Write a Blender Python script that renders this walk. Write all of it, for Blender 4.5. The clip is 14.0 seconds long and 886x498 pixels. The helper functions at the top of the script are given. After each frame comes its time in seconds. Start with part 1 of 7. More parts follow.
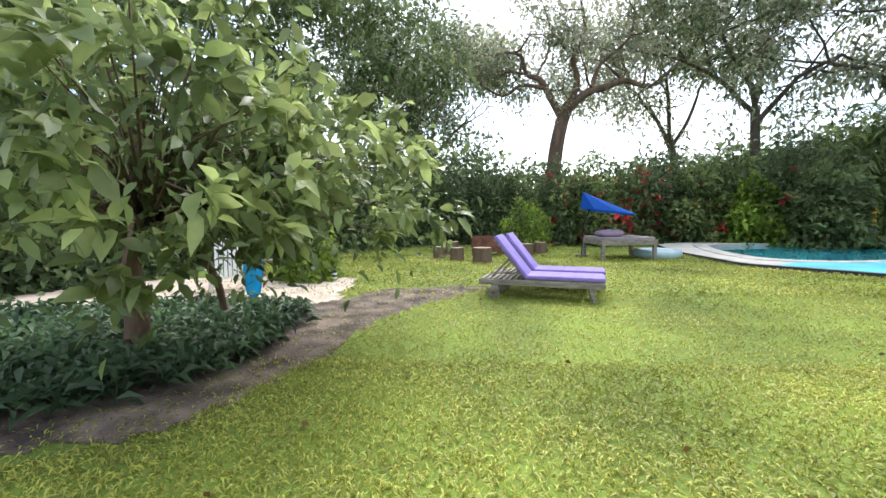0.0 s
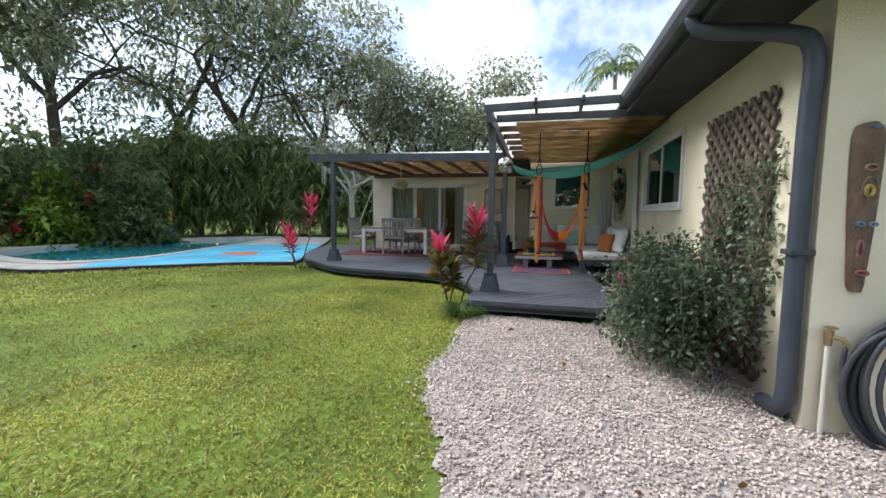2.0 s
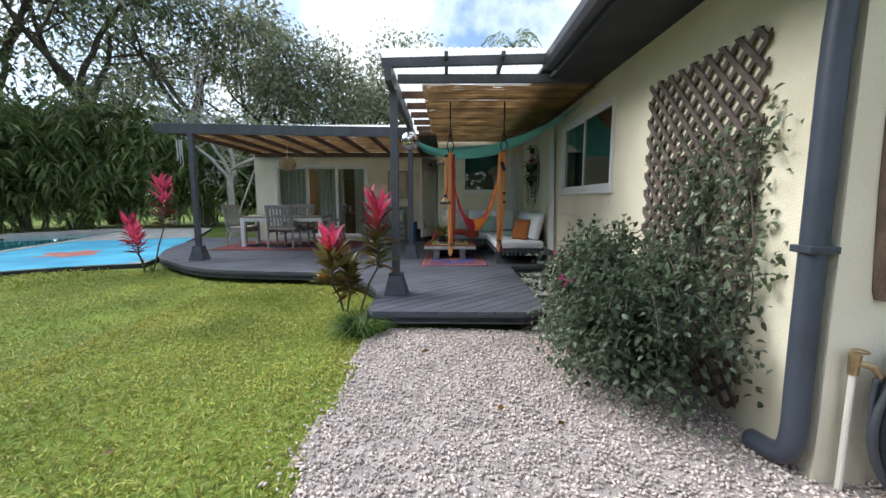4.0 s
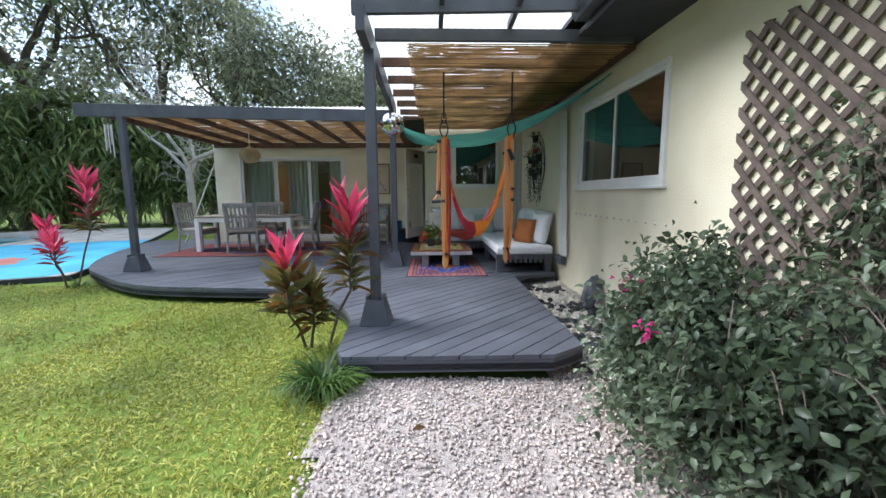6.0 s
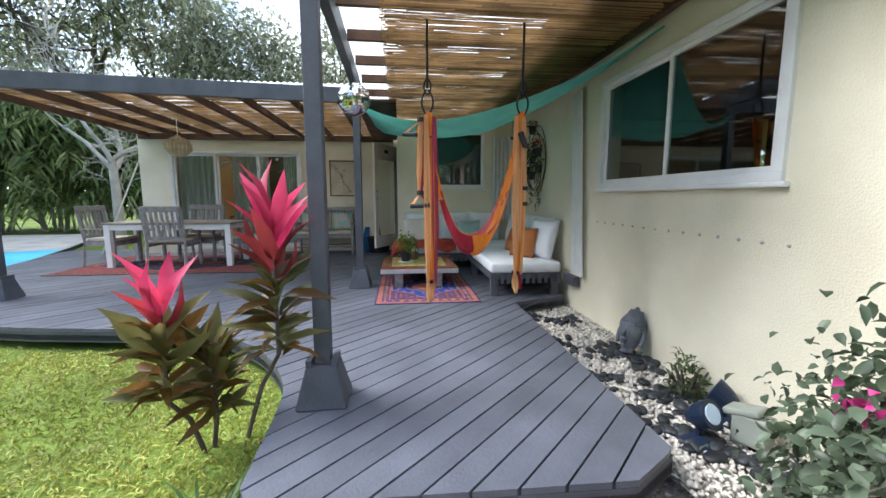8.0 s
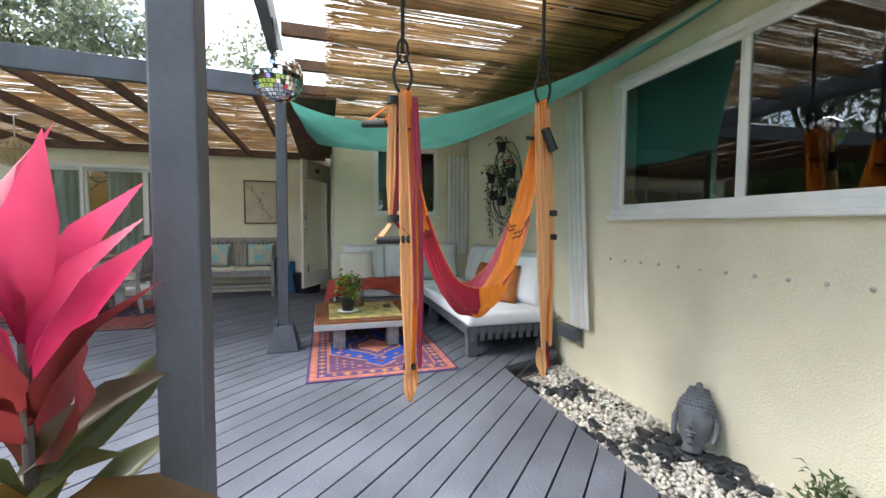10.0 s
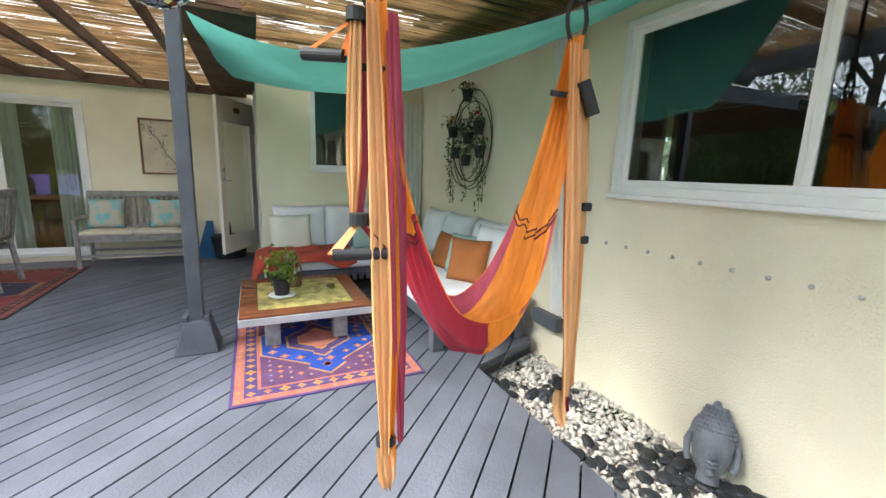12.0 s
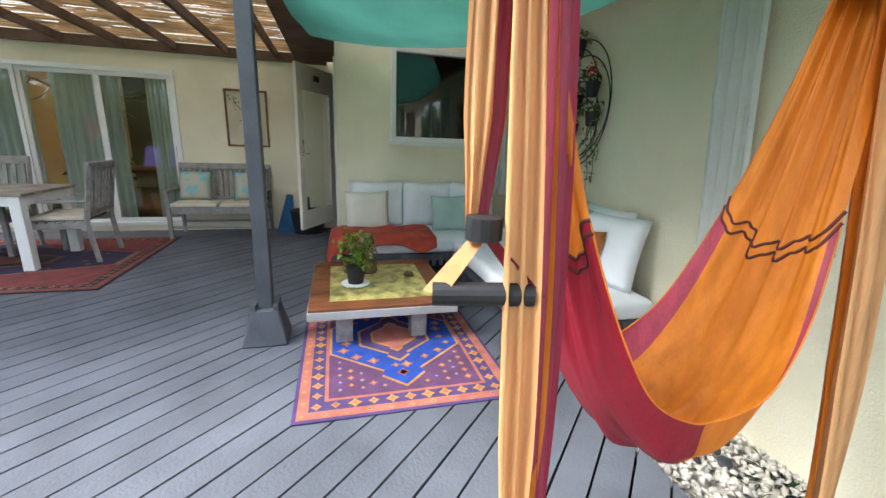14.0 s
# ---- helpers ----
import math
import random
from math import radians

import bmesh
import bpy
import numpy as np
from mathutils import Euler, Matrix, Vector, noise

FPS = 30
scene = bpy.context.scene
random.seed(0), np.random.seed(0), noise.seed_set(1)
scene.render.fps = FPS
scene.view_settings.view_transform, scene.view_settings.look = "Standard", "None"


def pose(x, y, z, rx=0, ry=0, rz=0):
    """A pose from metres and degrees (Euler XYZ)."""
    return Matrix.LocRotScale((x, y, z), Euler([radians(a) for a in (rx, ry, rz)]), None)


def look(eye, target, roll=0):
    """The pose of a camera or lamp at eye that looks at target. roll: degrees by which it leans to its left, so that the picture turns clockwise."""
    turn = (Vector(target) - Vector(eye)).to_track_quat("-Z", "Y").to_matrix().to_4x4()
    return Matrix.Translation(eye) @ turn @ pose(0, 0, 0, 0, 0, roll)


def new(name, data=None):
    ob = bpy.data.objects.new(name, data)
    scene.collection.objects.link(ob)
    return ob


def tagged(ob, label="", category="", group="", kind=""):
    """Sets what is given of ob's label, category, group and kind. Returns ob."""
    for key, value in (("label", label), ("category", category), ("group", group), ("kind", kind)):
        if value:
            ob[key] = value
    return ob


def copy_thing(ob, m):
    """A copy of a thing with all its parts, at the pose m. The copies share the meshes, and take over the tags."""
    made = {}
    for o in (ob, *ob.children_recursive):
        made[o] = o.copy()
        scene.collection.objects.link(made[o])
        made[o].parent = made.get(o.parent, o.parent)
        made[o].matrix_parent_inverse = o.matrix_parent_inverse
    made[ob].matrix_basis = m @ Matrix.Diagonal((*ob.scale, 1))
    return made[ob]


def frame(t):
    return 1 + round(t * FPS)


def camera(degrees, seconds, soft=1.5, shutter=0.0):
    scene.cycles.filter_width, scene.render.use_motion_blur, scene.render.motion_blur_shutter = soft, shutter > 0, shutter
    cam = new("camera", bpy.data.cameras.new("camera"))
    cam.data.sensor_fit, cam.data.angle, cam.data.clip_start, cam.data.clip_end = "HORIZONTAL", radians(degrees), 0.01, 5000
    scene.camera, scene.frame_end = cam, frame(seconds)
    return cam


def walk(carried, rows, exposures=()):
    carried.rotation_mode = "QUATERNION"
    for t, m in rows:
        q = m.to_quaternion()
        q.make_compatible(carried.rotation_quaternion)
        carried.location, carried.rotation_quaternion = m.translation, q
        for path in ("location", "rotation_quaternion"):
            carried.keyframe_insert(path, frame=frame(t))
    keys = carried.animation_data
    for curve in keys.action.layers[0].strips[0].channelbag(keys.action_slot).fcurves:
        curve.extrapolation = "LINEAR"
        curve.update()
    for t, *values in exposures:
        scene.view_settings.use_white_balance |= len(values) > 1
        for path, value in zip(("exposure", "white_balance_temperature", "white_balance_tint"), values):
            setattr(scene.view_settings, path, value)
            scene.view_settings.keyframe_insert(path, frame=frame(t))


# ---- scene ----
cam = camera(95.4, 14.0)
PATH = [
    (0, (0.546, -0.338, 1.323), (0.433, 1.652, 1.156), -0.4),
    (0.5, (0.693, -0.414, 1.359), (1.383, 1.454, 1.169), -0.2),
    (1, (0.83, -0.349, 1.374), (2.207, 1.086, 1.167), 0.1),
    (1.5, (1.026, -0.334, 1.321), (2.829, 0.509, 1.127), 0.9),
    (2, (1.351, -0.332, 1.336), (3.286, 0.143, 1.166), 0.6),
    (2.5, (1.636, -0.328, 1.335), (3.609, -0.065, 1.146), 0.6),
    (3, (1.923, -0.265, 1.329), (3.907, -0.117, 1.122), 0.4),
    (3.5, (2.226, -0.23, 1.338), (4.212, -0.161, 1.109), 0.2),
    (6, (3.726, -0.098, 1.384), (5.707, -0.158, 1.113), -0.3),
    (6.5, (4.043, -0.062, 1.347), (6.02, -0.165, 1.061), 0.1),
    (7, (4.387, -0.028, 1.362), (6.361, -0.178, 1.078), 0.4),
    (7.5, (4.75, -0.027, 1.344), (6.725, -0.212, 1.087), 0.3),
    (8, (5.097, -0.037, 1.369), (7.069, -0.244, 1.113), -0.0),
    (8.5, (5.513, 0.029, 1.36), (7.482, -0.233, 1.121), -0.1),
    (11, (6.757, 0.117, 1.386), (8.607, -0.628, 1.236), 1.2),
    (11.5, (6.962, 0.076, 1.512), (8.778, -0.721, 1.25), 1.6),
    (12, (7.077, 0.08, 1.536), (8.853, -0.761, 1.167), 2.0),
    (12.5, (7.188, 0.111, 1.519), (8.947, -0.729, 1.073), 2.4),
    (13, (7.317, 0.055, 1.506), (9.092, -0.717, 1.004), 2.5),
    (13.5, (7.484, -0.009, 1.515), (9.314, -0.642, 1.012), 2.3),
    (14, (7.656, 0.021, 1.518), (9.525, -0.483, 1.016), 2.2),
]
EXPOSURES = [(0, 1.22, 6250, 9), (0.7, 0.88, 6250, 9), (1.6, 0.62, 6150, 9), (3.5, 0.58, 6000, 9), (6, 0.98, 5700, 9), (8.5, 1.38, 5800, 9), (11, 1.95, 6130, 8), (12.5, 2.16, 6120, 7), (14, 1.98, 6000, 6)]
walk(cam, [(t, look(eye, target, roll)) for t, eye, target, roll in PATH], EXPOSURES)

# ---- sky and sun ----
world = bpy.data.worlds.new("sky")
scene.world = world
world.use_nodes = True
wn, wl = world.node_tree.nodes, world.node_tree.links
sky = wn.new("ShaderNodeTexSky")
sky.sky_type, sky.sun_disc = "NISHITA", False
sky.sun_elevation, sky.sun_rotation = radians(46), radians(12)
sky.air_density, sky.dust_density = 1.0, 1.5
bg = wn["Background"]
bg.inputs["Strength"].default_value = 0.15
coord = wn.new("ShaderNodeTexCoord")
clouds = wn.new("ShaderNodeTexNoise")
clouds.inputs["Scale"].default_value, clouds.inputs["Detail"].default_value = 2.6, 7.0
clouds.inputs["Roughness"].default_value = 0.6
ramp = wn.new("ShaderNodeValToRGB")
ramp.color_ramp.elements[0].position, ramp.color_ramp.elements[1].position = 0.42, 0.60
mix = wn.new("ShaderNodeMix")
mix.data_type = "RGBA"
mix.inputs[7].default_value = (6.9, 7.1, 7.5, 1)
wl.new(coord.outputs["Generated"], clouds.inputs["Vector"])
wl.new(clouds.outputs["Fac"], ramp.inputs["Fac"])
wl.new(ramp.outputs["Color"], mix.inputs[0])
wl.new(sky.outputs["Color"], mix.inputs[6])
wl.new(mix.outputs[2], bg.inputs["Color"])
sun_data = bpy.data.lights.new("sun", "SUN")
sun_data.energy, sun_data.angle, sun_data.color = 3.1, radians(40), (1.0, 0.95, 0.87)
sun = new("sun", sun_data)
sun.matrix_world = look((3, 14, 14.8), (0, 0, 0))


# ---- materials ----
def material(name, base, rough=0.7, vary=0.25, scale=6.0, fine=60.0, bump=0.15, metal=0.0, stretch=(1, 1, 1), per="object",
             spec=0.4, through_light=0.0, second=None, spread=(0.35, 0.65), shift=0.0):
    """A surface with variation at two scales, a fine relief, and a change of tone from piece to piece."""
    m = bpy.data.materials.new(name)
    m.use_nodes = True
    n, l = m.node_tree.nodes, m.node_tree.links
    b = n["Principled BSDF"]
    tc, mp = n.new("ShaderNodeTexCoord"), n.new("ShaderNodeMapping")
    mp.inputs["Scale"].default_value = stretch
    l.new(tc.outputs["Object"], mp.inputs["Vector"])
    big, small = n.new("ShaderNodeTexNoise"), n.new("ShaderNodeTexNoise")
    big.inputs["Scale"].default_value, big.inputs["Detail"].default_value = scale, 6
    small.inputs["Scale"].default_value, small.inputs["Detail"].default_value = fine, 3
    l.new(mp.outputs["Vector"], big.inputs["Vector"])
    l.new(mp.outputs["Vector"], small.inputs["Vector"])
    ramp = n.new("ShaderNodeValToRGB")
    e = ramp.color_ramp.elements
    e[0].position, e[1].position = spread
    lo = tuple(c * (1 - vary) for c in base)
    hi = tuple(min(1, c * (1 + vary * 0.6)) for c in (second or base))
    e[0].color, e[1].color = (*lo, 1), (*hi, 1)
    l.new(big.outputs["Fac"], ramp.inputs["Fac"])
    tone = n.new("ShaderNodeMath")
    tone.operation = "MULTIPLY_ADD"
    l.new(small.outputs["Fac"], tone.inputs[0])
    tone.inputs[1].default_value, tone.inputs[2].default_value = vary * 1.2, 1 - vary * 0.6
    info = n.new("ShaderNodeObjectInfo") if per == "object" else n.new("ShaderNodeNewGeometry")
    piece = n.new("ShaderNodeMath")
    piece.operation = "MULTIPLY_ADD"
    l.new(info.outputs["Random" if per == "object" else "Random Per Island"], piece.inputs[0])
    amount = shift or (0.06 if per == "object" else 0.7)
    piece.inputs[1].default_value, piece.inputs[2].default_value = amount, 1 - amount / 2
    both = n.new("ShaderNodeMath")
    both.operation = "MULTIPLY"
    l.new(tone.outputs[0], both.inputs[0])
    l.new(piece.outputs[0], both.inputs[1])
    mul = n.new("ShaderNodeMix")
    mul.data_type, mul.blend_type = "RGBA", "MULTIPLY"
    mul.inputs[0].default_value = 1
    l.new(ramp.outputs["Color"], mul.inputs[6])
    l.new(both.outputs[0], mul.inputs[7])
    l.new(mul.outputs[2], b.inputs["Base Color"])
    b.inputs["Roughness"].default_value, b.inputs["Metallic"].default_value = rough, metal
    b.inputs["Specular IOR Level"].default_value = spec
    if bump:
        bp = n.new("ShaderNodeBump")
        bp.inputs["Strength"].default_value, bp.inputs["Distance"].default_value = bump, 0.02
        l.new(small.outputs["Fac"], bp.inputs["Height"])
        l.new(bp.outputs["Normal"], b.inputs["Normal"])
    if through_light:
        tr, ms = n.new("ShaderNodeBsdfTranslucent"), n.new("ShaderNodeMixShader")
        l.new(mul.outputs[2], tr.inputs["Color"])
        ms.inputs[0].default_value = through_light
        l.new(b.outputs[0], ms.inputs[1])
        l.new(tr.outputs[0], ms.inputs[2])
        l.new(ms.outputs[0], n["Material Output"].inputs["Surface"])
    return m


def glass(name, tint=(1, 1, 1), rough=0.0):
    m = bpy.data.materials.new(name)
    m.use_nodes = True
    b = m.node_tree.nodes["Principled BSDF"]
    b.inputs["Base Color"].default_value = (*tint, 1)
    b.inputs["Transmission Weight"].default_value, b.inputs["Roughness"].default_value, b.inputs["IOR"].default_value = 1, rough, 1.5
    return m


def glow(name, colour, strength):
    m = bpy.data.materials.new(name)
    m.use_nodes = True
    b = m.node_tree.nodes["Principled BSDF"]
    b.inputs["Base Color"].default_value = (*colour, 1)
    b.inputs["Emission Color"].default_value, b.inputs["Emission Strength"].default_value = (*colour, 1), strength
    return m


M = {}
M["stucco"] = material("cream stucco", (0.78, 0.71, 0.53), 0.9, 0.07, 1.3, 90, 0.35, second=(0.81, 0.75, 0.58))
M["soffit"] = material("dark slate paint", (0.035, 0.037, 0.045), 0.6, 0.3, 3, 40, 0.1)
M["deck"] = material("grey deck paint", (0.118, 0.124, 0.149), 0.48, 0.22, 2.2, 70, 0.18, stretch=(1, 1, 1), shift=0.22)
M["deckdark"] = material("dark deck skirt", (0.03, 0.031, 0.036), 0.75, 0.3, 4, 50, 0.2)
M["greypaint"] = material("grey post paint", (0.085, 0.09, 0.105), 0.5, 0.2, 4, 60, 0.1)
M["white"] = material("white paint", (0.80, 0.80, 0.78), 0.45, 0.06, 4, 60, 0.05)
M["soil"] = material("dark soil", (0.075, 0.055, 0.045), 0.95, 0.5, 3, 40, 0.6, second=(0.16, 0.12, 0.10))
M["lawn"] = material("lawn thatch", (0.12, 0.17, 0.025), 0.95, 0.22, 0.7, 45, 0.6, second=(0.17, 0.24, 0.035))
M["blade"] = material("grass blade", (0.265, 0.30, 0.035), 0.5, 0.25, 0.6, 30, 0, per="island", through_light=0.3, shift=0.85, second=(0.42, 0.41, 0.085))
M["gravelbed"] = material("gravel bed", (0.47, 0.41, 0.38), 0.95, 0.3, 9, 110, 0.8)
M["gravel"] = material("crushed stone", (0.61, 0.515, 0.46), 0.9, 0.2, 3, 120, 0.2, per="island", shift=0.75)
M["pebble"] = material("white pebble", (0.62, 0.57, 0.50), 0.7, 0.15, 9, 80, 0.1, per="island", shift=0.6)
M["blackstone"] = material("black river stone", (0.035, 0.036, 0.04), 0.55, 0.4, 9, 60, 0.2, per="island", shift=0.9)
M["concrete"] = material("pale concrete", (0.52, 0.49, 0.44), 0.9, 0.2, 2, 40, 0.25)
M["apron"] = material("turquoise painted apron", (0.09, 0.42, 0.66), 0.7, 0.15, 0.8, 30, 0.1, second=(0.12, 0.52, 0.70))
M["coral"] = material("coral painted mural", (0.60, 0.22, 0.17), 0.7, 0.2, 2, 30, 0.1)
M["wood"] = material("weathered wood", (0.27, 0.235, 0.20), 0.8, 0.35, 4, 50, 0.3, stretch=(1, 1, 6))
M["brownwood"] = material("brown wood", (0.20, 0.10, 0.05), 0.6, 0.35, 4, 50, 0.2, stretch=(1, 6, 1))
M["rafter"] = material("stained rafter", (0.12, 0.065, 0.04), 0.75, 0.35, 4, 50, 0.2)
M["reed"] = material("bamboo reed", (0.37, 0.23, 0.11), 0.7, 0.35, 3, 40, 0.15, per="island", through_light=0.42, shift=0.9)
M["roofsheet"] = material("clear corrugated sheet", (0.86, 0.86, 0.80), 0.5, 0.08, 2, 40, 0.05, through_light=0.75)
M["bark"] = material("grey bark", (0.13, 0.105, 0.085), 0.95, 0.4, 4, 30, 0.8, stretch=(1, 1, 0.3))
M["barkbrown"] = material("brown bark", (0.15, 0.10, 0.07), 0.95, 0.4, 3, 30, 0.8, stretch=(1, 1, 0.3))
M["palebark"] = material("pale bare twig", (0.38, 0.35, 0.30), 0.9, 0.25, 3, 30, 0.3)


def foliage(name, a, b, rough=0.45, trans=0.45, shift=0.9):
    return material(name, a, rough, 0.3, 1.2, 12, 0, per="island", through_light=trans, second=b, shift=shift)


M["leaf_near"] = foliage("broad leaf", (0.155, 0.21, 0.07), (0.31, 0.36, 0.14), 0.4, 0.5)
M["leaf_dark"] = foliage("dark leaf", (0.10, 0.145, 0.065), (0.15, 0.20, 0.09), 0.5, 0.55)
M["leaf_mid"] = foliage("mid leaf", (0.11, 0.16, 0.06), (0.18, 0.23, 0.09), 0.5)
M["leaf_olive"] = foliage("olive leaf", (0.24, 0.26, 0.17), (0.34, 0.36, 0.24), 0.6, 0.6)
M["leaf_palm"] = foliage("palm leaflet", (0.12, 0.20, 0.065), (0.28, 0.33, 0.12), 0.4, 0.55)
M["leaf_lime"] = foliage("lime leaf", (0.16, 0.27, 0.03), (0.25, 0.34, 0.05), 0.5)
M["leaf_fern"] = foliage("fern leaf", (0.05, 0.10, 0.05), (0.09, 0.15, 0.07), 0.5)
M["leaf_bush"] = foliage("vine leaf", (0.085, 0.12, 0.065), (0.16, 0.20, 0.13), 0.35)
M["leaf_strap"] = foliage("strap leaf", (0.07, 0.14, 0.03), (0.13, 0.21, 0.05), 0.45)
M["flower_red"] = foliage("red flower", (0.55, 0.02, 0.03), (0.7, 0.04, 0.05), 0.5)
M["flower_pink"] = foliage("magenta bract", (0.55, 0.03, 0.20), (0.68, 0.06, 0.28), 0.5)
M["ti_pink"] = foliage("pink ti leaf", (0.62, 0.03, 0.12), (0.80, 0.12, 0.22), 0.4)
M["ti_red"] = foliage("dark red ti leaf", (0.20, 0.03, 0.03), (0.46, 0.05, 0.07), 0.4)
M["ti_green"] = foliage("bronze ti leaf", (0.11, 0.125, 0.04), (0.20, 0.17, 0.06), 0.35)


# ---- building blocks ----
def part(name, bm, mat, parent, label="", smooth=False):
    """Links a bmesh as one mesh object under a thing or a part."""
    me = bpy.data.meshes.new(name)
    bm.to_mesh(me)
    bm.free()
    me.materials.append(mat)
    if smooth:
        me.shade_smooth()
    ob = new(name, me)
    ob.parent = parent
    return tagged(ob, label)


def raw(name, verts, faces, mat, parent=None, smooth=False):
    me = bpy.data.meshes.new(name)
    me.from_pydata([tuple(v) for v in verts], [], [tuple(f) for f in faces])
    me.materials.append(mat)
    if smooth:
        me.shade_smooth()
    ob = new(name, me)
    ob.parent = parent
    return ob


def thing(name, label, category, at=(0, 0, 0), turn=0.0, group="", kind=""):
    ob = new(name)
    ob.empty_display_size = 0.1
    ob.matrix_basis = pose(*at, 0, 0, turn)
    return tagged(ob, label, category, group, kind)


def box(bm, lo, hi, bevel=0.0, m=None):
    r = bmesh.ops.create_cube(bm, size=1)
    s = [max(b - a, 1e-4) for a, b in zip(lo, hi)]
    c = [(a + b) / 2 for a, b in zip(lo, hi)]
    t = Matrix.Translation(c) @ Matrix.Diagonal((*s, 1))
    bmesh.ops.transform(bm, matrix=(m @ t) if m else t, verts=r["verts"])
    if bevel:
        edges = list({e for v in r["verts"] for e in v.link_edges})
        bmesh.ops.bevel(bm, geom=edges, offset=bevel, segments=2, affect="EDGES", profile=0.5)
    return bm


def boxed(lo, hi, bevel=0.0, m=None):
    return box(bmesh.new(), lo, hi, bevel, m)


def tube(bm, pts, radii, seg=8, caps=True):
    """A round bar along a line of points, with a radius at each."""
    pts = [Vector(p) for p in pts]
    if not hasattr(radii, "__len__"):
        radii = [radii] * len(pts)
    rings, prev = [], None
    for i, p in enumerate(pts):
        d = (pts[min(i + 1, len(pts) - 1)] - pts[max(i - 1, 0)]).normalized()
        side = prev if prev is not None else (Vector((0, 0, 1)) if abs(d.z) < 0.9 else Vector((1, 0, 0)))
        a = (side - d * side.dot(d)).normalized()
        prev = a
        b = d.cross(a)
        rings.append([bm.verts.new(p + (a * math.cos(2 * math.pi * k / seg) + b * math.sin(2 * math.pi * k / seg)) * radii[i]) for k in range(seg)])
    for r0, r1 in zip(rings, rings[1:]):
        for k in range(seg):
            bm.faces.new((r0[k], r0[(k + 1) % seg], r1[(k + 1) % seg], r1[k]))
    if caps:
        bm.faces.new(rings[0][::-1])
        bm.faces.new(rings[-1])
    return bm


def tubed(pts, radii, seg=8, caps=True):
    return tube(bmesh.new(), pts, radii, seg, caps)


def prism(outline, z0, z1, bevel=0.0):
    """A slab with that outline, given against the clock."""
    bm = bmesh.new()
    f = bm.faces.new([bm.verts.new((x, y, z1)) for x, y in outline])
    r = bmesh.ops.extrude_face_region(bm, geom=[f])
    bmesh.ops.translate(bm, vec=(0, 0, z0 - z1), verts=[v for v in r["geom"] if isinstance(v, bmesh.types.BMVert)])
    bmesh.ops.recalc_face_normals(bm, faces=bm.faces)
    return bm


def smooth_line(pts, steps=8):
    """A rounded line through the points."""
    p = [pts[0], *pts, pts[-1]]
    out = []
    for a, b, c, d in zip(p, p[1:], p[2:], p[3:]):
        for k in range(steps):
            t = k / steps
            out.append(tuple(0.5 * (2 * q + (r - o) * t + (2 * o - 5 * q + 4 * r - s) * t * t + (3 * q - o - 3 * r + s) * t ** 3)
                             for o, q, r, s in zip(a, b, c, d)))
    out.append(tuple(pts[-1]))
    return out


def inside(pts, poly):
    """Which of the points (n x 2) lie in the outline."""
    x, y = pts[:, 0], pts[:, 1]
    hit = np.zeros(len(pts), bool)
    for (x0, y0), (x1, y1) in zip(poly, poly[1:] + poly[:1]):
        cross = (y0 > y) != (y1 > y)
        hit ^= cross & (x < (x1 - x0) * (y - y0) / ((y1 - y0) or 1e-9) + x0)
    return hit


rng = np.random.default_rng(7)


def scatter(poly, count):
    xs, ys = [p[0] for p in poly], [p[1] for p in poly]
    out = np.zeros((0, 2))
    while len(out) < count:
        p = rng.uniform((min(xs), min(ys)), (max(xs), max(ys)), (count * 2, 2))
        out = np.concatenate([out, p[inside(p, poly)]])
    return out[:count]


def unit(v):
    return v / np.maximum(np.linalg.norm(v, axis=1, keepdims=True), 1e-9)


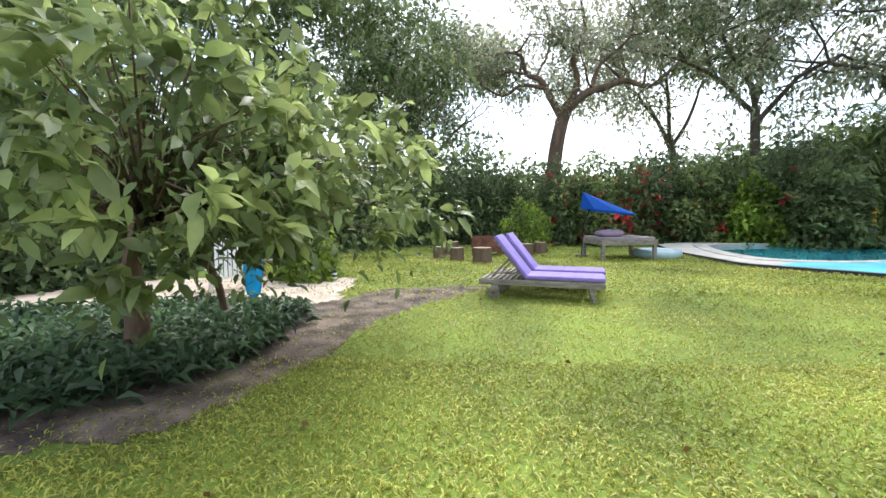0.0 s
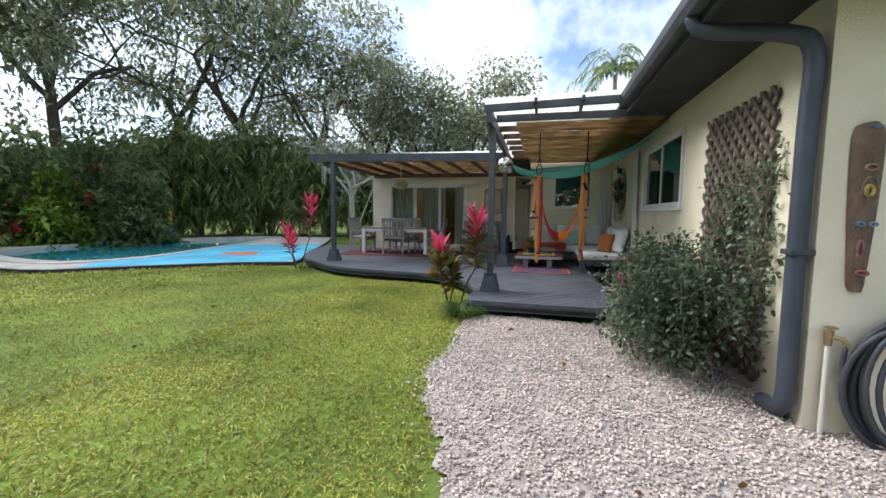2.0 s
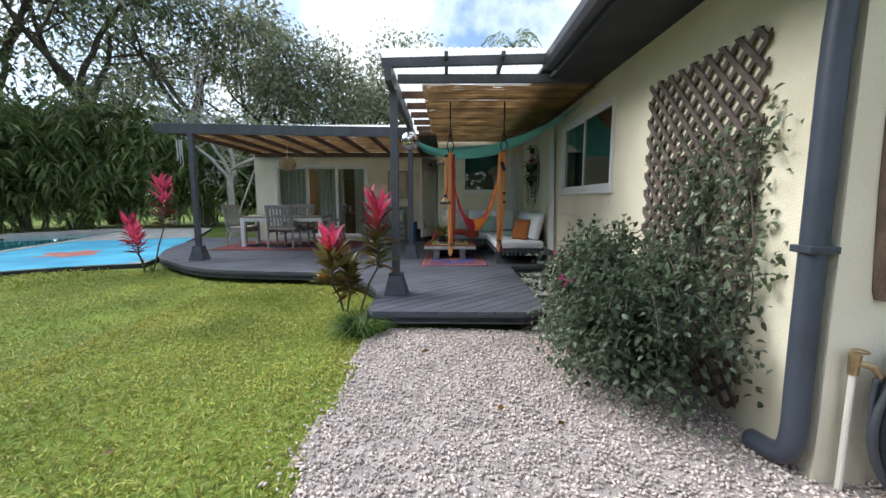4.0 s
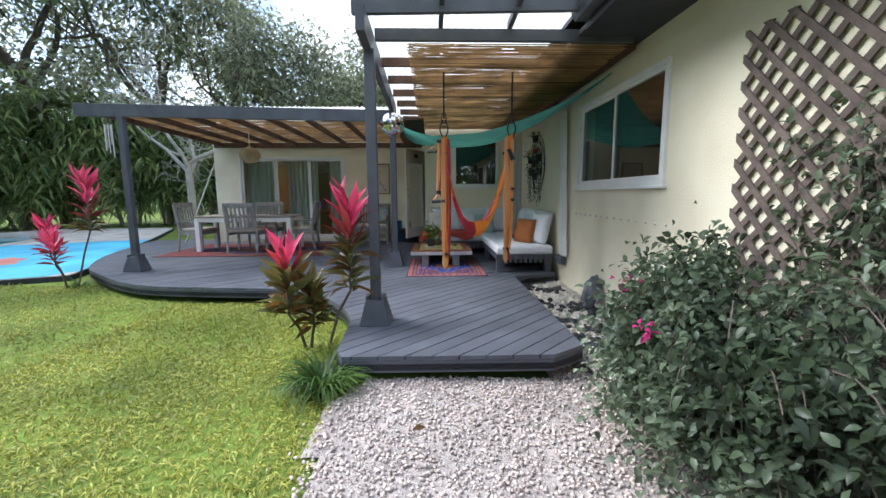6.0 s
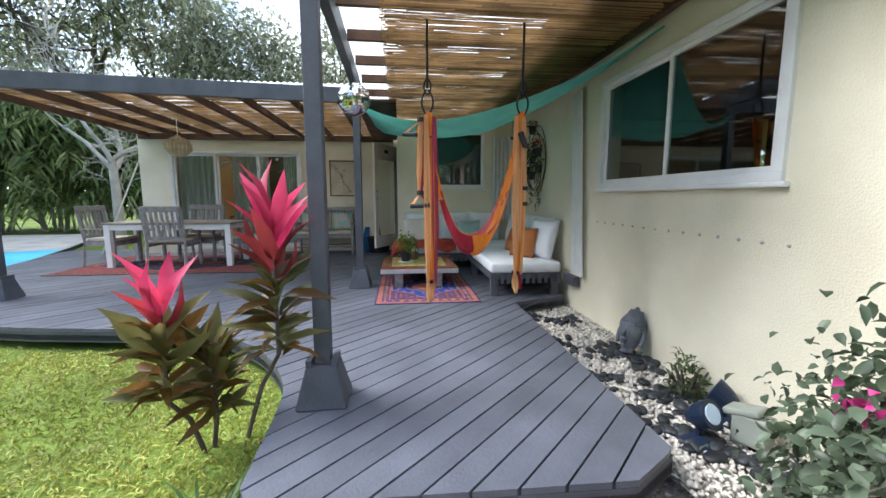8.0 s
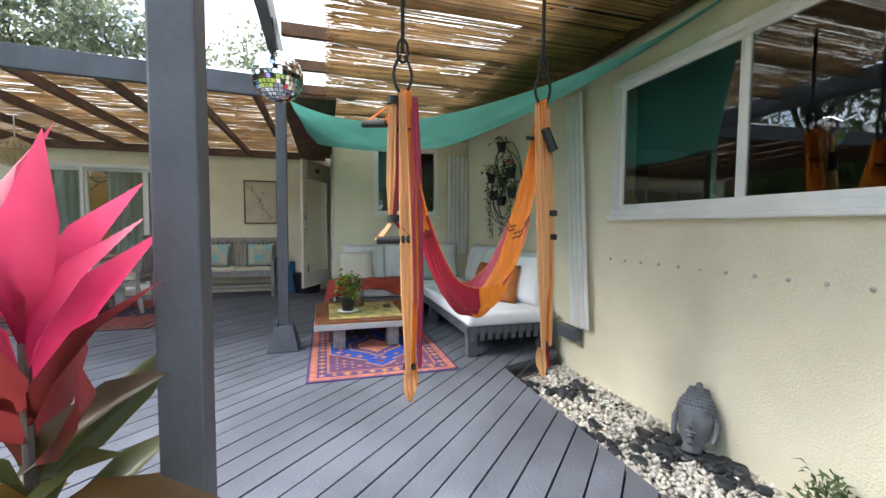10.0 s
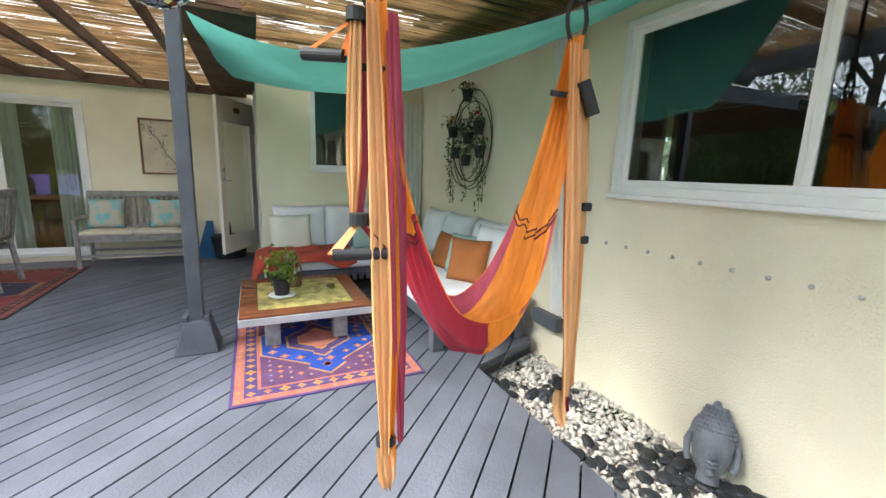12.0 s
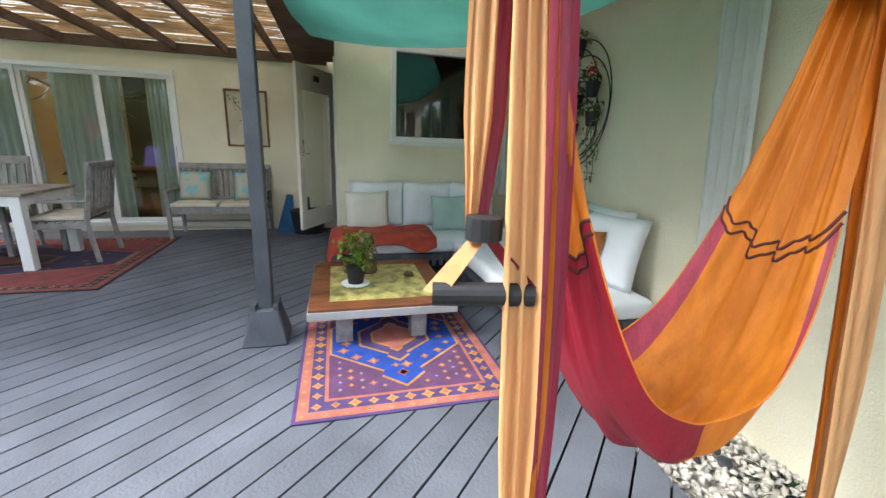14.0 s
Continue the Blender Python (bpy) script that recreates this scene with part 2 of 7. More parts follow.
def leaf_mesh(name, at, way, size, wide, mat, parent=None, fold=0.25, droop=0.25, full=False):
    """Many leaves as one mesh: each a folded blade from its place, along its way. full: with a rounder outline."""
    n = len(at)
    size = np.broadcast_to(size, n)[:, None]
    way = unit(way)
    side = unit(np.cross(way, rng.normal(size=(n, 3)) * 0.6 + (0, 0, 1)))
    up = np.cross(side, way)
    mid = at + way * size * 0.5 + up * size * 0.06
    tip = at + way * size - np.array((0, 0, 1)) * size * droop
    lft = mid + side * size * wide / 2 + up * size * wide * fold
    rgt = mid - side * size * wide / 2 + up * size * wide * fold
    if full:
        sag = np.array((0, 0, 1)) * size * droop
        rows = [(at + way * size * t + up * size * h - sag * t * t, side * size * wide / 2 * w, up * size * wide * fold * w) for t, w, h in ((0.26, 0.88, 0.05), (0.60, 0.92, 0.06))]
        (m1, s1, u1), (m2, s2, u2) = rows
        v = np.stack([at, m1 - s1 + u1, m2 - s2 + u2, tip, m2 + s2 + u2, m1 + s1 + u1, m1, m2], 1).reshape(-1, 3)
        f = np.array([(0, 1, 6), (0, 6, 5), (1, 2, 7), (1, 7, 6), (6, 7, 4), (6, 4, 5), (2, 3, 7), (7, 3, 4)])
        faces = (np.arange(n)[:, None, None] * 8 + f).reshape(-1, 3)
    else:
        v = np.stack([at, rgt, tip, lft, mid], 1).reshape(-1, 3)
        f = np.array([(0, 1, 4), (1, 2, 4), (2, 3, 4), (3, 0, 4)])
        faces = (np.arange(n)[:, None, None] * 5 + f).reshape(-1, 3)
    me = bpy.data.meshes.new(name)
    me.vertices.add(len(v))
    me.vertices.foreach_set("co", v.ravel())
    me.loops.add(faces.size)
    me.loops.foreach_set("vertex_index", faces.ravel().astype(np.int32))
    me.polygons.add(len(faces))
    me.polygons.foreach_set("loop_start", np.arange(0, faces.size, 3, dtype=np.int32))
    me.polygons.foreach_set("loop_total", np.full(len(faces), 3, np.int32))
    me.update(calc_edges=True)
    me.materials.append(mat)
    ob = new(name, me)
    ob.parent = parent
    return ob


def stones(name, at, radius, mat, flat=0.6, parent=None):
    """Many small stones as one mesh, each an uneven eight-sided lump."""
    n = len(at)
    base = np.array([(1, 0, 0), (0, 1, 0), (-1, 0, 0), (0, -1, 0), (0, 0, 1), (0, 0, -1)], float)
    r = np.broadcast_to(radius, n)
    v = base[None] * r[:, None, None] * rng.uniform(0.65, 1.35, (n, 6, 1)) + rng.normal(size=(n, 6, 3)) * r[:, None, None] * 0.15
    v[:, :, 2] *= flat
    a = rng.uniform(0, 6.28, n)
    c, s = np.cos(a)[:, None], np.sin(a)[:, None]
    v = np.stack([v[:, :, 0] * c - v[:, :, 1] * s, v[:, :, 0] * s + v[:, :, 1] * c, v[:, :, 2] + v[:, :, 0] * rng.normal(size=(n, 1)) * 0.3], 2)
    v += at[:, None]
    f = np.array([(0, 1, 4), (1, 2, 4), (2, 3, 4), (3, 0, 4), (1, 0, 5), (2, 1, 5), (3, 2, 5), (0, 3, 5)])
    faces = (np.arange(n)[:, None, None] * 6 + f).reshape(-1, 3)
    me = bpy.data.meshes.new(name)
    me.vertices.add(n * 6)
    me.vertices.foreach_set("co", v.ravel())
    me.loops.add(faces.size)
    me.loops.foreach_set("vertex_index", faces.ravel().astype(np.int32))
    me.polygons.add(len(faces))
    me.polygons.foreach_set("loop_start", np.arange(0, faces.size, 3, dtype=np.int32))
    me.polygons.foreach_set("loop_total", np.full(len(faces), 3, np.int32))
    me.update(calc_edges=True)
    me.materials.append(mat)
    ob = new(name, me)
    ob.parent = parent
    return ob


# ---- the ground ----
DECK = 0.21          # top of the deck
WALL = -2.02         # face of the long house wall
CORNER = 4.39        # its free end
BACK = 13.99         # wall with the sliding door
SOFA = 12.30         # wall behind the sofa


def lie(x, y):
    """Height of the ground: level, with a slight fall towards the house."""
    return -0.03 * min(max(-y - 0.2, 0.0), 2.0) * (1 if x < 7 else max(0.0, 1 - (x - 7)))


def ground_sheet():
    near = [i * 0.5 for i in range(-50, 81)]
    xs = [-900, -300, -100, -50] + near + [60, 100, 300, 900]
    ys = xs
    bm = bmesh.new()
    grid = [[bm.verts.new((x, y, lie(x, y) - 0.02 * (max(abs(x), abs(y)) > 40))) for y in ys] for x in xs]
    hole = lambda x, y: inside(np.array([(x, y)]), POOL)[0]
    for i in range(len(xs) - 1):
        for j in range(len(ys) - 1):
            if hole((xs[i] + xs[i + 1]) / 2, (ys[j] + ys[j + 1]) / 2):
                continue
            bm.faces.new((grid[i][j], grid[i + 1][j], grid[i + 1][j + 1], grid[i][j + 1]))
    return tagged(part("ground", bm, M["lawn"], None), "thick green lawn over flat ground", "lawn", kind="structure")


POOL = [(9.6, 15.4), (8.8, 13.2), (8.6, 10.9), (10.0, 10.2), (12.4, 10.7), (15.8, 11.6), (18.2, 12.6), (17.9, 14.0), (14.6, 16.0), (11.6, 16.4)]
RIM = [(8.3, 16.4), (7.5, 13.6), (7.4, 10.0), (8.67, 8.56), (9.88, 7.08), (10.45, 5.75), (12.1, 6.6), (16.1, 8.3), (20.2, 10.2), (19.8, 14.4), (15.2, 17.6), (11.2, 18.0)]
POOL = [p[:2] for p in smooth_line(POOL + POOL[:1], 5)[:-1]]
ground_sheet()

EDGE = [p[:2] for p in smooth_line([(6.66, 0.62), (7.35, 0.66), (7.65, 0.735), (7.93, 0.88), (8.27, 1.13), (8.72, 1.72), (8.84, 2.6), (9.1, 3.85), (9.93, 5.0), (10.6, 5.65), (12.0, 6.4), (14.2, 7.1)], 5)]
OUTLINE = [(6.53, -1.0), (6.71, -1.28), (9.35, -1.29), (9.6, -1.95), (SOFA, -1.95), (SOFA, 0.0), (BACK, 0.0), (BACK, 5.2), (14.6, 5.3), (14.6, 7.1)] + EDGE[::-1] + [(6.55, 0.56)]

PATCH = [(-3.0, -1.9), (0.6, -1.05), (2.0, -0.5), (2.98, 0.06), (3.58, 0.25), (4.05, 0.46), (4.5, 0.57), (5.0, 0.545), (5.7, 0.55), (6.2, 0.58), (6.6, 0.4), (6.6, -1.0), (7.6, -1.3), (7.6, WALL),
         (CORNER, WALL), (CORNER, -4.5), (-3.0, -4.5)]


def gravel_path():
    step = 0.1
    bm = bmesh.new()
    made = {}

    def at(i, j):
        if (i, j) not in made:
            made[i, j] = bm.verts.new((i * step, j * step, lie(i * step, j * step) + 0.012))
        return made[i, j]
    cells = [(i, j) for i in range(-30, 77) for j in range(-45, 11)]
    keep = inside(np.array([((i + 0.5) * step, (j + 0.5) * step) for i, j in cells]), PATCH)
    for (i, j), k in zip(cells, keep):
        if k:
            bm.faces.new((at(i, j), at(i + 1, j), at(i + 1, j + 1), at(i, j + 1)))
    return tagged(part("pavement_gravel", bm, M["gravelbed"], None), "path of pale pinkish crushed gravel", "gravel path", kind="structure")


gravel_path()


# ---- the house ----
def wall(name, lo, hi, holes=(), axis="x", label="cream painted stucco wall"):
    """A wall of real thickness with openings cut through it. axis: the way it runs; holes: (from, to, bottom, top) along it."""
    a0, a1 = (lo[0], hi[0]) if axis == "x" else (lo[1], hi[1])
    us = sorted({a0, a1, *[h[0] for h in holes], *[h[1] for h in holes]})
    zs = sorted({lo[2], hi[2], *[h[2] for h in holes], *[h[3] for h in holes]})
    bm = bmesh.new()
    for u0, u1 in zip(us, us[1:]):
        for z0, z1 in zip(zs, zs[1:]):
            if any(h[0] <= u0 and u1 <= h[1] and h[2] <= z0 and z1 <= h[3] for h in holes):
                continue
            if axis == "x":
                box(bm, (u0, lo[1], z0), (u1, hi[1], z1))
            else:
                box(bm, (lo[0], u0, z0), (hi[0], u1, z1))
    bmesh.ops.remove_doubles(bm, verts=bm.verts, dist=1e-4)
    seen = {}
    for f in bm.faces:
        seen.setdefault(tuple(round(c, 3) for c in f.calc_center_median()), []).append(f)
    bmesh.ops.delete(bm, geom=[f for s in seen.values() if len(s) > 1 for f in s], context="FACES")
    return tagged(part(name, bm, M["stucco"], None), label, "wall", kind="structure")


wall("wall_south", (CORNER, WALL - 0.2, -0.4), (SOFA, WALL, 2.86), [(7.015, 8.985, 1.45, 2.46)])
wall("wall_west", (CORNER, -9.0, -0.4), (CORNER + 0.2, WALL - 0.2, 2.86), axis="y")
wall("wall_sofa", (SOFA, WALL - 0.2, 0.0), (SOFA + 0.2, 0.0, 2.86), [(-1.53, -0.58, 1.53, 2.51)], axis="y")
wall("wall_return", (SOFA + 0.2, -0.2, 0.0), (BACK, 0.0, 2.86), [(13.03, 13.95, 0.34, 2.48)])
wall("wall_back", (BACK, -0.2, 0.0), (BACK + 0.2, 5.2, 2.86), [(2.02, 4.62, 0.28, 2.31)], axis="y")
wall("wall_north", (BACK + 0.2, 5.0, 0.0), (20.0, 5.2, 2.86))


def rooms():
    """Plain rooms behind the glass; their dimness is put into the wall colour."""
    # plaster far darker than its own tone, standing in for unlit indoor shade
    m = material("shade-darkened room plaster", (0.13, 0.14, 0.13), 0.9, 0.1, 2, 30, 0.1)
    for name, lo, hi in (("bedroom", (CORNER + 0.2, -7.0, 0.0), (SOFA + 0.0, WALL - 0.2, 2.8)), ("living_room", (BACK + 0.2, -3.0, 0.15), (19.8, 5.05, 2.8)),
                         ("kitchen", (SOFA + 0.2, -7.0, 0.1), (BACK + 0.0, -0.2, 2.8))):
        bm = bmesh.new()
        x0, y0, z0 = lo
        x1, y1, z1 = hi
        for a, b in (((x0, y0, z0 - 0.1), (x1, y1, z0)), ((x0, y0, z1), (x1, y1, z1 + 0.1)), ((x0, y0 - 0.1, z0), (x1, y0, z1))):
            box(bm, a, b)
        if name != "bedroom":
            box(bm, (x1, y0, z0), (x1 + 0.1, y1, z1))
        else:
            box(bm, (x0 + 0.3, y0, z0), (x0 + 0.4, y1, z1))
        tagged(part("wall_" + name, bm, m, None), "plain inner room behind the glass, indoor shade put into its dark colour", "wall", kind="structure")


rooms()


def window(name, x0, x1, z0, z1, mull, sill=True):
    """A sliding window in the long wall: frame, two sashes with panes, a sill."""
    w = thing(name, "white aluminium sliding window with dark reflecting panes", "window", (0, WALL, 0), kind="structure")
    f = 0.05
    for a, b in (((x0, z0), (x1, z0 + f)), ((x0, z1 - f), (x1, z1)), ((x0, z0 + f), (x0 + f, z1 - f)), ((x1 - f, z0 + f), (x1, z1 - f))):
        part("window_frame", boxed((a[0], -0.10, a[1]), (b[0], 0.025, b[1]), 0.004), M["white"], w)
    for i, (a, b) in enumerate(((x0 + f, mull), (mull, x1 - f))):
        d = 0.012 - 0.022 * i
        g = 0.035
        sash = bmesh.new()
        for lo, hi in (((a, z0 + f), (b, z0 + f + g)), ((a, z1 - f - g), (b, z1 - f)), ((a, z0 + f + g), (a + g, z1 - f - g)), ((b - g, z0 + f + g), (b, z1 - f - g))):
            box(sash, (lo[0], d - 0.03, lo[1]), (hi[0], d, hi[1]), 0.003)
        s = part("sash", sash, M["white"], w)
        p = part("pane", boxed((a + g, d - 0.018, z0 + f + g), (b - g, d - 0.012, z1 - f - g)), M["pane"], s)
        p.visible_shadow = False
    part("window_sill", boxed((x0 - 0.03, -0.09, z0 - 0.03), (x1 + 0.03, 0.04, z0), 0.008), M["white"], w)
    return w


M["pane"] = glass("window pane", (0.45, 0.5, 0.5))
M["pane"].node_tree.nodes["Principled BSDF"].inputs["IOR"].default_value = 1.85
window("window_1", 7.015, 8.985, 1.45, 2.46, 8.0)


def eave():
    """The overhang along the long wall: rafter soffit, fascia and gutter."""
    bm = bmesh.new()
    box(bm, (CORNER - 0.55, WALL - 0.3, 2.74), (SOFA, WALL + 0.62, 2.78))
    box(bm, (CORNER - 0.55, -9, 2.74), (CORNER, WALL - 0.3, 2.78))
    s = tagged(part("ceiling_soffit", bm, M["soffit"], None), "dark grey painted roof soffit", "soffit", kind="structure")
    bm = bmesh.new()
    box(bm, (CORNER - 0.57, WALL + 0.6, 2.70), (7.2, WALL + 0.64, 2.90), 0.005)
    box(bm, (CORNER - 0.60, -9, 2.70), (CORNER - 0.56, WALL + 0.64, 2.90), 0.005)
    tagged(part("trim_fascia", bm, M["soffit"], None), "dark grey painted roof fascia board", "fascia", kind="structure")
    bm = bmesh.new()
    prof = [(0.0, 0.0), (0.09, 0.0), (0.12, 0.05), (0.125, 0.12), (0.11, 0.12), (0.105, 0.055), (0.085, 0.012), (0.0, 0.012)]
    a = [bm.verts.new((CORNER - 0.55, WALL + 0.642 + y, 2.77 + z)) for y, z in prof]
    b = [bm.verts.new((7.2, WALL + 0.642 + y, 2.77 + z)) for y, z in prof]
    for i in range(len(prof)):
        j = (i + 1) % len(prof)
        bm.faces.new((a[i], a[j], b[j], b[i]))
    bm.faces.new(a), bm.faces.new(b[::-1])
    tagged(part("trim_gutter", bm, M["greypaint"], None), "dark grey metal rain gutter", "gutter", kind="structure")
    bm = prism([(CORNER - 0.62, -12), (SOFA + 9, -12), (SOFA + 9, WALL + 0.66), (CORNER - 0.62, WALL + 0.66)], 2.90, 2.96)
    tagged(part("roof", bm, M["soffit"], None), "low dark house roof", "roof", kind="structure")


eave()


# ---- the deck ----
def clip(poly, nx, ny, d):
    """The part of an outline on one side of a line."""
    out = []
    for (x0, y0), (x1, y1) in zip(poly, poly[1:] + poly[:1]):
        a, b = x0 * nx + y0 * ny - d, x1 * nx + y1 * ny - d
        if a >= 0:
            out.append((x0, y0))
        if a * b < 0:
            t = a / (a - b)
            out.append((x0 + (x1 - x0) * t, y0 + (y1 - y0) * t))
    return out


def deck():
    d = thing("floor_deck", "dark grey painted timber deck with diagonal boards", "deck", kind="structure")
    rim = bmesh.new()
    for (x0, y0), (x1, y1) in zip(OUTLINE, OUTLINE[1:] + OUTLINE[:1]):
        if x0 > 9.4 and y0 < 0.1 or x0 > 13.8:
            continue
        q = [rim.verts.new((x, y, z)) for x, y, z in ((x0, y0, 0.085), (x1, y1, 0.085), (x1, y1, DECK - 0.032), (x0, y0, DECK - 0.032))]
        rim.faces.new(q)
    bmesh.ops.remove_doubles(rim, verts=rim.verts, dist=1e-4)
    bmesh.ops.solidify(rim, geom=rim.faces[:], thickness=0.03)
    part("skirt", rim, M["greypaint"], d, "dark grey painted curved skirt board")
    part("underlay", prism(OUTLINE, 0.10, DECK - 0.06), M["deckdark"], d)
    nx = ny = math.sqrt(0.5)
    w, gap = 0.142, 0.011
    k0 = min(x * nx + y * ny for x, y in OUTLINE)
    k1 = max(x * nx + y * ny for x, y in OUTLINE)
    for i in range(int((k1 - k0) / w) + 1):
        s = clip(clip(OUTLINE, nx, ny, k0 + i * w + gap), -nx, -ny, -(k0 + (i + 1) * w))
        s = [p for p, q in zip(s, s[1:] + s[:1]) if math.hypot(p[0] - q[0], p[1] - q[1]) > 1e-4]
        if len(s) < 3:
            continue
        bm = prism(s, DECK - 0.03, DECK + random.uniform(-0.0015, 0.0015))
        part("board", bm, M["deck"], d)
    return d


deck()


def post(name, x, y, top, wide=0.089):
    p = thing(name, "square grey painted timber post on a concrete pier block", "post", (x, y, DECK), group="pergola posts")
    part("shaft", boxed((-wide / 2, -wide / 2, 0.06), (wide / 2, wide / 2, top - DECK), 0.006), M["greypaint"], p)
    bm = bmesh.new()
    r = bmesh.ops.create_cone(bm, cap_ends=True, segments=4, radius1=0.198, radius2=0.118, depth=0.23)
    bmesh.ops.transform(bm, matrix=Matrix.Translation((0, 0, 0.115)) @ Matrix.Rotation(radians(45), 4, "Z"), verts=r["verts"])
    bmesh.ops.bevel(bm, geom=bm.edges[:], offset=0.008, segments=1, affect="EDGES")
    for s in (-1, 1):
        box(bm, (-0.085, s * 0.068 - 0.016, 0.225), (0.085, s * 0.068 + 0.016, 0.265), 0.004)
    part("pier_block", bm, M["greypaint"], p, "tapered concrete pier block painted grey")
    return p


post("pergola_post", 7.36, 0.41, 2.60)
post("pergola_post", 10.35, 0.49, 2.60)
post("pergola_post", 10.13, 4.53, 2.56)


def beam(label, a, b, wide, high, mat="greypaint", parent=None, name="beam"):
    """A timber along a line; its top lies at the given height."""
    a, b = Vector(a), Vector(b)
    d = (b - a)
    m = Matrix.Translation(a) @ d.to_track_quat("X", "Z").to_matrix().to_4x4()
    return part(name, boxed((0, -wide / 2, -high), (d.length, wide / 2, 0), 0.004, m), M[mat], parent, label)


def reeds(parent, x0, x1, y0, y1, z0, z1, along="y", step=0.012, gaps=0.075, seed=1):
    """A mat of split bamboo: thin reeds side by side, some gone."""
    rnd = np.random.default_rng(seed)
    run, lo, hi = ((x0, x1), y0, y1) if along == "y" else ((y0, y1), x0, x1)
    v, f = [], []
    u = run[0]
    while u < run[1]:
        u += step * rnd.uniform(0.8, 1.3)
        if rnd.random() < gaps:
            u += step * rnd.uniform(0.3, 1.6)
        a = lo + rnd.uniform(-0.02, 0.03)
        while a < hi:
            b = min(hi + rnd.uniform(-0.04, 0.03), a + rnd.uniform(0.5, 2.0))
            r = step * rnd.uniform(0.42, 0.6)
            k = [u + rnd.normal() * 0.003 for _ in range(3)]
            t = (u - run[0]) / (run[1] - run[0])
            base = len(v)
            for i, s in enumerate((a, (a + b) / 2, b)):
                zz = (z0 + (z1 - z0) * t) if along == "y" else z0 + (z1 - z0) * (s - lo) / (hi - lo)
                zz += rnd.normal() * 0.004
                for du, dz in ((-r, 0), (0, -r), (r, 0)):
                    v.append((k[i] + du, s, zz + dz) if along == "y" else (s, k[i] + du, zz + dz))
            for i in range(2):
                for j in range(2):
                    q = base + i * 3 + j
                    f.append((q, q + 1, q + 4, q + 3))
            a = b + rnd.uniform(0.0, 0.03)
    ob = raw("reed_mat", v, f, M["reed"], parent)
    return tagged(ob, "sun-browned split bamboo reed matting", kind="stuff")


def sheet(parent, x0, x1, y0, y1, z0, z1, along="x"):
    """Translucent corrugated roofing; the waves run along x."""
    bm = bmesh.new()
    n = int((y1 - y0) / 0.019)
    rows = []
    for i in range(n + 1):
        y = y0 + (y1 - y0) * i / n
        dz = 0.009 * math.sin(i * math.pi / 2)
        rows.append([bm.verts.new((x0, y, z0 + dz)), bm.verts.new((x1, y, z1 + dz))])
    for a, b in zip(rows, rows[1:]):
        bm.faces.new((a[0], a[1], b[1], b[0]))
    return part("roof_sheet", bm, M["roofsheet"], parent, "translucent corrugated plastic roofing", smooth=True)


def pergola_high():
    p = thing("pergola", "grey timber pergola roofed with bamboo reed and corrugated plastic over the swing", "pergola", (0, 0, 0), kind="structure")
    beam("", (6.90, 0.41, 2.77), (10.45, 0.47, 2.79), 0.07, 0.19, parent=p)
    beam("", (7.08, 0.50, 2.86), (7.08, -1.34, 2.90), 0.05, 0.10, parent=p)
    beam("", (7.45, 0.37, 2.80), (7.45, -1.9, 2.80), 0.05, 0.10, parent=p)
    for x in (8.2, 8.85, 9.5, 10.15, 10.8, 11.4, 12.0):
        beam("", (x, 0.40, 2.80), (x, -1.95, 2.80), 0.045, 0.09, "rafter", p, "rafter")
    beam("", (7.5, WALL + 0.09, 2.78), (SOFA - 0.01, WALL + 0.09, 2.78), 0.05, 0.12, "rafter", p, "ledger")
    for y in (-0.2, -0.8):
        beam("", (6.95, y, 2.89), (7.45, y, 2.86), 0.04, 0.06, parent=p, name="purlin")
    reeds(p, 7.49, 12.25, -1.9, 0.08, 2.70, 2.70, "y", seed=2)
    sheet(p, 6.95, 12.25, -1.34, 0.52, 2.92, 2.86)
    return p


def pergola_low():
    p = thing("pergola", "low grey timber pergola roofed with bamboo reed over the dining table", "pergola", (0, 0, 0), kind="structure")
    beam("", (10.11, 5.18, 2.745), (10.38, 0.46, 2.70), 0.06, 0.18, parent=p)
    for i in range(8):
        y = 0.75 + i * 0.6
        beam("", (10.40 - 0.058 * (y - 0.46), y, 2.68), (BACK - 0.01, y, 2.64), 0.045, 0.09, "rafter", p, "rafter")
    beam("", (BACK - 0.04, 0.1, 2.64), (BACK - 0.04, 5.15, 2.64), 0.05, 0.12, "rafter", p, "ledger")
    reeds(p, 10.42, BACK - 0.05, 0.55, 5.15, 2.70, 2.66, "y", seed=5)
    sheet(p, 10.42, BACK + 0.3, 0.5, 5.2, 2.76, 2.74)
    part("lining", boxed((10.42, -0.0, 2.56), (BACK - 0.07, 0.52, 2.59)), M["rafter"], p)
    part("lining", boxed((10.42, 0.48, 2.59), (BACK - 0.07, 0.52, 2.80)), M["rafter"], p)
    return p


pergola_high()
pergola_low()


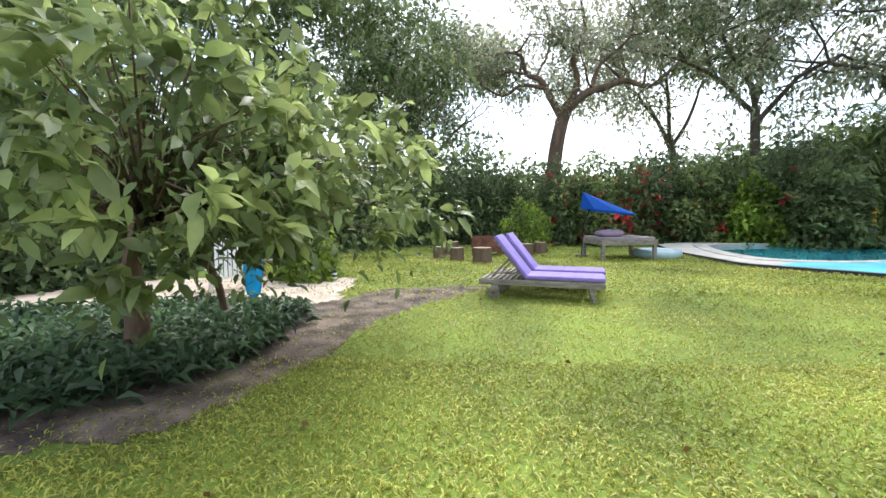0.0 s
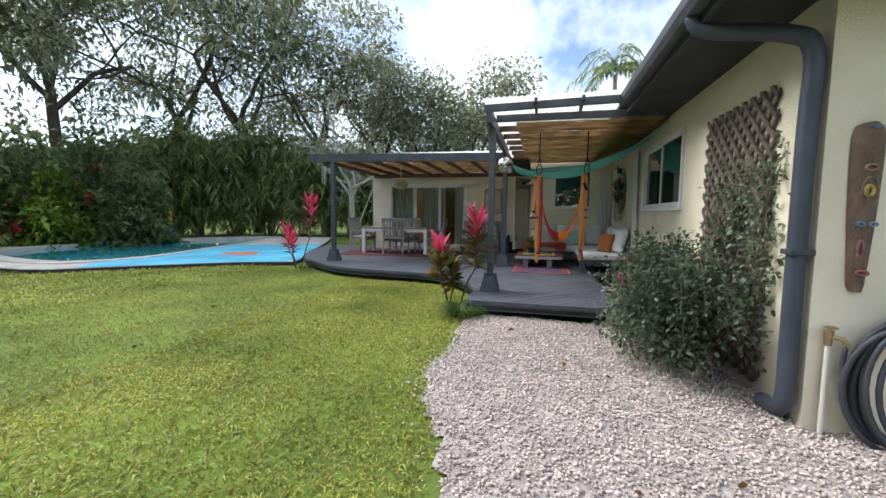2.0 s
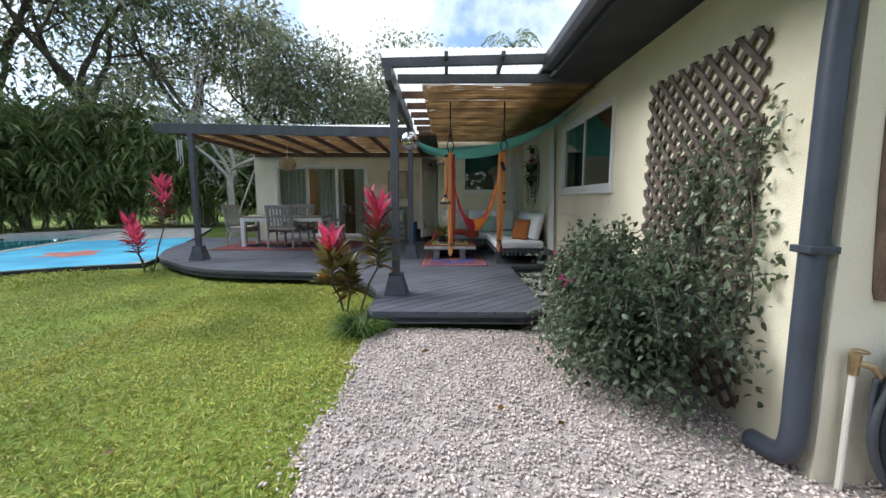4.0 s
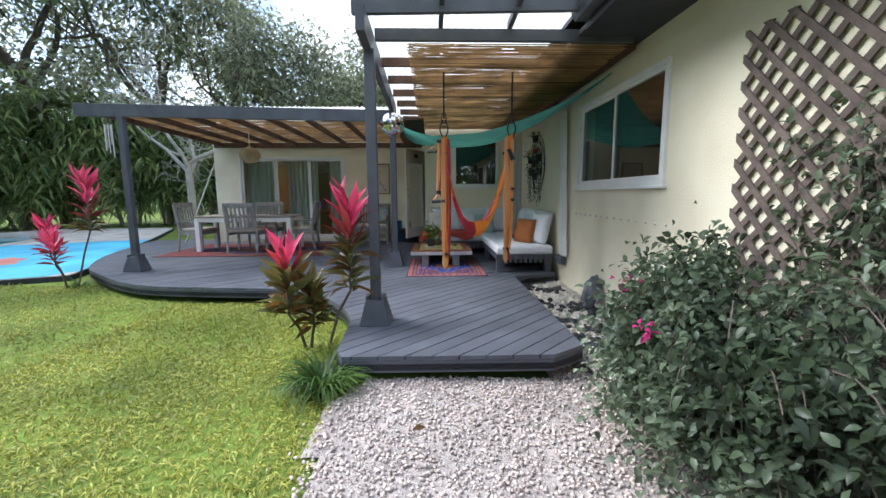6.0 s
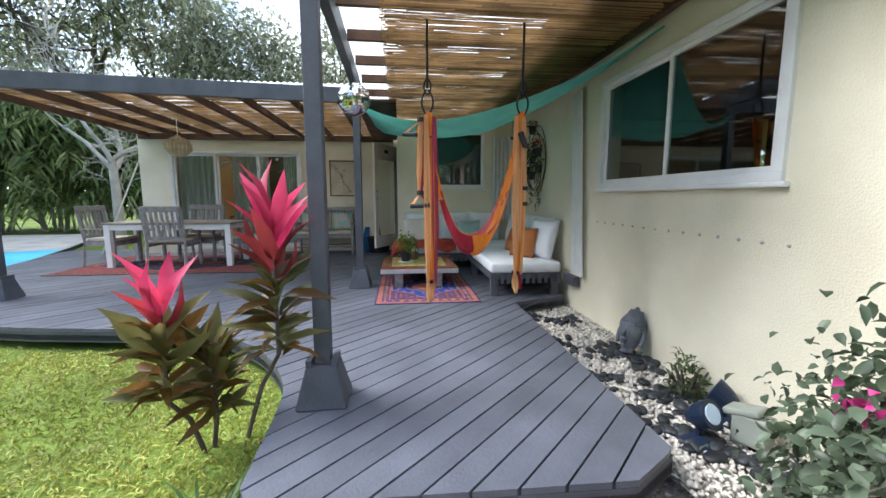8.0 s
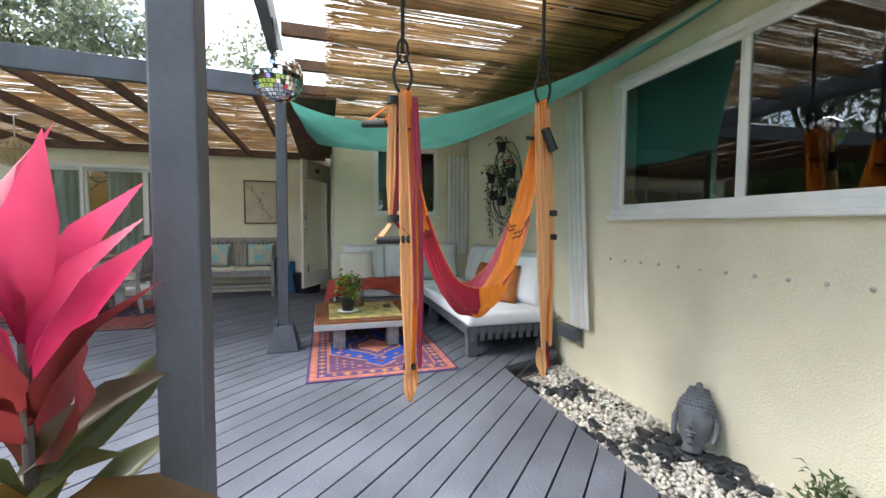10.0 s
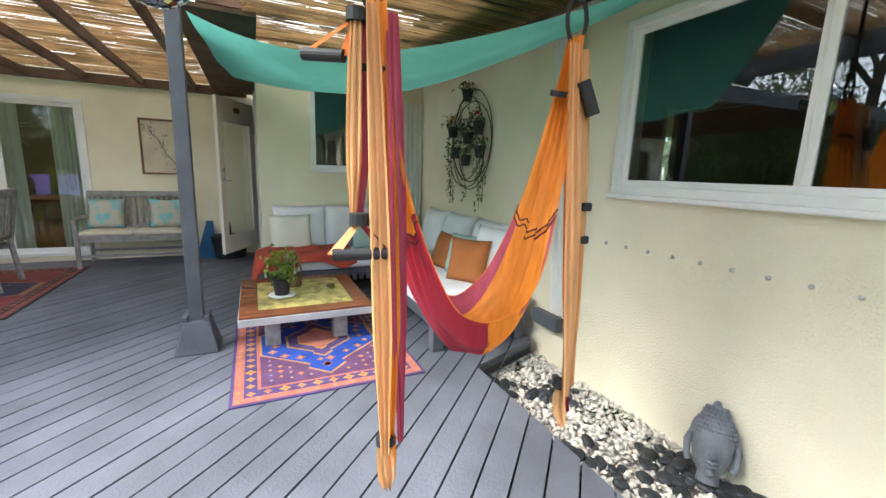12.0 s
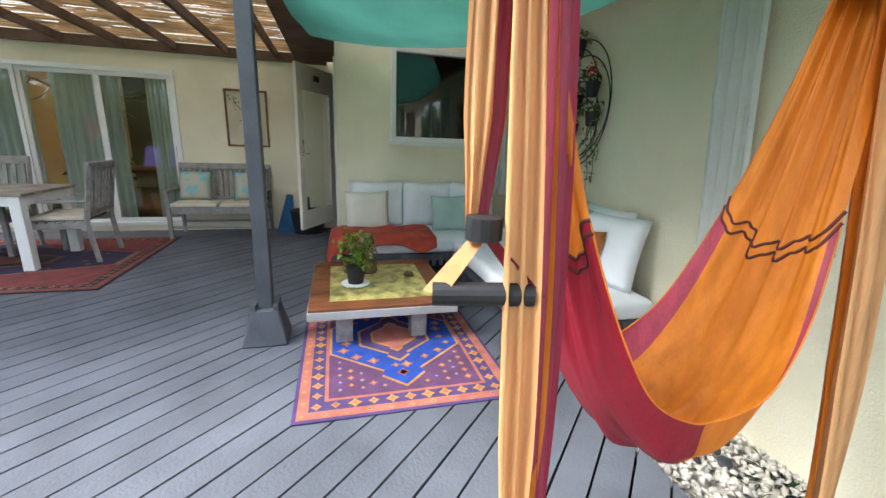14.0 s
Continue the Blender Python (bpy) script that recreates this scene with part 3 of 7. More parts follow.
# ---- the pool ----
def pool():
    rim = RIM
    p = thing("pool", "freeform swimming pool with clear turquoise water", "pool", kind="structure")

    def ring(name, outer, inner, z0, z1, mat, label="", span=None):
        full = span is None
        bm = bmesh.new()
        n = 96
        c = (13.5, 13.3)

        def at(poly, a):
            d = Vector((math.cos(a), math.sin(a)))
            best = 0
            for (x0, y0), (x1, y1) in zip(poly, poly[1:] + poly[:1]):
                ex, ey = x1 - x0, y1 - y0
                den = d.x * ey - d.y * ex
                if abs(den) < 1e-9:
                    continue
                t = ((x0 - c[0]) * ey - (y0 - c[1]) * ex) / den
                s = ((x0 - c[0]) * d.y - (y0 - c[1]) * d.x) / den
                if t > 0 and -1e-6 <= s <= 1 + 1e-6:
                    best = max(best, t)
            return c[0] + d.x * best, c[1] + d.y * best
        rows = []
        for k in range(n + 1 if full else int((span[1] - span[0]) / 4) + 1):
            a = 2 * math.pi * k / n if full else radians(span[0] + k * 4)
            o, i = at(outer, a), at(inner, a)
            rows.append([bm.verts.new((*o, z0)), bm.verts.new((*o, z1)), bm.verts.new((*i, z1)), bm.verts.new((*i, z0))])
        for a, b in zip(rows, rows[1:]):
            for k in range(3):
                bm.faces.new((a[k], b[k], b[k + 1], a[k + 1]))
        bmesh.ops.recalc_face_normals(bm, faces=bm.faces)
        return part(name, bm, mat, p, label)
    grow = lambda poly, k: [(13.5 + (x - 13.5) * k, 13.3 + (y - 13.3) * k) for x, y in poly]
    ring("apron", rim, grow(POOL, 1.09), -0.05, 0.10, M["concrete"], "pale grey concrete apron")
    ring("painted_apron", grow(rim, 0.998), grow(POOL, 1.092), 0.09, 0.104, M["apron"], "turquoise painted part of the apron", (-146, -66))
    bm = prism([(11.7 + (0.55 + 0.25 * math.sin(k * 2.1)) * math.cos(k * math.pi / 8), 8.5 + (0.55 + 0.2 * math.cos(k * 1.7)) * math.sin(k * math.pi / 8)) for k in range(16)], 0.10, 0.108)
    part("mural", bm, M["coral"], p, "coral red painted mural shape")
    ring("coping", grow(POOL, 1.09), grow(POOL, 0.99), -0.05, 0.12, M["concrete"], "pale concrete coping")
    ring("border", grow(rim, 1.004), rim, -0.05, 0.085, M["deckdark"], "black edging strip")
    basin = bmesh.new()
    o = [basin.verts.new((x, y, 0.05)) for x, y in POOL]
    q = [basin.verts.new((13.5 + (x - 13.5) * 0.96, 13.3 + (y - 13.3) * 0.96, -1.3)) for x, y in POOL]
    for i in range(len(o)):
        j = (i + 1) % len(o)
        basin.faces.new((o[i], o[j], q[j], q[i]))
    basin.faces.new(q)
    part("basin", basin, material("pool plaster", (0.16, 0.62, 0.68), 0.8, 0.1, 2, 30, 0.1), p)
    w = bmesh.new()
    w.faces.new([w.verts.new((x, y, 0.0)) for x, y in POOL])
    water = glass("pool water", (0.55, 0.95, 0.97))
    nb, lk = water.node_tree.nodes, water.node_tree.links
    nz, bp = nb.new("ShaderNodeTexNoise"), nb.new("ShaderNodeBump")
    nz.inputs["Scale"].default_value = 2.5
    bp.inputs["Strength"].default_value, bp.inputs["Distance"].default_value = 0.25, 0.05
    lk.new(nz.outputs["Fac"], bp.inputs["Height"])
    lk.new(bp.outputs["Normal"], nb["Principled BSDF"].inputs["Normal"])
    nb["Principled BSDF"].inputs["IOR"].default_value = 1.33
    s = part("water", w, water, p, "rippled clear pool water")
    s.visible_shadow = False
    return p


pool()


# ---- doors and windows of the patio ----
M["curtain"] = material("pale teal curtain", (0.60, 0.70, 0.65), 0.9, 0.15, 3, 50, 0.1, stretch=(6, 6, 0.3), through_light=0.25)
M["sheer"] = material("white sheer curtain", (0.80, 0.80, 0.77), 0.9, 0.08, 3, 50, 0.1, through_light=0.2)
M["black"] = material("black rubber", (0.018, 0.018, 0.02), 0.6, 0.3, 8, 60, 0.1)
M["steel"] = material("brushed metal", (0.55, 0.54, 0.52), 0.35, 0.1, 8, 60, 0.05, metal=1.0)
M["bluevinyl"] = material("blue vinyl", (0.03, 0.16, 0.36), 0.5, 0.2, 5, 50, 0.1)


def cloth_fall(x0, x1, z0, z1, deep=0.03, folds=9, tilt=0.0, seed=1):
    """A hanging curtain with folds, in its own plane x, z."""
    rnd = random.Random(seed)
    bm = bmesh.new()
    nu, nv = folds * 6, 12
    ph = [rnd.uniform(-0.4, 0.4) for _ in range(nu + 1)]
    rows = []
    for j in range(nv + 1):
        t = j / nv
        rows.append([bm.verts.new((x0 + (x1 - x0) * i / nu + tilt * t, deep * math.sin(i * math.pi / 3 + ph[i] * (0.5 + t)) * (0.6 + 0.5 * t), z1 + (z0 - z1) * t)) for i in range(nu + 1)])
    for a, b in zip(rows, rows[1:]):
        for i in range(nu):
            bm.faces.new((a[i], a[i + 1], b[i + 1], b[i]))
    return bm


def slider():
    y0, y1, z0, z1 = 2.02, 4.62, 0.28, 2.31
    d = thing("door_slider", "white framed triple sliding glass door, closed", "sliding door", (BACK, 0, 0), kind="structure")
    f = 0.06
    for lo, hi in (((y0, z0), (y1, z0 + 0.05)), ((y0, z1 - f), (y1, z1)), ((y0, z0 + 0.05), (y0 + f, z1 - f)), ((y1 - f, z0 + 0.05), (y1, z1 - f))):
        part("door_frame", boxed((-0.02, lo[0], lo[1]), (0.13, hi[0], hi[1]), 0.004), M["white"], d)
    w = (y1 - y0 - 2 * f) / 3
    for i in range(3):
        a, b = y0 + f + i * w, y0 + f + (i + 1) * w
        o = 0.015 + 0.03 * (i % 2)
        bm = bmesh.new()
        for lo, hi in (((a, z0 + 0.05), (b, z0 + 0.11)), ((a, z1 - f - 0.05), (b, z1 - f)), ((a, z0 + 0.11), (a + 0.045, z1 - f - 0.05)), ((b - 0.045, z0 + 0.11), (b, z1 - f - 0.05))):
            box(bm, (o, lo[0], lo[1]), (o + 0.028, hi[0], hi[1]), 0.003)
        s = part("sash", bm, M["white"], d)
        p = part("pane", boxed((o + 0.010, a + 0.045, z0 + 0.11), (o + 0.016, b - 0.045, z1 - f - 0.05)), M["clearpane"], s)
        p.visible_shadow = False
        if i == 0:
            part("pull_handle", boxed((o - 0.03, a + 0.01, 1.05), (o, a + 0.03, 1.35), 0.006), M["white"], s)
    return d


M["clearpane"] = glass("door pane", (0.86, 0.93, 0.90))
slider()
for k, (a, b) in enumerate(((2.08, 2.45), (2.75, 3.5), (3.75, 4.58))):
    c = part("curtain", cloth_fall(a, b, 0.30, 2.28, 0.035, 7, seed=k), M["curtain"], None, smooth=True)
    c.matrix_basis = pose(BACK + 0.24, 0, 0) @ Matrix(((0, 1, 0, 0), (1, 0, 0, 0), (0, 0, 1, 0), (0, 0, 0, 1)))
    tagged(c, "pale teal curtain hanging behind the sliding door", "curtain", "curtains behind the door")


def room_things():
    t = thing("dining_table", "dark wooden dining table inside the living room", "table", (16.2, 3.0, 0.15))
    part("tabletop", boxed((-0.5, -0.9, 0.70), (0.5, 0.9, 0.75), 0.01), M["brownwood"], t)
    for sx in (-0.42, 0.42):
        for sy in (-0.8, 0.8):
            part("leg", boxed((sx - 0.035, sy - 0.035, 0), (sx + 0.035, sy + 0.035, 0.70), 0.005), M["brownwood"], t)
    l = thing("floor_lamp", "lit floor lamp with a warm glowing drum shade", "lamp", (17.4, 2.35, 0.15))
    part("base", tubed([(0, 0, 0), (0, 0, 0.03)], 0.14, 16), M["black"], l)
    part("pole", tubed([(0, 0, 0.03), (0, 0, 1.2)], 0.012), M["black"], l)
    part("shade", tubed([(0, 0, 1.15), (0, 0, 1.55)], [0.17, 0.13], 20, False), glow("warm lamp shade", (1.0, 0.50, 0.16), 5.0), l, "warm glowing shade")
    bulb = bpy.data.lights.new("bulb", "POINT")
    bulb.energy, bulb.color, bulb.shadow_soft_size = 7, (1.0, 0.66, 0.35), 0.12
    o = new("bulb", bulb)
    o.location = (17.4, 2.35, 1.75)
    h = thing("houseplant", "leafy green houseplant in a dark pot behind the glass", "plant", (15.1, 3.45, 0.15))
    part("pot", tubed([(0, 0, 0), (0, 0, 0.5)], [0.13, 0.18], 14), M["black"], h)
    at = rng.normal(size=(160, 3)) * (0.16, 0.16, 0.18) + (0, 0, 0.82)
    leaf_mesh("foliage", at, rng.normal(size=(160, 3)) + (0, 0, 0.4), 0.13, 0.5, M["leaf_mid"], h)


room_things()


def side_window():
    y0, y1, z0, z1 = -1.53, -0.58, 1.53, 2.51
    w = thing("window_2", "white framed square window over the sofa with a dark pane", "window", (SOFA, 0, 0), kind="structure")
    f = 0.055
    for lo, hi in (((y0, z0), (y1, z0 + f)), ((y0, z1 - f), (y1, z1)), ((y0, z0 + f), (y0 + f, z1 - f)), ((y1 - f, z0 + f), (y1, z1 - f))):
        part("window_frame", boxed((-0.025, lo[0], lo[1]), (0.10, hi[0], hi[1]), 0.004), M["white"], w)
    p = part("pane", boxed((0.03, y0 + f, z0 + f), (0.046, y1 - f, z1 - f)), M["pane"], w)
    p.visible_shadow = False
    part("window_sill", boxed((-0.045, y0 - 0.03, z0 - 0.035), (0.08, y1 + 0.03, z0), 0.008), M["white"], w)


side_window()


def patio_door():
    fr = thing("door_frame_1", "white painted timber door frame", "door frame", (0, 0, 0), kind="structure")
    part("jamb", boxed((13.03, -0.2, 0.34), (13.07, 0.02, 2.48), 0.003), M["white"], fr)
    part("jamb", boxed((13.91, -0.2, 0.34), (13.95, 0.02, 2.48), 0.003), M["white"], fr)
    part("lintel", boxed((13.07, -0.2, 2.44), (13.91, 0.02, 2.48), 0.003), M["white"], fr)
    d = thing("door_1", "cream painted half-open door with a full glass pane", "door", (0, 0, 0), kind="structure")
    d.matrix_basis = pose(13.92, 0.045, 0.36, 0, 0, math.degrees(math.atan2(0.42, -0.79)))
    w, h, t = 0.90, 2.05, 0.042
    bm = bmesh.new()
    for lo, hi in (((0, 0), (0.12, h)), ((w - 0.12, 0), (w, h)), ((0.12, 0), (w - 0.12, 0.24)), ((0.12, h - 0.30), (w - 0.12, h))):
        box(bm, (lo[0], -t / 2, lo[1]), (hi[0], t / 2, hi[1]), 0.003)
    part("leaf", bm, material("cream door paint", (0.82, 0.75, 0.66), 0.5, 0.05, 3, 50, 0.05), d)
    part("pane", boxed((0.12, -0.004, 0.24), (w - 0.12, 0.004, h - 0.30)), M["clearpane"], d).visible_shadow = False
    for z in (0.98, 1.12):
        part("rose", tubed([(w - 0.06, -0.035, z), (w - 0.06, 0.035, z)], 0.027, 14), M["steel"], d, "round metal lock rose")
    for s in (-1, 1):
        part("handle", tubed([(w - 0.06, s * 0.03, 0.98), (w - 0.06, s * 0.055, 0.98), (w - 0.17, s * 0.06, 0.98)], 0.009), M["steel"], d, "metal lever handle")
    part("sign", boxed((w / 2 - 0.07, t / 2, h - 0.17), (w / 2 + 0.07, t / 2 + 0.008, h - 0.10), 0.002), M["brownwood"], d, "small brown wooden door sign")
    b = thing("storage_basket", "dark woven basket on the deck behind the door", "basket", (13.72, 0.42, DECK))
    part("body", tubed([(0, 0, 0), (0, 0, 0.32)], [0.20, 0.25], 16), M["black"], b)
    part("handle", tubed([(0.22 * math.cos(k * math.pi / 10), 0, 0.30 + 0.2 * math.sin(k * math.pi / 10)) for k in range(11)], 0.012), M["black"], b)
    v = thing("folded_board", "blue folded board leaning on the wall", "board", (BACK - 0.03, 0.72, DECK))
    bm = bmesh.new()
    q = [bm.verts.new(p) for p in ((-0.30, -0.12, 0), (-0.24, 0.14, 0), (-0.06, 0.0, 0.52), (-0.08, -0.09, 0.52))]
    bm.faces.new(q)
    bmesh.ops.solidify(bm, geom=bm.faces[:], thickness=0.03)
    part("panel", bm, M["bluevinyl"], v)


patio_door()


# ---- furniture ----
M["teak"] = material("weathered grey teak", (0.30, 0.285, 0.27), 0.8, 0.25, 5, 60, 0.25, stretch=(3, 3, 3))
M["cushion"] = material("cream cushion cloth", (0.66, 0.60, 0.49), 0.95, 0.12, 5, 150, 0.3)
M["whitecloth"] = material("white cotton", (0.80, 0.80, 0.82), 0.95, 0.06, 4, 150, 0.2)
M["ivory"] = material("ivory cotton", (0.76, 0.72, 0.62), 0.95, 0.08, 4, 150, 0.25)
M["seafoam"] = material("sea green cushion", (0.42, 0.55, 0.50), 0.95, 0.12, 4, 150, 0.25)
M["rust"] = material("rust orange cushion", (0.43, 0.15, 0.045), 0.95, 0.15, 4, 150, 0.3)
M["blanket"] = material("rusty red plush blanket", (0.42, 0.06, 0.035), 0.95, 0.3, 7, 90, 0.5)


def pillow(bm, w, h, d, m=None, sag=0.25):
    """A stuffed cushion, standing in its plane x, z, with pinched corners."""
    n = 10
    g = [[[None] * (n + 1) for _ in range(n + 1)] for _ in range(2)]
    for s in range(2):
        for i in range(n + 1):
            for j in range(n + 1):
                u, v = 2 * i / n - 1, 2 * j / n - 1
                e = max(0, (1 - u ** 4) * (1 - v ** 4)) ** 0.5
                pin = 1 - 0.06 * (1 - abs(v)) * 0 - 0.07 * (abs(u) < 1) * 0
                x = u * w / 2 * (1 - 0.07 * (1 - v * v)) * pin
                z = v * h / 2 * (1 - 0.07 * (1 - u * u))
                y = (1 if s else -1) * d / 2 * e
                if s == 1 and (i in (0, n) or j in (0, n)):
                    g[1][i][j] = g[0][i][j]
                    continue
                p = Vector((x, y, z + h / 2))
                g[s][i][j] = bm.verts.new(m @ p if m else p)
    for s in range(2):
        for i in range(n):
            for j in range(n):
                q = [g[s][i][j], g[s][i + 1][j], g[s][i + 1][j + 1], g[s][i][j + 1]]
                bm.faces.new(q if s == 0 else q[::-1])
    return bm


def mattress(lo, hi, r=0.05):
    bm = boxed(lo, hi)
    bmesh.ops.bevel(bm, geom=bm.edges[:], offset=r, segments=4, affect="EDGES", profile=0.6)
    return bm


def chair(at, turn):
    """A slatted garden armchair; it looks along +y."""
    c = thing("garden_chair", "weathered grey slatted teak armchair with a cream seat pad", "chair", at, turn, "chairs round the patio table")
    w = 0.29
    for sx in (-1, 1):
        part("front_leg", boxed((sx * w - 0.022, 0.22, 0), (sx * w + 0.022, 0.265, 0.62), 0.005), M["teak"], c)
        part("back_leg", tubed([(sx * w, -0.27, 0), (sx * w, -0.22, 0.42), (sx * w, -0.31, 0.98)], 0.026, 4), M["teak"], c)
        part("armrest", boxed((sx * w - 0.03, -0.26, 0.62), (sx * w + 0.03, 0.29, 0.645), 0.006), M["teak"], c)
        part("side_rail", boxed((sx * w - 0.015, -0.22, 0.36), (sx * w + 0.015, 0.23, 0.42), 0.003), M["teak"], c)
    part("front_rail", boxed((-w, 0.225, 0.35), (w, 0.25, 0.42), 0.003), M["teak"], c)
    for i in range(6):
        y = -0.19 + i * 0.075
        part("seat_slat", boxed((-w, y, 0.42), (w, y + 0.055, 0.438), 0.003), M["teak"], c)
    lean = Matrix.Translation((0, -0.225, 0.46)) @ Matrix.Rotation(radians(9), 4, "X")
    part("bottom_rail", boxed((-w, -0.012, 0.02), (w, 0.012, 0.07), 0.003, lean), M["teak"], c)
    part("top_rail", boxed((-w - 0.02, -0.016, 0.47), (w + 0.02, 0.016, 0.56), 0.01, lean), M["teak"], c)
    for i in range(7):
        x = -0.24 + i * 0.08
        part("back_slat", boxed((x - 0.021, -0.008, 0.07), (x + 0.021, 0.008, 0.47), 0.002, lean), M["teak"], c)
    part("seat_pad", mattress((-0.26, -0.19, 0.44), (0.26, 0.25, 0.485), 0.018), M["cushion"], c, "cream cloth seat pad", True)
    return c


first = chair((12.16, 3.70, DECK), -90)
copy_thing(first, pose(12.52, 4.88, DECK, 0, 0, 176))
copy_thing(first, pose(12.92, 3.60, DECK, 0, 0, 92))
copy_thing(first, pose(12.64, 2.68, DECK, 0, 0, 5))


def patio_table():
    t = thing("patio_table", "patio dining table with grey slatted top and white legs", "table", (12.52, 3.76, DECK))
    a, b, h = 0.42, 1.0, 0.74
    for i in range(9):
        x = -a + i * (2 * a / 9)
        part("top_slat", boxed((x + 0.004, -b, h - 0.03), (x + 2 * a / 9 - 0.004, b, h), 0.004), M["wood"], t)
    for lo, hi in (((-a + 0.04, -b + 0.03), (a - 0.04, -b + 0.06)), ((-a + 0.04, b - 0.06), (a - 0.04, b - 0.03)), ((-a + 0.03, -b + 0.06), (-a + 0.06, b - 0.06)), ((a - 0.06, -b + 0.06), (a - 0.03, b - 0.06))):
        part("apron", boxed((*lo, h - 0.12), (*hi, h - 0.03), 0.003), M["white"], t, "white painted apron")
    for sx in (-1, 1):
        for sy in (-1, 1):
            part("leg", boxed((sx * (a - 0.06) - 0.045, sy * (b - 0.07) - 0.045, 0), (sx * (a - 0.06) + 0.045, sy * (b - 0.07) + 0.045, h - 0.03), 0.006), M["white"], t, "white painted leg")


patio_table()


def bench():
    c = thing("garden_bench", "weathered grey slatted two-seat bench with cream pads", "bench", (13.62, 1.50, DECK), 90)
    w = 0.56
    for sx in (-1, 1):
        part("front_leg", boxed((sx * w - 0.022, 0.24, 0), (sx * w + 0.022, 0.285, 0.60), 0.005), M["teak"], c)
        part("back_leg", tubed([(sx * w, -0.24, 0), (sx * w, -0.22, 0.40), (sx * w, -0.33, 0.90)], 0.026, 4), M["teak"], c)
        part("armrest", tubed([(sx * w, -0.26, 0.60), (sx * w, 0.1, 0.63), (sx * w, 0.31, 0.59)], 0.026, 6), M["teak"], c)
    for y in (0.25, -0.22):
        part("rail", boxed((-w, y - 0.012, 0.33), (w, y + 0.012, 0.40), 0.003), M["teak"], c)
        part("stretcher", boxed((-w, y - 0.01, 0.14), (w, y + 0.01, 0.17), 0.003), M["teak"], c)
    for i in range(7):
        y = -0.2 + i * 0.07
        part("seat_slat", boxed((-w, y, 0.40), (w, y + 0.05, 0.418), 0.003), M["teak"], c)
    lean = Matrix.Translation((0, -0.225, 0.43)) @ Matrix.Rotation(radians(11), 4, "X")
    part("bottom_rail", boxed((-w, -0.012, 0.02), (w, 0.012, 0.07), 0.003, lean), M["teak"], c)
    part("top_rail", boxed((-w - 0.02, -0.016, 0.44), (w + 0.02, 0.016, 0.52), 0.012, lean), M["teak"], c)
    for i in range(15):
        x = -0.49 + i * 0.07
        part("back_slat", boxed((x - 0.02, -0.008, 0.07), (x + 0.02, 0.008, 0.44), 0.002, lean), M["teak"], c)
    for x in (-0.275, 0.275):
        part("seat_pad", mattress((x - 0.265, -0.17, 0.42), (x + 0.265, 0.27, 0.465), 0.018), M["cushion"], c, "cream cloth seat pad", True)
    m = material("shell print cushion", (0.60, 0.57, 0.46), 0.9, 0.2, 6, 90, 0.2, second=(0.20, 0.42, 0.45), spread=(0.45, 0.52))
    for y, k in ((1.84, -8), (1.16, 6)):
        p = part("throw_pillow", pillow(bmesh.new(), 0.42, 0.40, 0.14), m, None, smooth=True)
        p.matrix_basis = pose(13.68, y, DECK + 0.462, 0, 0, 90 + k) @ pose(0, 0, 0, 15)
        tagged(p, "cream throw pillow with a blue-green shell print", "pillow", "pillows on the bench")


bench()


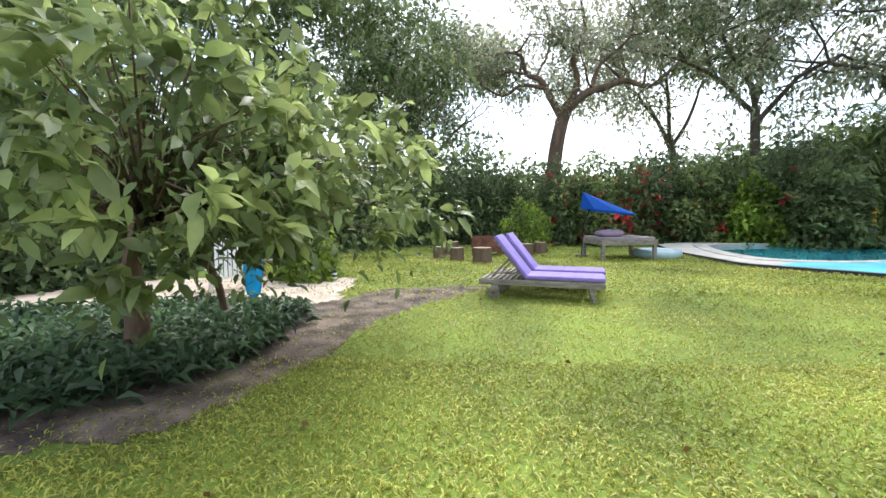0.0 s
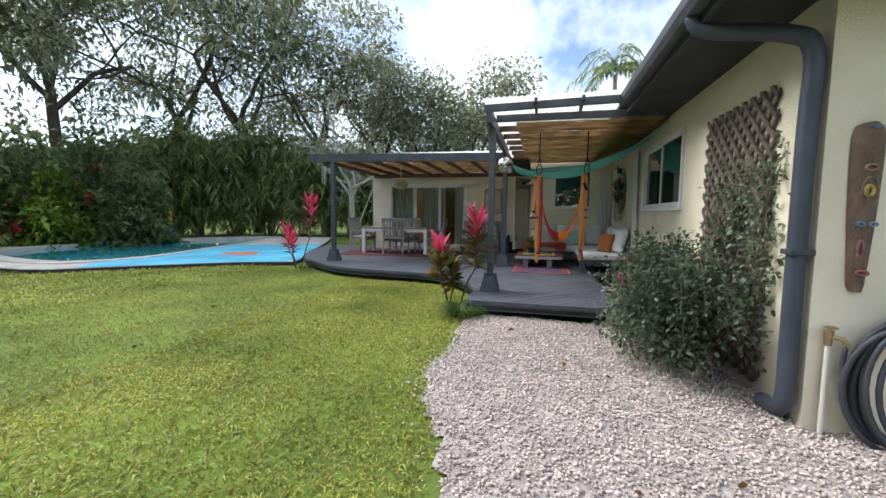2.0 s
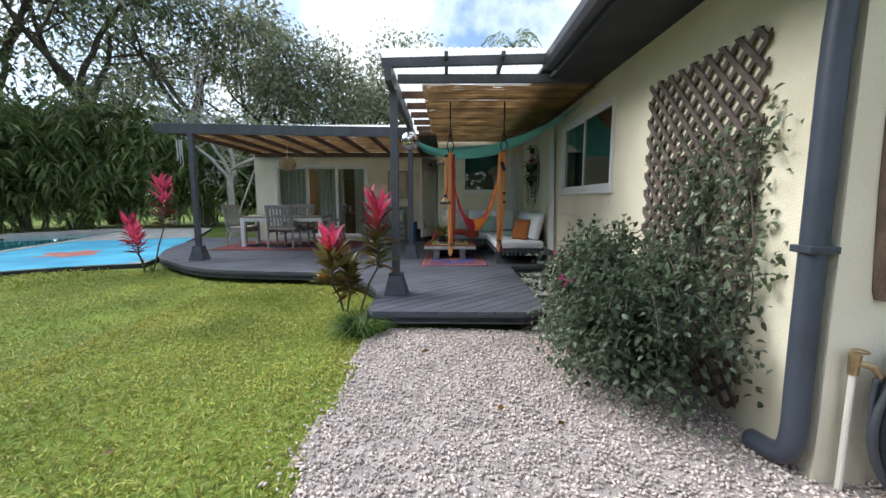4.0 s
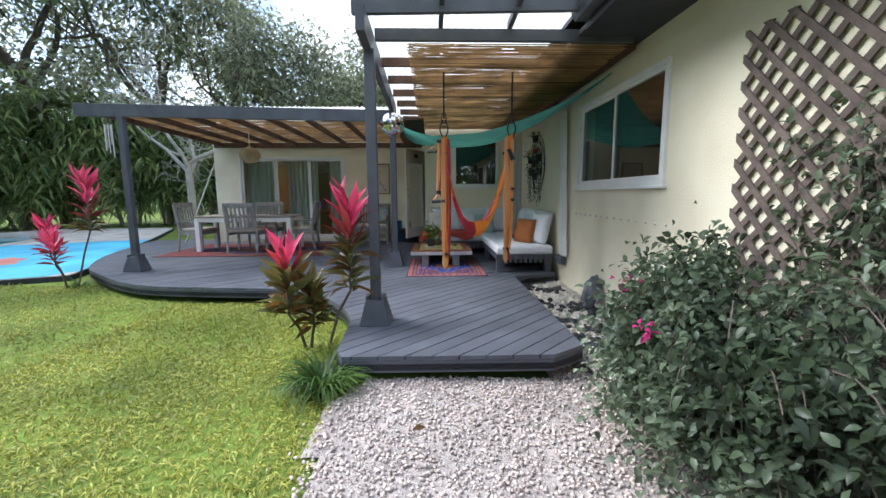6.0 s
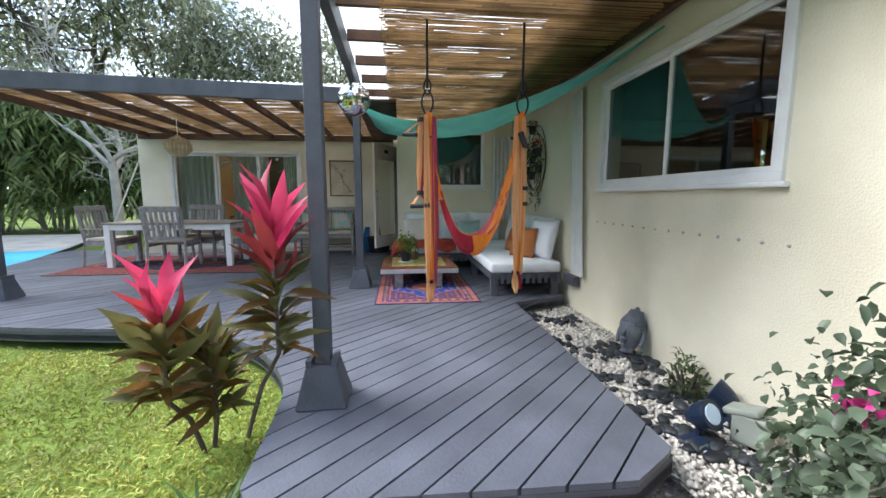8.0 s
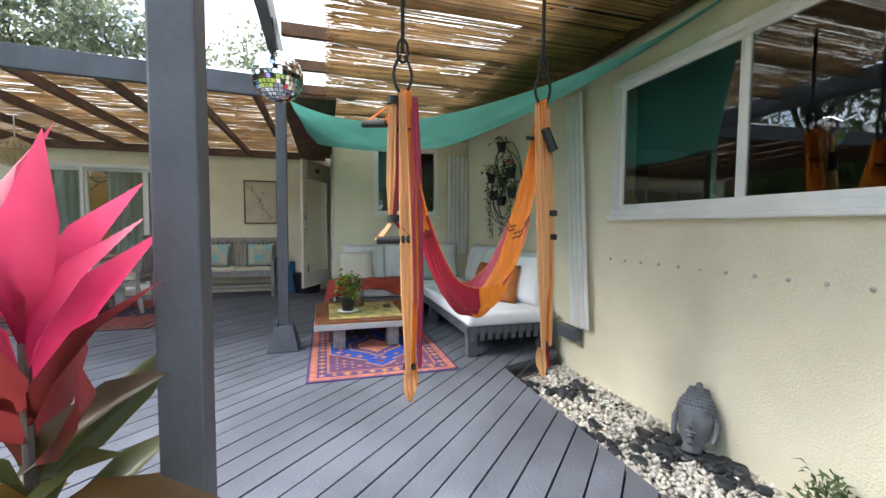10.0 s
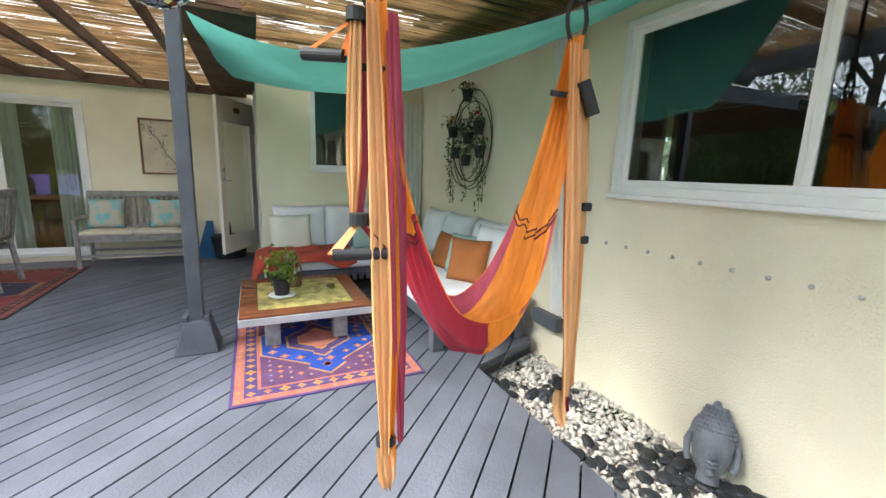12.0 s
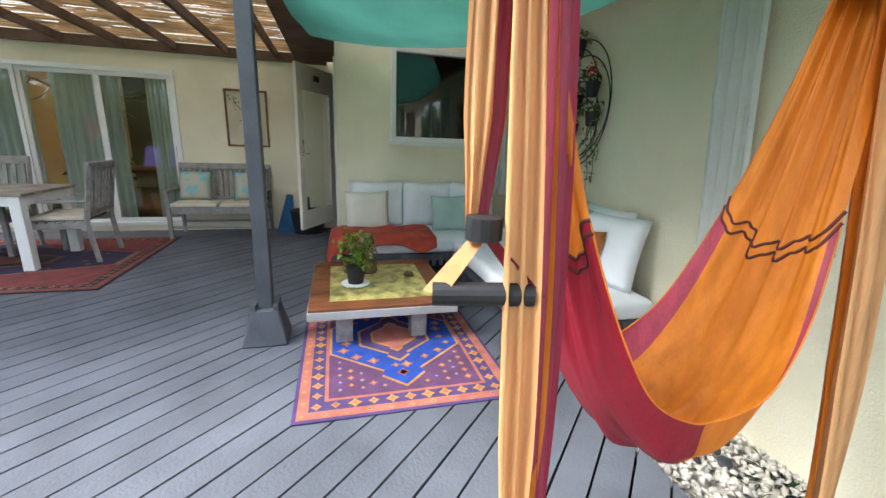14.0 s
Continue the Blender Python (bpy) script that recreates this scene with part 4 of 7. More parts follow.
def sofa():
    s = thing("corner_sofa", "low dark grey slatted corner daybed with white mattresses", "sofa", (0, 0, DECK))
    runs = (((9.64, -1.92), (SOFA - 0.03, -1.07)), ((11.36, -1.07), (SOFA - 0.03, -0.01)))
    for (x0, y0), (x1, y1) in runs:
        part("platform", boxed((x0, y0, 0.20), (x1, y1, 0.27), 0.006), M["greypaint"], s, "dark grey timber platform")
        n = int((y1 - y0) / 0.075)
        for i in range(n):
            part("slat", boxed((x0 - 0.012, y0 + 0.01 + i * 0.075, 0.15), (x0 + 0.05, y0 + 0.055 + i * 0.075, 0.265), 0.004), M["greypaint"], s)
    for x, y in ((9.70, -1.13), (9.70, -1.86), (11.0, -1.13), (11.42, -0.07), (12.2, -0.07), (12.2, -1.86)):
        part("leg", boxed((x - 0.045, y - 0.045, 0), (x + 0.045, y + 0.045, 0.20), 0.005), M["greypaint"], s)
    part("seat_mattress", mattress((9.62, -1.92, 0.272), (11.36, -1.07, 0.40), 0.05), M["whitecloth"], s, "white cotton mattress", True)
    part("seat_mattress", mattress((11.36, -1.92, 0.272), (SOFA - 0.04, -0.01, 0.40), 0.05), M["whitecloth"], s, "white cotton mattress", True)
    part("end_board", boxed((9.30, -2.0, 0.17), (9.60, -1.93, 0.28), 0.006), M["greypaint"], s)
    z = DECK + 0.40

    def cushion(name, label, x, y, turn, w, h, d, mat, lean=14, roll=0):
        p = part(name, pillow(bmesh.new(), w, h, d), M[mat], None, smooth=True)
        p.matrix_basis = pose(x, y, z - 0.015, 0, 0, turn) @ pose(0, 0, 0, lean) @ pose(0, 0, 0, 0, roll)
        tagged(p, label, "cushion", "cushions on the sofa")
    for y in (-0.42, -0.98, -1.5):
        cushion("back_cushion", "large white back cushion leaning on the wall", SOFA - 0.20, y, -90, 0.62, 0.52, 0.20, "whitecloth", -10)
    for x in (10.25, 10.9, 11.5):
        cushion("back_cushion", "large white back cushion leaning on the wall", x, -1.83, 180, 0.62, 0.54, 0.20, "whitecloth", -14)
    cushion("back_cushion", "white back cushion standing at the sofa's end", 9.98, -1.74, 200, 0.50, 0.52, 0.16, "whitecloth", -16)
    cushion("throw_pillow", "square ivory throw pillow", SOFA - 0.46, -0.30, -84, 0.46, 0.44, 0.15, "ivory", -16)
    cushion("throw_pillow", "square sea green throw pillow", SOFA - 0.48, -1.18, -92, 0.42, 0.40, 0.14, "seafoam", -18)
    cushion("throw_pillow", "rust orange throw pillow", 10.08, -1.56, 212, 0.40, 0.40, 0.13, "rust", -14)
    cushion("throw_pillow", "rust orange throw pillow", 10.62, -1.58, 190, 0.40, 0.38, 0.13, "rust", -20)
    cushion("throw_pillow", "sea green throw pillow behind the rust one", 10.32, -1.62, 195, 0.40, 0.40, 0.13, "seafoam", -14)
    # blanket thrown over the corner of the mattress
    bm = bmesh.new()
    n, m = 40, 22
    rows = []
    for i in range(n + 1):
        u = i / n
        row = []
        for j in range(m + 1):
            v = j / m
            y = 0.12 - 1.02 * u
            x = 11.25 + 0.62 * v + 0.04 * math.sin(u * 14)
            top = z + 0.035 + 0.035 * abs(math.sin(u * 11 + v * 5)) * (0.4 + noise.noise((u * 5, v * 5, 3)) ** 2)
            if v < 0.34:
                k = (0.34 - v) / 0.34
                top -= 0.13 * k ** 0.8 * (0.7 + 0.3 * math.sin(u * 9))
                x = 11.32 - 0.03 * math.sin(u * 17) - 0.04 * k
            if u < 0.14:
                k = (0.14 - u) / 0.14
                top -= 0.25 * k
                y = 0.06 + 0.06 * k
            row.append(bm.verts.new((x, y, top)))
        rows.append(row)
    for a, b in zip(rows, rows[1:]):
        for j in range(m):
            bm.faces.new((a[j], a[j + 1], b[j + 1], b[j]))
    bmesh.ops.recalc_face_normals(bm, faces=bm.faces)
    bmesh.ops.solidify(bm, geom=bm.faces[:], thickness=0.015)
    tagged(part("throw_blanket", bm, M["blanket"], None, smooth=True), "rusty red plush blanket thrown over the daybed", "blanket")


sofa()


def coffee_table():
    t = thing("coffee_table", "low coffee table with brown border, mottled yellow inset and grey legs", "coffee table", (10.64, -0.27, DECK + 0.012))
    a, b, h = 0.53, 0.485, 0.265
    inset = material("mottled yellow tile", (0.38, 0.30, 0.08), 0.3, 0.45, 14, 60, 0.05, second=(0.55, 0.47, 0.16))
    polish = material("polished red-brown wood", (0.22, 0.075, 0.03), 0.25, 0.3, 5, 60, 0.05, stretch=(4, 1, 1))
    for lo, hi in (((-a, -b), (-a + 0.13, b)), ((a - 0.13, -b), (a, b)), ((-a + 0.13, -b), (a - 0.13, -b + 0.13)), ((-a + 0.13, b - 0.13), (a - 0.13, b))):
        part("border_plank", boxed((*lo, h - 0.02), (*hi, h), 0.003), polish, t, "polished red-brown border plank")
    part("inset", boxed((-a + 0.13, -b + 0.13, h - 0.02), (a - 0.13, b - 0.13, h - 0.003)), inset, t, "mottled yellow-green inset panel")
    part("frame", boxed((-a - 0.006, -b - 0.006, h - 0.075), (a + 0.006, b + 0.006, h - 0.02), 0.004), material("pale grey paint", (0.48, 0.48, 0.47), 0.6, 0.15, 5, 60, 0.1), t, "grey painted frame")
    for sx in (-0.42, 0.42):
        for sy in (-0.235, 0.265):
            part("leg", boxed((sx - 0.05, sy - 0.055, 0), (sx + 0.05, sy + 0.055, h - 0.075), 0.004), M["teak"], t, "grey painted leg")
    top = DECK + 0.012 + h
    p = thing("potted_plant", "small leafy plant in a black plastic pot on a white saucer", "plant", (10.55, -0.10, top))
    part("saucer", tubed([(0, 0, 0), (0, 0, 0.006), (0, 0, 0.018)], [0.075, 0.10, 0.105], 20), M["white"], p, "white ceramic saucer")
    part("pot", tubed([(0, 0, 0.012), (0, 0, 0.13), (0, 0, 0.145)], [0.055, 0.07, 0.075], 18), M["black"], p)
    at = rng.normal(size=(120, 3)) * (0.055, 0.055, 0.07) + (0, 0, 0.24)
    leaf_mesh("foliage", at, rng.normal(size=(120, 3)) + (0, 0, 0.6), rng.uniform(0.04, 0.075, 120), 0.75, M["leaf_lime"], p)
    for k in range(7):
        a2 = k * 0.9
        part("stem", tubed([(0.01 * math.cos(a2), 0.01 * math.sin(a2), 0.13), (0.05 * math.cos(a2), 0.05 * math.sin(a2), 0.22), (0.06 * math.cos(a2), 0.07 * math.sin(a2), 0.31)], 0.003, 5), M["leaf_mid"], p)
    brass = material("aged brass", (0.20, 0.15, 0.08), 0.4, 0.35, 12, 60, 0.1, metal=0.8)
    l = thing("lantern", "aged brass storm lantern with a domed cap", "lantern", (10.86, -0.20, top))
    part("base", tubed([(0, 0, 0), (0, 0, 0.02), (0, 0, 0.09), (0, 0, 0.11)], [0.085, 0.09, 0.075, 0.05], 18), brass, l)
    part("globe", tubed([(0, 0, 0.11), (0, 0, 0.17), (0, 0, 0.24)], [0.045, 0.065, 0.045], 18), M["clearpane"], l, "clear glass chimney")
    part("cap", tubed([(0, 0, 0.24), (0, 0, 0.26), (0, 0, 0.30), (0, 0, 0.32)], [0.06, 0.065, 0.045, 0.015], 18), brass, l)
    for s in (-1, 1):
        part("guard", tubed([(0, s * 0.08, 0.05), (0, s * 0.085, 0.16), (0, s * 0.05, 0.26)], 0.006, 6), brass, l)
    part("bail", tubed([(0, 0.085 * math.cos(k * math.pi / 12), 0.2 + 0.16 * math.sin(k * math.pi / 12)) for k in range(13)], 0.003, 5), brass, l)
    s = thing("trinket", "small gilded shell trinket on the table", "ornament", (10.70, -0.52, top))
    bm = bmesh.new()
    for k in range(6):
        r = bmesh.ops.create_icosphere(bm, subdivisions=1, radius=0.018)
        bmesh.ops.translate(bm, vec=(0.025 * math.cos(k), 0.025 * math.sin(k), 0.016), verts=r["verts"])
    part("shell", bm, brass, s, smooth=True)
    i = thing("incense_bowl", "small dark bowl standing on the rug", "bowl", (10.62, -0.25, DECK + 0.012))
    part("bowl", tubed([(0, 0, 0), (0, 0, 0.03), (0, 0, 0.10), (0, 0, 0.11)], [0.05, 0.09, 0.12, 0.10], 18), M["black"], i)


coffee_table()


# ---- rugs ----
def flat(bm, pts, z):
    bm.faces.new([bm.verts.new((x, y, z)) for x, y in pts])


def band(bm, a, b, w, z):
    """A flat frame of that width just inside a rectangle of half sizes a, b."""
    for lo, hi in (((-a, -b), (a, -b + w)), ((-a, b - w), (a, b)), ((-a, -b + w), (-a + w, b - w)), ((a - w, -b + w), (a, b - w))):
        flat(bm, [(lo[0], lo[1]), (hi[0], lo[1]), (hi[0], hi[1]), (lo[0], hi[1])], z)


def rug(name, label, at, a, b, tones, seed):
    """A woven rug: ground, borders, a stepped medallion and rows of small motifs, each a raised pile of its own colour."""
    rnd = random.Random(seed)
    r = thing(name, label, "rug", at)
    pile = lambda c: material("rug pile", c, 0.95, 0.22, 9, 260, 0.5)
    edge, field, core, gold, rose, pale = [pile(c) for c in tones]
    part("backing", boxed((-a, -b, 0), (a, b, 0.008), 0.002), edge, r)
    bm = bmesh.new()
    band(bm, a - 0.02, b - 0.02, 0.055, 0.0095)
    band(bm, a - 0.15, b - 0.15, 0.02, 0.0095)
    part("outer_border", bm, rose, r)
    bm = bmesh.new()
    band(bm, a - 0.075, b - 0.075, 0.075, 0.0095)
    part("inner_border", bm, edge, r)
    bm = bmesh.new()
    flat(bm, [(-a + 0.17, -b + 0.17), (a - 0.17, -b + 0.17), (a - 0.17, b - 0.17), (-a + 0.17, b - 0.17)], 0.0098)
    part("field", bm, field, r)
    ia, ib = a - 0.20, b - 0.17

    def medal(k, z, mat):
        bm = bmesh.new()
        flat(bm, [(-ia * k, 0), (-ia * 0.80 * k, -ib * 0.30 * k), (-ia * 0.72 * k, -ib * 0.26 * k), (-ia * 0.30 * k, -ib * k), (ia * 0.30 * k, -ib * k), (ia * 0.72 * k, -ib * 0.26 * k), (ia * 0.80 * k, -ib * 0.30 * k), (ia * k, 0),
                  (ia * 0.80 * k, ib * 0.30 * k), (ia * 0.72 * k, ib * 0.26 * k), (ia * 0.30 * k, ib * k), (-ia * 0.30 * k, ib * k), (-ia * 0.72 * k, ib * 0.26 * k), (-ia * 0.80 * k, ib * 0.30 * k)], z)
        return part("medallion", bm, mat, r)
    medal(1.0, 0.0105, gold)
    medal(0.965, 0.0112, core)
    medal(0.56, 0.0118, gold)
    medal(0.52, 0.0124, edge)
    medal(0.36, 0.0130, gold)
    medal(0.32, 0.0136, rose)

    def motifs(mat, places, size, z):
        bm = bmesh.new()
        for x, y in places:
            s = size * rnd.uniform(0.8, 1.2)
            flat(bm, [(x - s, y), (x - s * 0.4, y - s * 0.4), (x, y - s), (x + s * 0.4, y - s * 0.4), (x + s, y), (x + s * 0.4, y + s * 0.4), (x, y + s), (x - s * 0.4, y + s * 0.4)], z)
        return tagged(part("motif_band", bm, mat, r), kind="stuff")
    ring = []
    n = int(2 * (a - 0.11) / 0.09)
    for i in range(n + 1):
        x = -(a - 0.11) + 2 * (a - 0.11) * i / n
        ring += [(x, -(b - 0.112)), (x, b - 0.112)]
    n = int(2 * (b - 0.11) / 0.09)
    for i in range(1, n):
        y = -(b - 0.11) + 2 * (b - 0.11) * i / n
        ring += [(-(a - 0.112), y), (a - 0.112, y)]
    motifs(gold, ring, 0.034, 0.0112)
    motifs(rose, ring, 0.016, 0.0118)
    outer = [(x * (a - 0.045) / (a - 0.112), y * (b - 0.045) / (b - 0.112)) for x, y in ring]
    motifs(gold, outer, 0.018, 0.0112)
    motifs(core, [(x, y) for x, y in outer[::2]], 0.008, 0.0118)
    bed = []
    for i in range(-12, 13):
        for j in range(-9, 10):
            x, y = i * 0.072 + (j % 2) * 0.036, j * 0.06
            if abs(x) < a - 0.2 and abs(y) < b - 0.2 and abs(x) / ia + abs(y) / ib * 0.72 > 1.08:
                bed.append((x, y))
    motifs(rose, bed[::2], 0.022, 0.0112)
    motifs(gold, bed, 0.013, 0.0118)
    motifs(core, bed[1::2], 0.020, 0.0108)
    inner = [(sx * ia * k, sy * ib * q) for sx in (-1, 1) for sy in (-1, 1) for k, q in ((0.62, 0.08), (0.76, 0.0), (0.40, 0.62), (0.50, 0.38), (0.1, 0.75), (0.25, 0.8))]
    motifs(rose, inner, 0.035, 0.0118)
    motifs(gold, inner, 0.018, 0.0124)
    return r


rug("area_rug", "patterned rug in blue, purple, gold and rose on the deck", (10.20, -0.33, DECK + 0.0015), 0.81, 0.59,
    ((0.09, 0.055, 0.17), (0.13, 0.055, 0.13), (0.025, 0.07, 0.36), (0.56, 0.27, 0.07), (0.46, 0.15, 0.11), (0.6, 0.5, 0.3)), 4)
rug("area_rug", "faded dark red patterned rug under the dining table", (12.50, 3.62, DECK + 0.0015), 1.0, 1.62,
    ((0.05, 0.03, 0.035), (0.20, 0.045, 0.045), (0.05, 0.04, 0.08), (0.30, 0.14, 0.08), (0.24, 0.07, 0.06), (0.4, 0.3, 0.2)), 8)


# ---- the yoga swing ----
M["silk_orange"] = material("orange nylon", (0.80, 0.25, 0.022), 0.5, 0.10, 5, 40, 0.12, stretch=(6, 6, 0.4), through_light=0.35, second=(0.84, 0.29, 0.03))
M["silk_red"] = material("crimson nylon", (0.36, 0.015, 0.036), 0.45, 0.12, 5, 40, 0.2, stretch=(6, 6, 0.4), through_light=0.22)
M["silk_mauve"] = material("mauve nylon", (0.44, 0.065, 0.11), 0.5, 0.2, 5, 40, 0.2, stretch=(6, 6, 0.4), through_light=0.25)
M["silk_cream"] = material("golden cream nylon", (0.80, 0.44, 0.19), 0.5, 0.10, 5, 40, 0.2, stretch=(6, 6, 0.4), through_light=0.28)
M["seam"] = material("dark seam cord", (0.10, 0.02, 0.02), 0.8, 0.2, 8, 60, 0.1)

HOOK_A, HOOK_B = Vector((8.33, -0.255, 2.02)), Vector((8.31, -1.005, 2.035))


def yoga_swing():
    s = thing("yoga_swing", "orange and crimson nylon yoga swing hung from the pergola", "hammock", (8.32, -0.63, 0))
    o = Vector((8.32, -0.63, 0))
    low = 0.925

    def surf(u, v):
        """u runs from hook to hook, v across the cloth."""
        p = HOOK_A.lerp(HOOK_B, u)
        sag = 1 - abs(2 * u - 1) ** 2.5
        z = p.z + (low - p.z) * sag
        open_ = max(0.0, sag)
        half = 0.042 + (0.178 if v > 0 else 0.145) * open_ ** 1.24
        if v > 0:
            half *= 1 + 0.75 * min(1.0, max(0.0, (0.53 - u) / 0.22)) * open_ ** 0.5
        lift = 0.125 * open_ * (v * v)
        y = p.y + 0.03 * open_
        fold = (0.013 + 0.012 * open_ * open_) * math.sin(v * 13 + 2.0 * u + math.sin(v * 5)) + (0.004 + 0.005 * open_) * math.sin(v * 27 + 5 * u + 2 * math.sin(v * 3)) + 0.012 * math.sin(v * 7 - 5 * u + 2 * math.sin(u * 9)) * open_ + 0.005 * math.sin(v * 11 + u * 34) * open_
        nrm = (1 if u < 0.5 else -1) * (0.25 + 0.75 * (1 - open_))
        return Vector((p.x - 0.055 * open_ + v * half * (1 - 0.15 * v * v), y + fold * nrm, z + lift + fold * 0.8 * open_)) - o

    def panel(name, u0, u1, mat, label, v0=-1.0, v1=1.0):
        bm = bmesh.new()
        n, m = 44, max(6, int(36 * (v1 - v0)))
        rows = [[bm.verts.new(surf(u0 + (u1 - u0) * i / n, v0 + (v1 - v0) * j / m)) for j in range(m + 1)] for i in range(n + 1)]
        for a, b in zip(rows, rows[1:]):
            for j in range(m):
                bm.faces.new((a[j], a[j + 1], b[j + 1], b[j]))
        return part(name, bm, M[mat], s, label, True)
    panel("cloth_panel", 0.0, 0.165, "silk_orange", "gathered orange nylon")
    panel("cloth_panel", 0.165, 0.485, "silk_red", "crimson nylon cradle")
    panel("cloth_panel", 0.485, 0.83, "silk_orange", "orange nylon cradle", -0.93, 0.74)
    panel("edge_strip", 0.485, 0.62, "silk_orange", "orange nylon edge strip", -1.0, -0.93)
    panel("edge_strip", 0.485, 0.83, "silk_mauve", "mauve nylon edge strip", 0.74, 1.0)
    panel("edge_strip", 0.62, 0.83, "silk_mauve", "mauve nylon edge strip", -1.0, -0.93)
    panel("cloth_panel", 0.83, 1.0, "silk_orange", "gathered orange nylon")
    for u in (0.165, 0.83):
        for du in (0, 0.008):
            part("seam_cord", tubed([surf(u + du, 2 * j / 72 - 1) for j in range(73)], 0.0035, 5), M["seam"], s)
    for e in (-1, 1):
        part("hem", tubed([surf(0.165 + i * 0.665 / 80, e) for i in range(81)], 0.0016, 6), M["silk_orange"], s, "thin golden hem cord")

    def ribbon(name, mat, x, y, w, z1, z0, turn, twist=0.0, seed=0, dx=0.0, dy=0.0):
        rnd = random.Random(seed)
        bm = bmesh.new()
        n, m = 40, 10
        a0, a1 = rnd.uniform(0, 6), rnd.uniform(0, 6)
        rows = []
        for i in range(n + 1):
            t = i / n
            wide = w * (0.62 + 0.38 * math.sin(min(1, t * 1.15) * math.pi * 0.75)) * (1 - 0.55 * max(0, t - 0.72) / 0.28)
            a = radians(turn) + twist * t
            row = []
            for j in range(m + 1):
                v = 2 * j / m - 1
                f = 0.010 * math.sin(v * 7 + a0) + 0.006 * math.sin(v * 15 + a1 + t * 3)
                row.append(bm.verts.new(Vector((x + dx * t + math.cos(a) * v * wide / 2 - math.sin(a) * f + 0.008 * math.sin(t * 5 + a0), y + dy * t + math.sin(a) * v * wide / 2 + math.cos(a) * f, z1 + (z0 - z1) * t)) - o))
            rows.append(row)
        for a, b in zip(rows, rows[1:]):
            for j in range(m):
                bm.faces.new((a[j], a[j + 1], b[j + 1], b[j]))
        return part(name, bm, M[mat], s, smooth=True)
    for hook, end, k in ((HOOK_A, 0.56, 0), (HOOK_B, 0.62, 1)):
        x, y = hook.x - 0.05, hook.y + 0.05 * k
        dx = -0.14
        dy = 0.03 * k
        ribbon("strap", "silk_orange", x, y - 0.01, 0.075, 2.01, end + 0.16, 75, 0.3, 3 + k, dx, dy)
        ribbon("strap", "silk_cream", x - 0.03, y + 0.015, 0.055, 1.99, end + 0.14, 60, 0.5, 7 + k, dx, dy)
        ribbon("strap", "silk_mauve" if k == 0 else "silk_cream", x - 0.005, y - 0.045, 0.05, 1.98, end + 0.15, 100, 0.2, 11 + k, dx, dy)
        ribbon("tail", "silk_cream", x + dx * 0.94, y + dy, 0.055, end + 0.17, end, 60, 0.4, 21 + k, -0.01)
        ribbon("tail", "silk_red" if k else "silk_orange", x + dx * 0.93, y - 0.02 + dy, 0.05, end + 0.17, end + 0.03, 110, 0.3, 23 + k, 0.02 * k, -0.03 * k)
        y += dy
        part("tie", tubed([(x + dx * 0.92 - o.x, y - o.y, end + 0.15), (x + dx * 0.92 - o.x, y - o.y, end + 0.175)], 0.030, 12), M["black"], s, "black cord tie")
        y -= dy
        part("collar", tubed([(x + 0.03 - o.x, y - o.y, 1.82), (x + 0.025 - o.x, y - o.y, 1.84)], 0.05, 12), M["black"], s, "black cord tie")
        # rope and carabiner up to the rafter
        c = hook - o
        part("rope", tubed([(c.x, c.y, 2.20), (c.x + 0.004, c.y, 2.46), (c.x, c.y, 2.72)], 0.010, 8), M["black"], s, "black hanging rope")
        for q in (-0.03, 0.03):
            part("loop", tubed([(c.x, c.y + q * math.sin(t * math.pi / 6) * 1.2 + q * 0.3, 2.00 + 0.19 * t / 6) for t in range(7)], 0.008, 6), M["black"], s)
        part("carabiner", tubed([(c.x, c.y + 0.026 * math.cos(t * math.pi / 8), 2.21 + 0.055 * math.sin(t * math.pi / 8)) for t in range(17)], 0.007, 6), M["black"], s)

    def handle(top, mid, bar, cords, n):
        a, b = [Vector(p) - o for p in bar]
        part("hand_grip", tubed([a, a.lerp(b, 0.5), b], 0.018, 14), M["black"], s, "black foam hand grip")
        m = Vector(mid) - o
        for q, c in zip((a, b), cords):
            bm = bmesh.new()
            side = Vector((0.018, 0.012, 0))
            v = [bm.verts.new(p) for p in (m - side * 0.6, m + side * 0.6, q + side, q - side)]
            bm.faces.new(v)
            bmesh.ops.solidify(bm, geom=bm.faces[:], thickness=0.004)
            part("grip_cord", bm, M[c], s)
        part("tie", tubed([m + Vector((0, 0, -0.012)), m + Vector((0, 0, 0.022))], 0.028, 12), M["black"], s, "black cord tie")
    ribbon("strap", "silk_cream", HOOK_A.x - 0.06, HOOK_A.y + 0.055, 0.045, 1.98, 1.395, 75, 0.1, 31, -0.02, 0.02)
    ribbon("strap", "silk_mauve", HOOK_A.x - 0.04, HOOK_A.y + 0.025, 0.05, 1.98, 1.395, 85, 0.1, 32, -0.03, 0.03)
    handle(None, (8.21, -0.19, 1.395), ((8.21, -0.115, 1.30), (8.17, -0.26, 1.305)), ("silk_cream", "silk_mauve"), 0)
    handle(None, (8.28, -0.20, 1.95), ((8.38, -0.07, 1.86), (8.30, -0.17, 1.85)), ("silk_orange", "silk_orange"), 0)
    part("hand_grip", tubed([Vector(p) - o for p in ((8.20, -0.96, 1.86), (8.18, -1.00, 1.75))], 0.023, 14), M["black"], s, "black foam hand grip")
    for z in (1.42, 1.30):
        part("clip", boxed(Vector((8.16, -1.02, z)) - o, Vector((8.20, -0.98, z + 0.03)) - o, 0.006), M["black"], s)
    return s


yoga_swing()


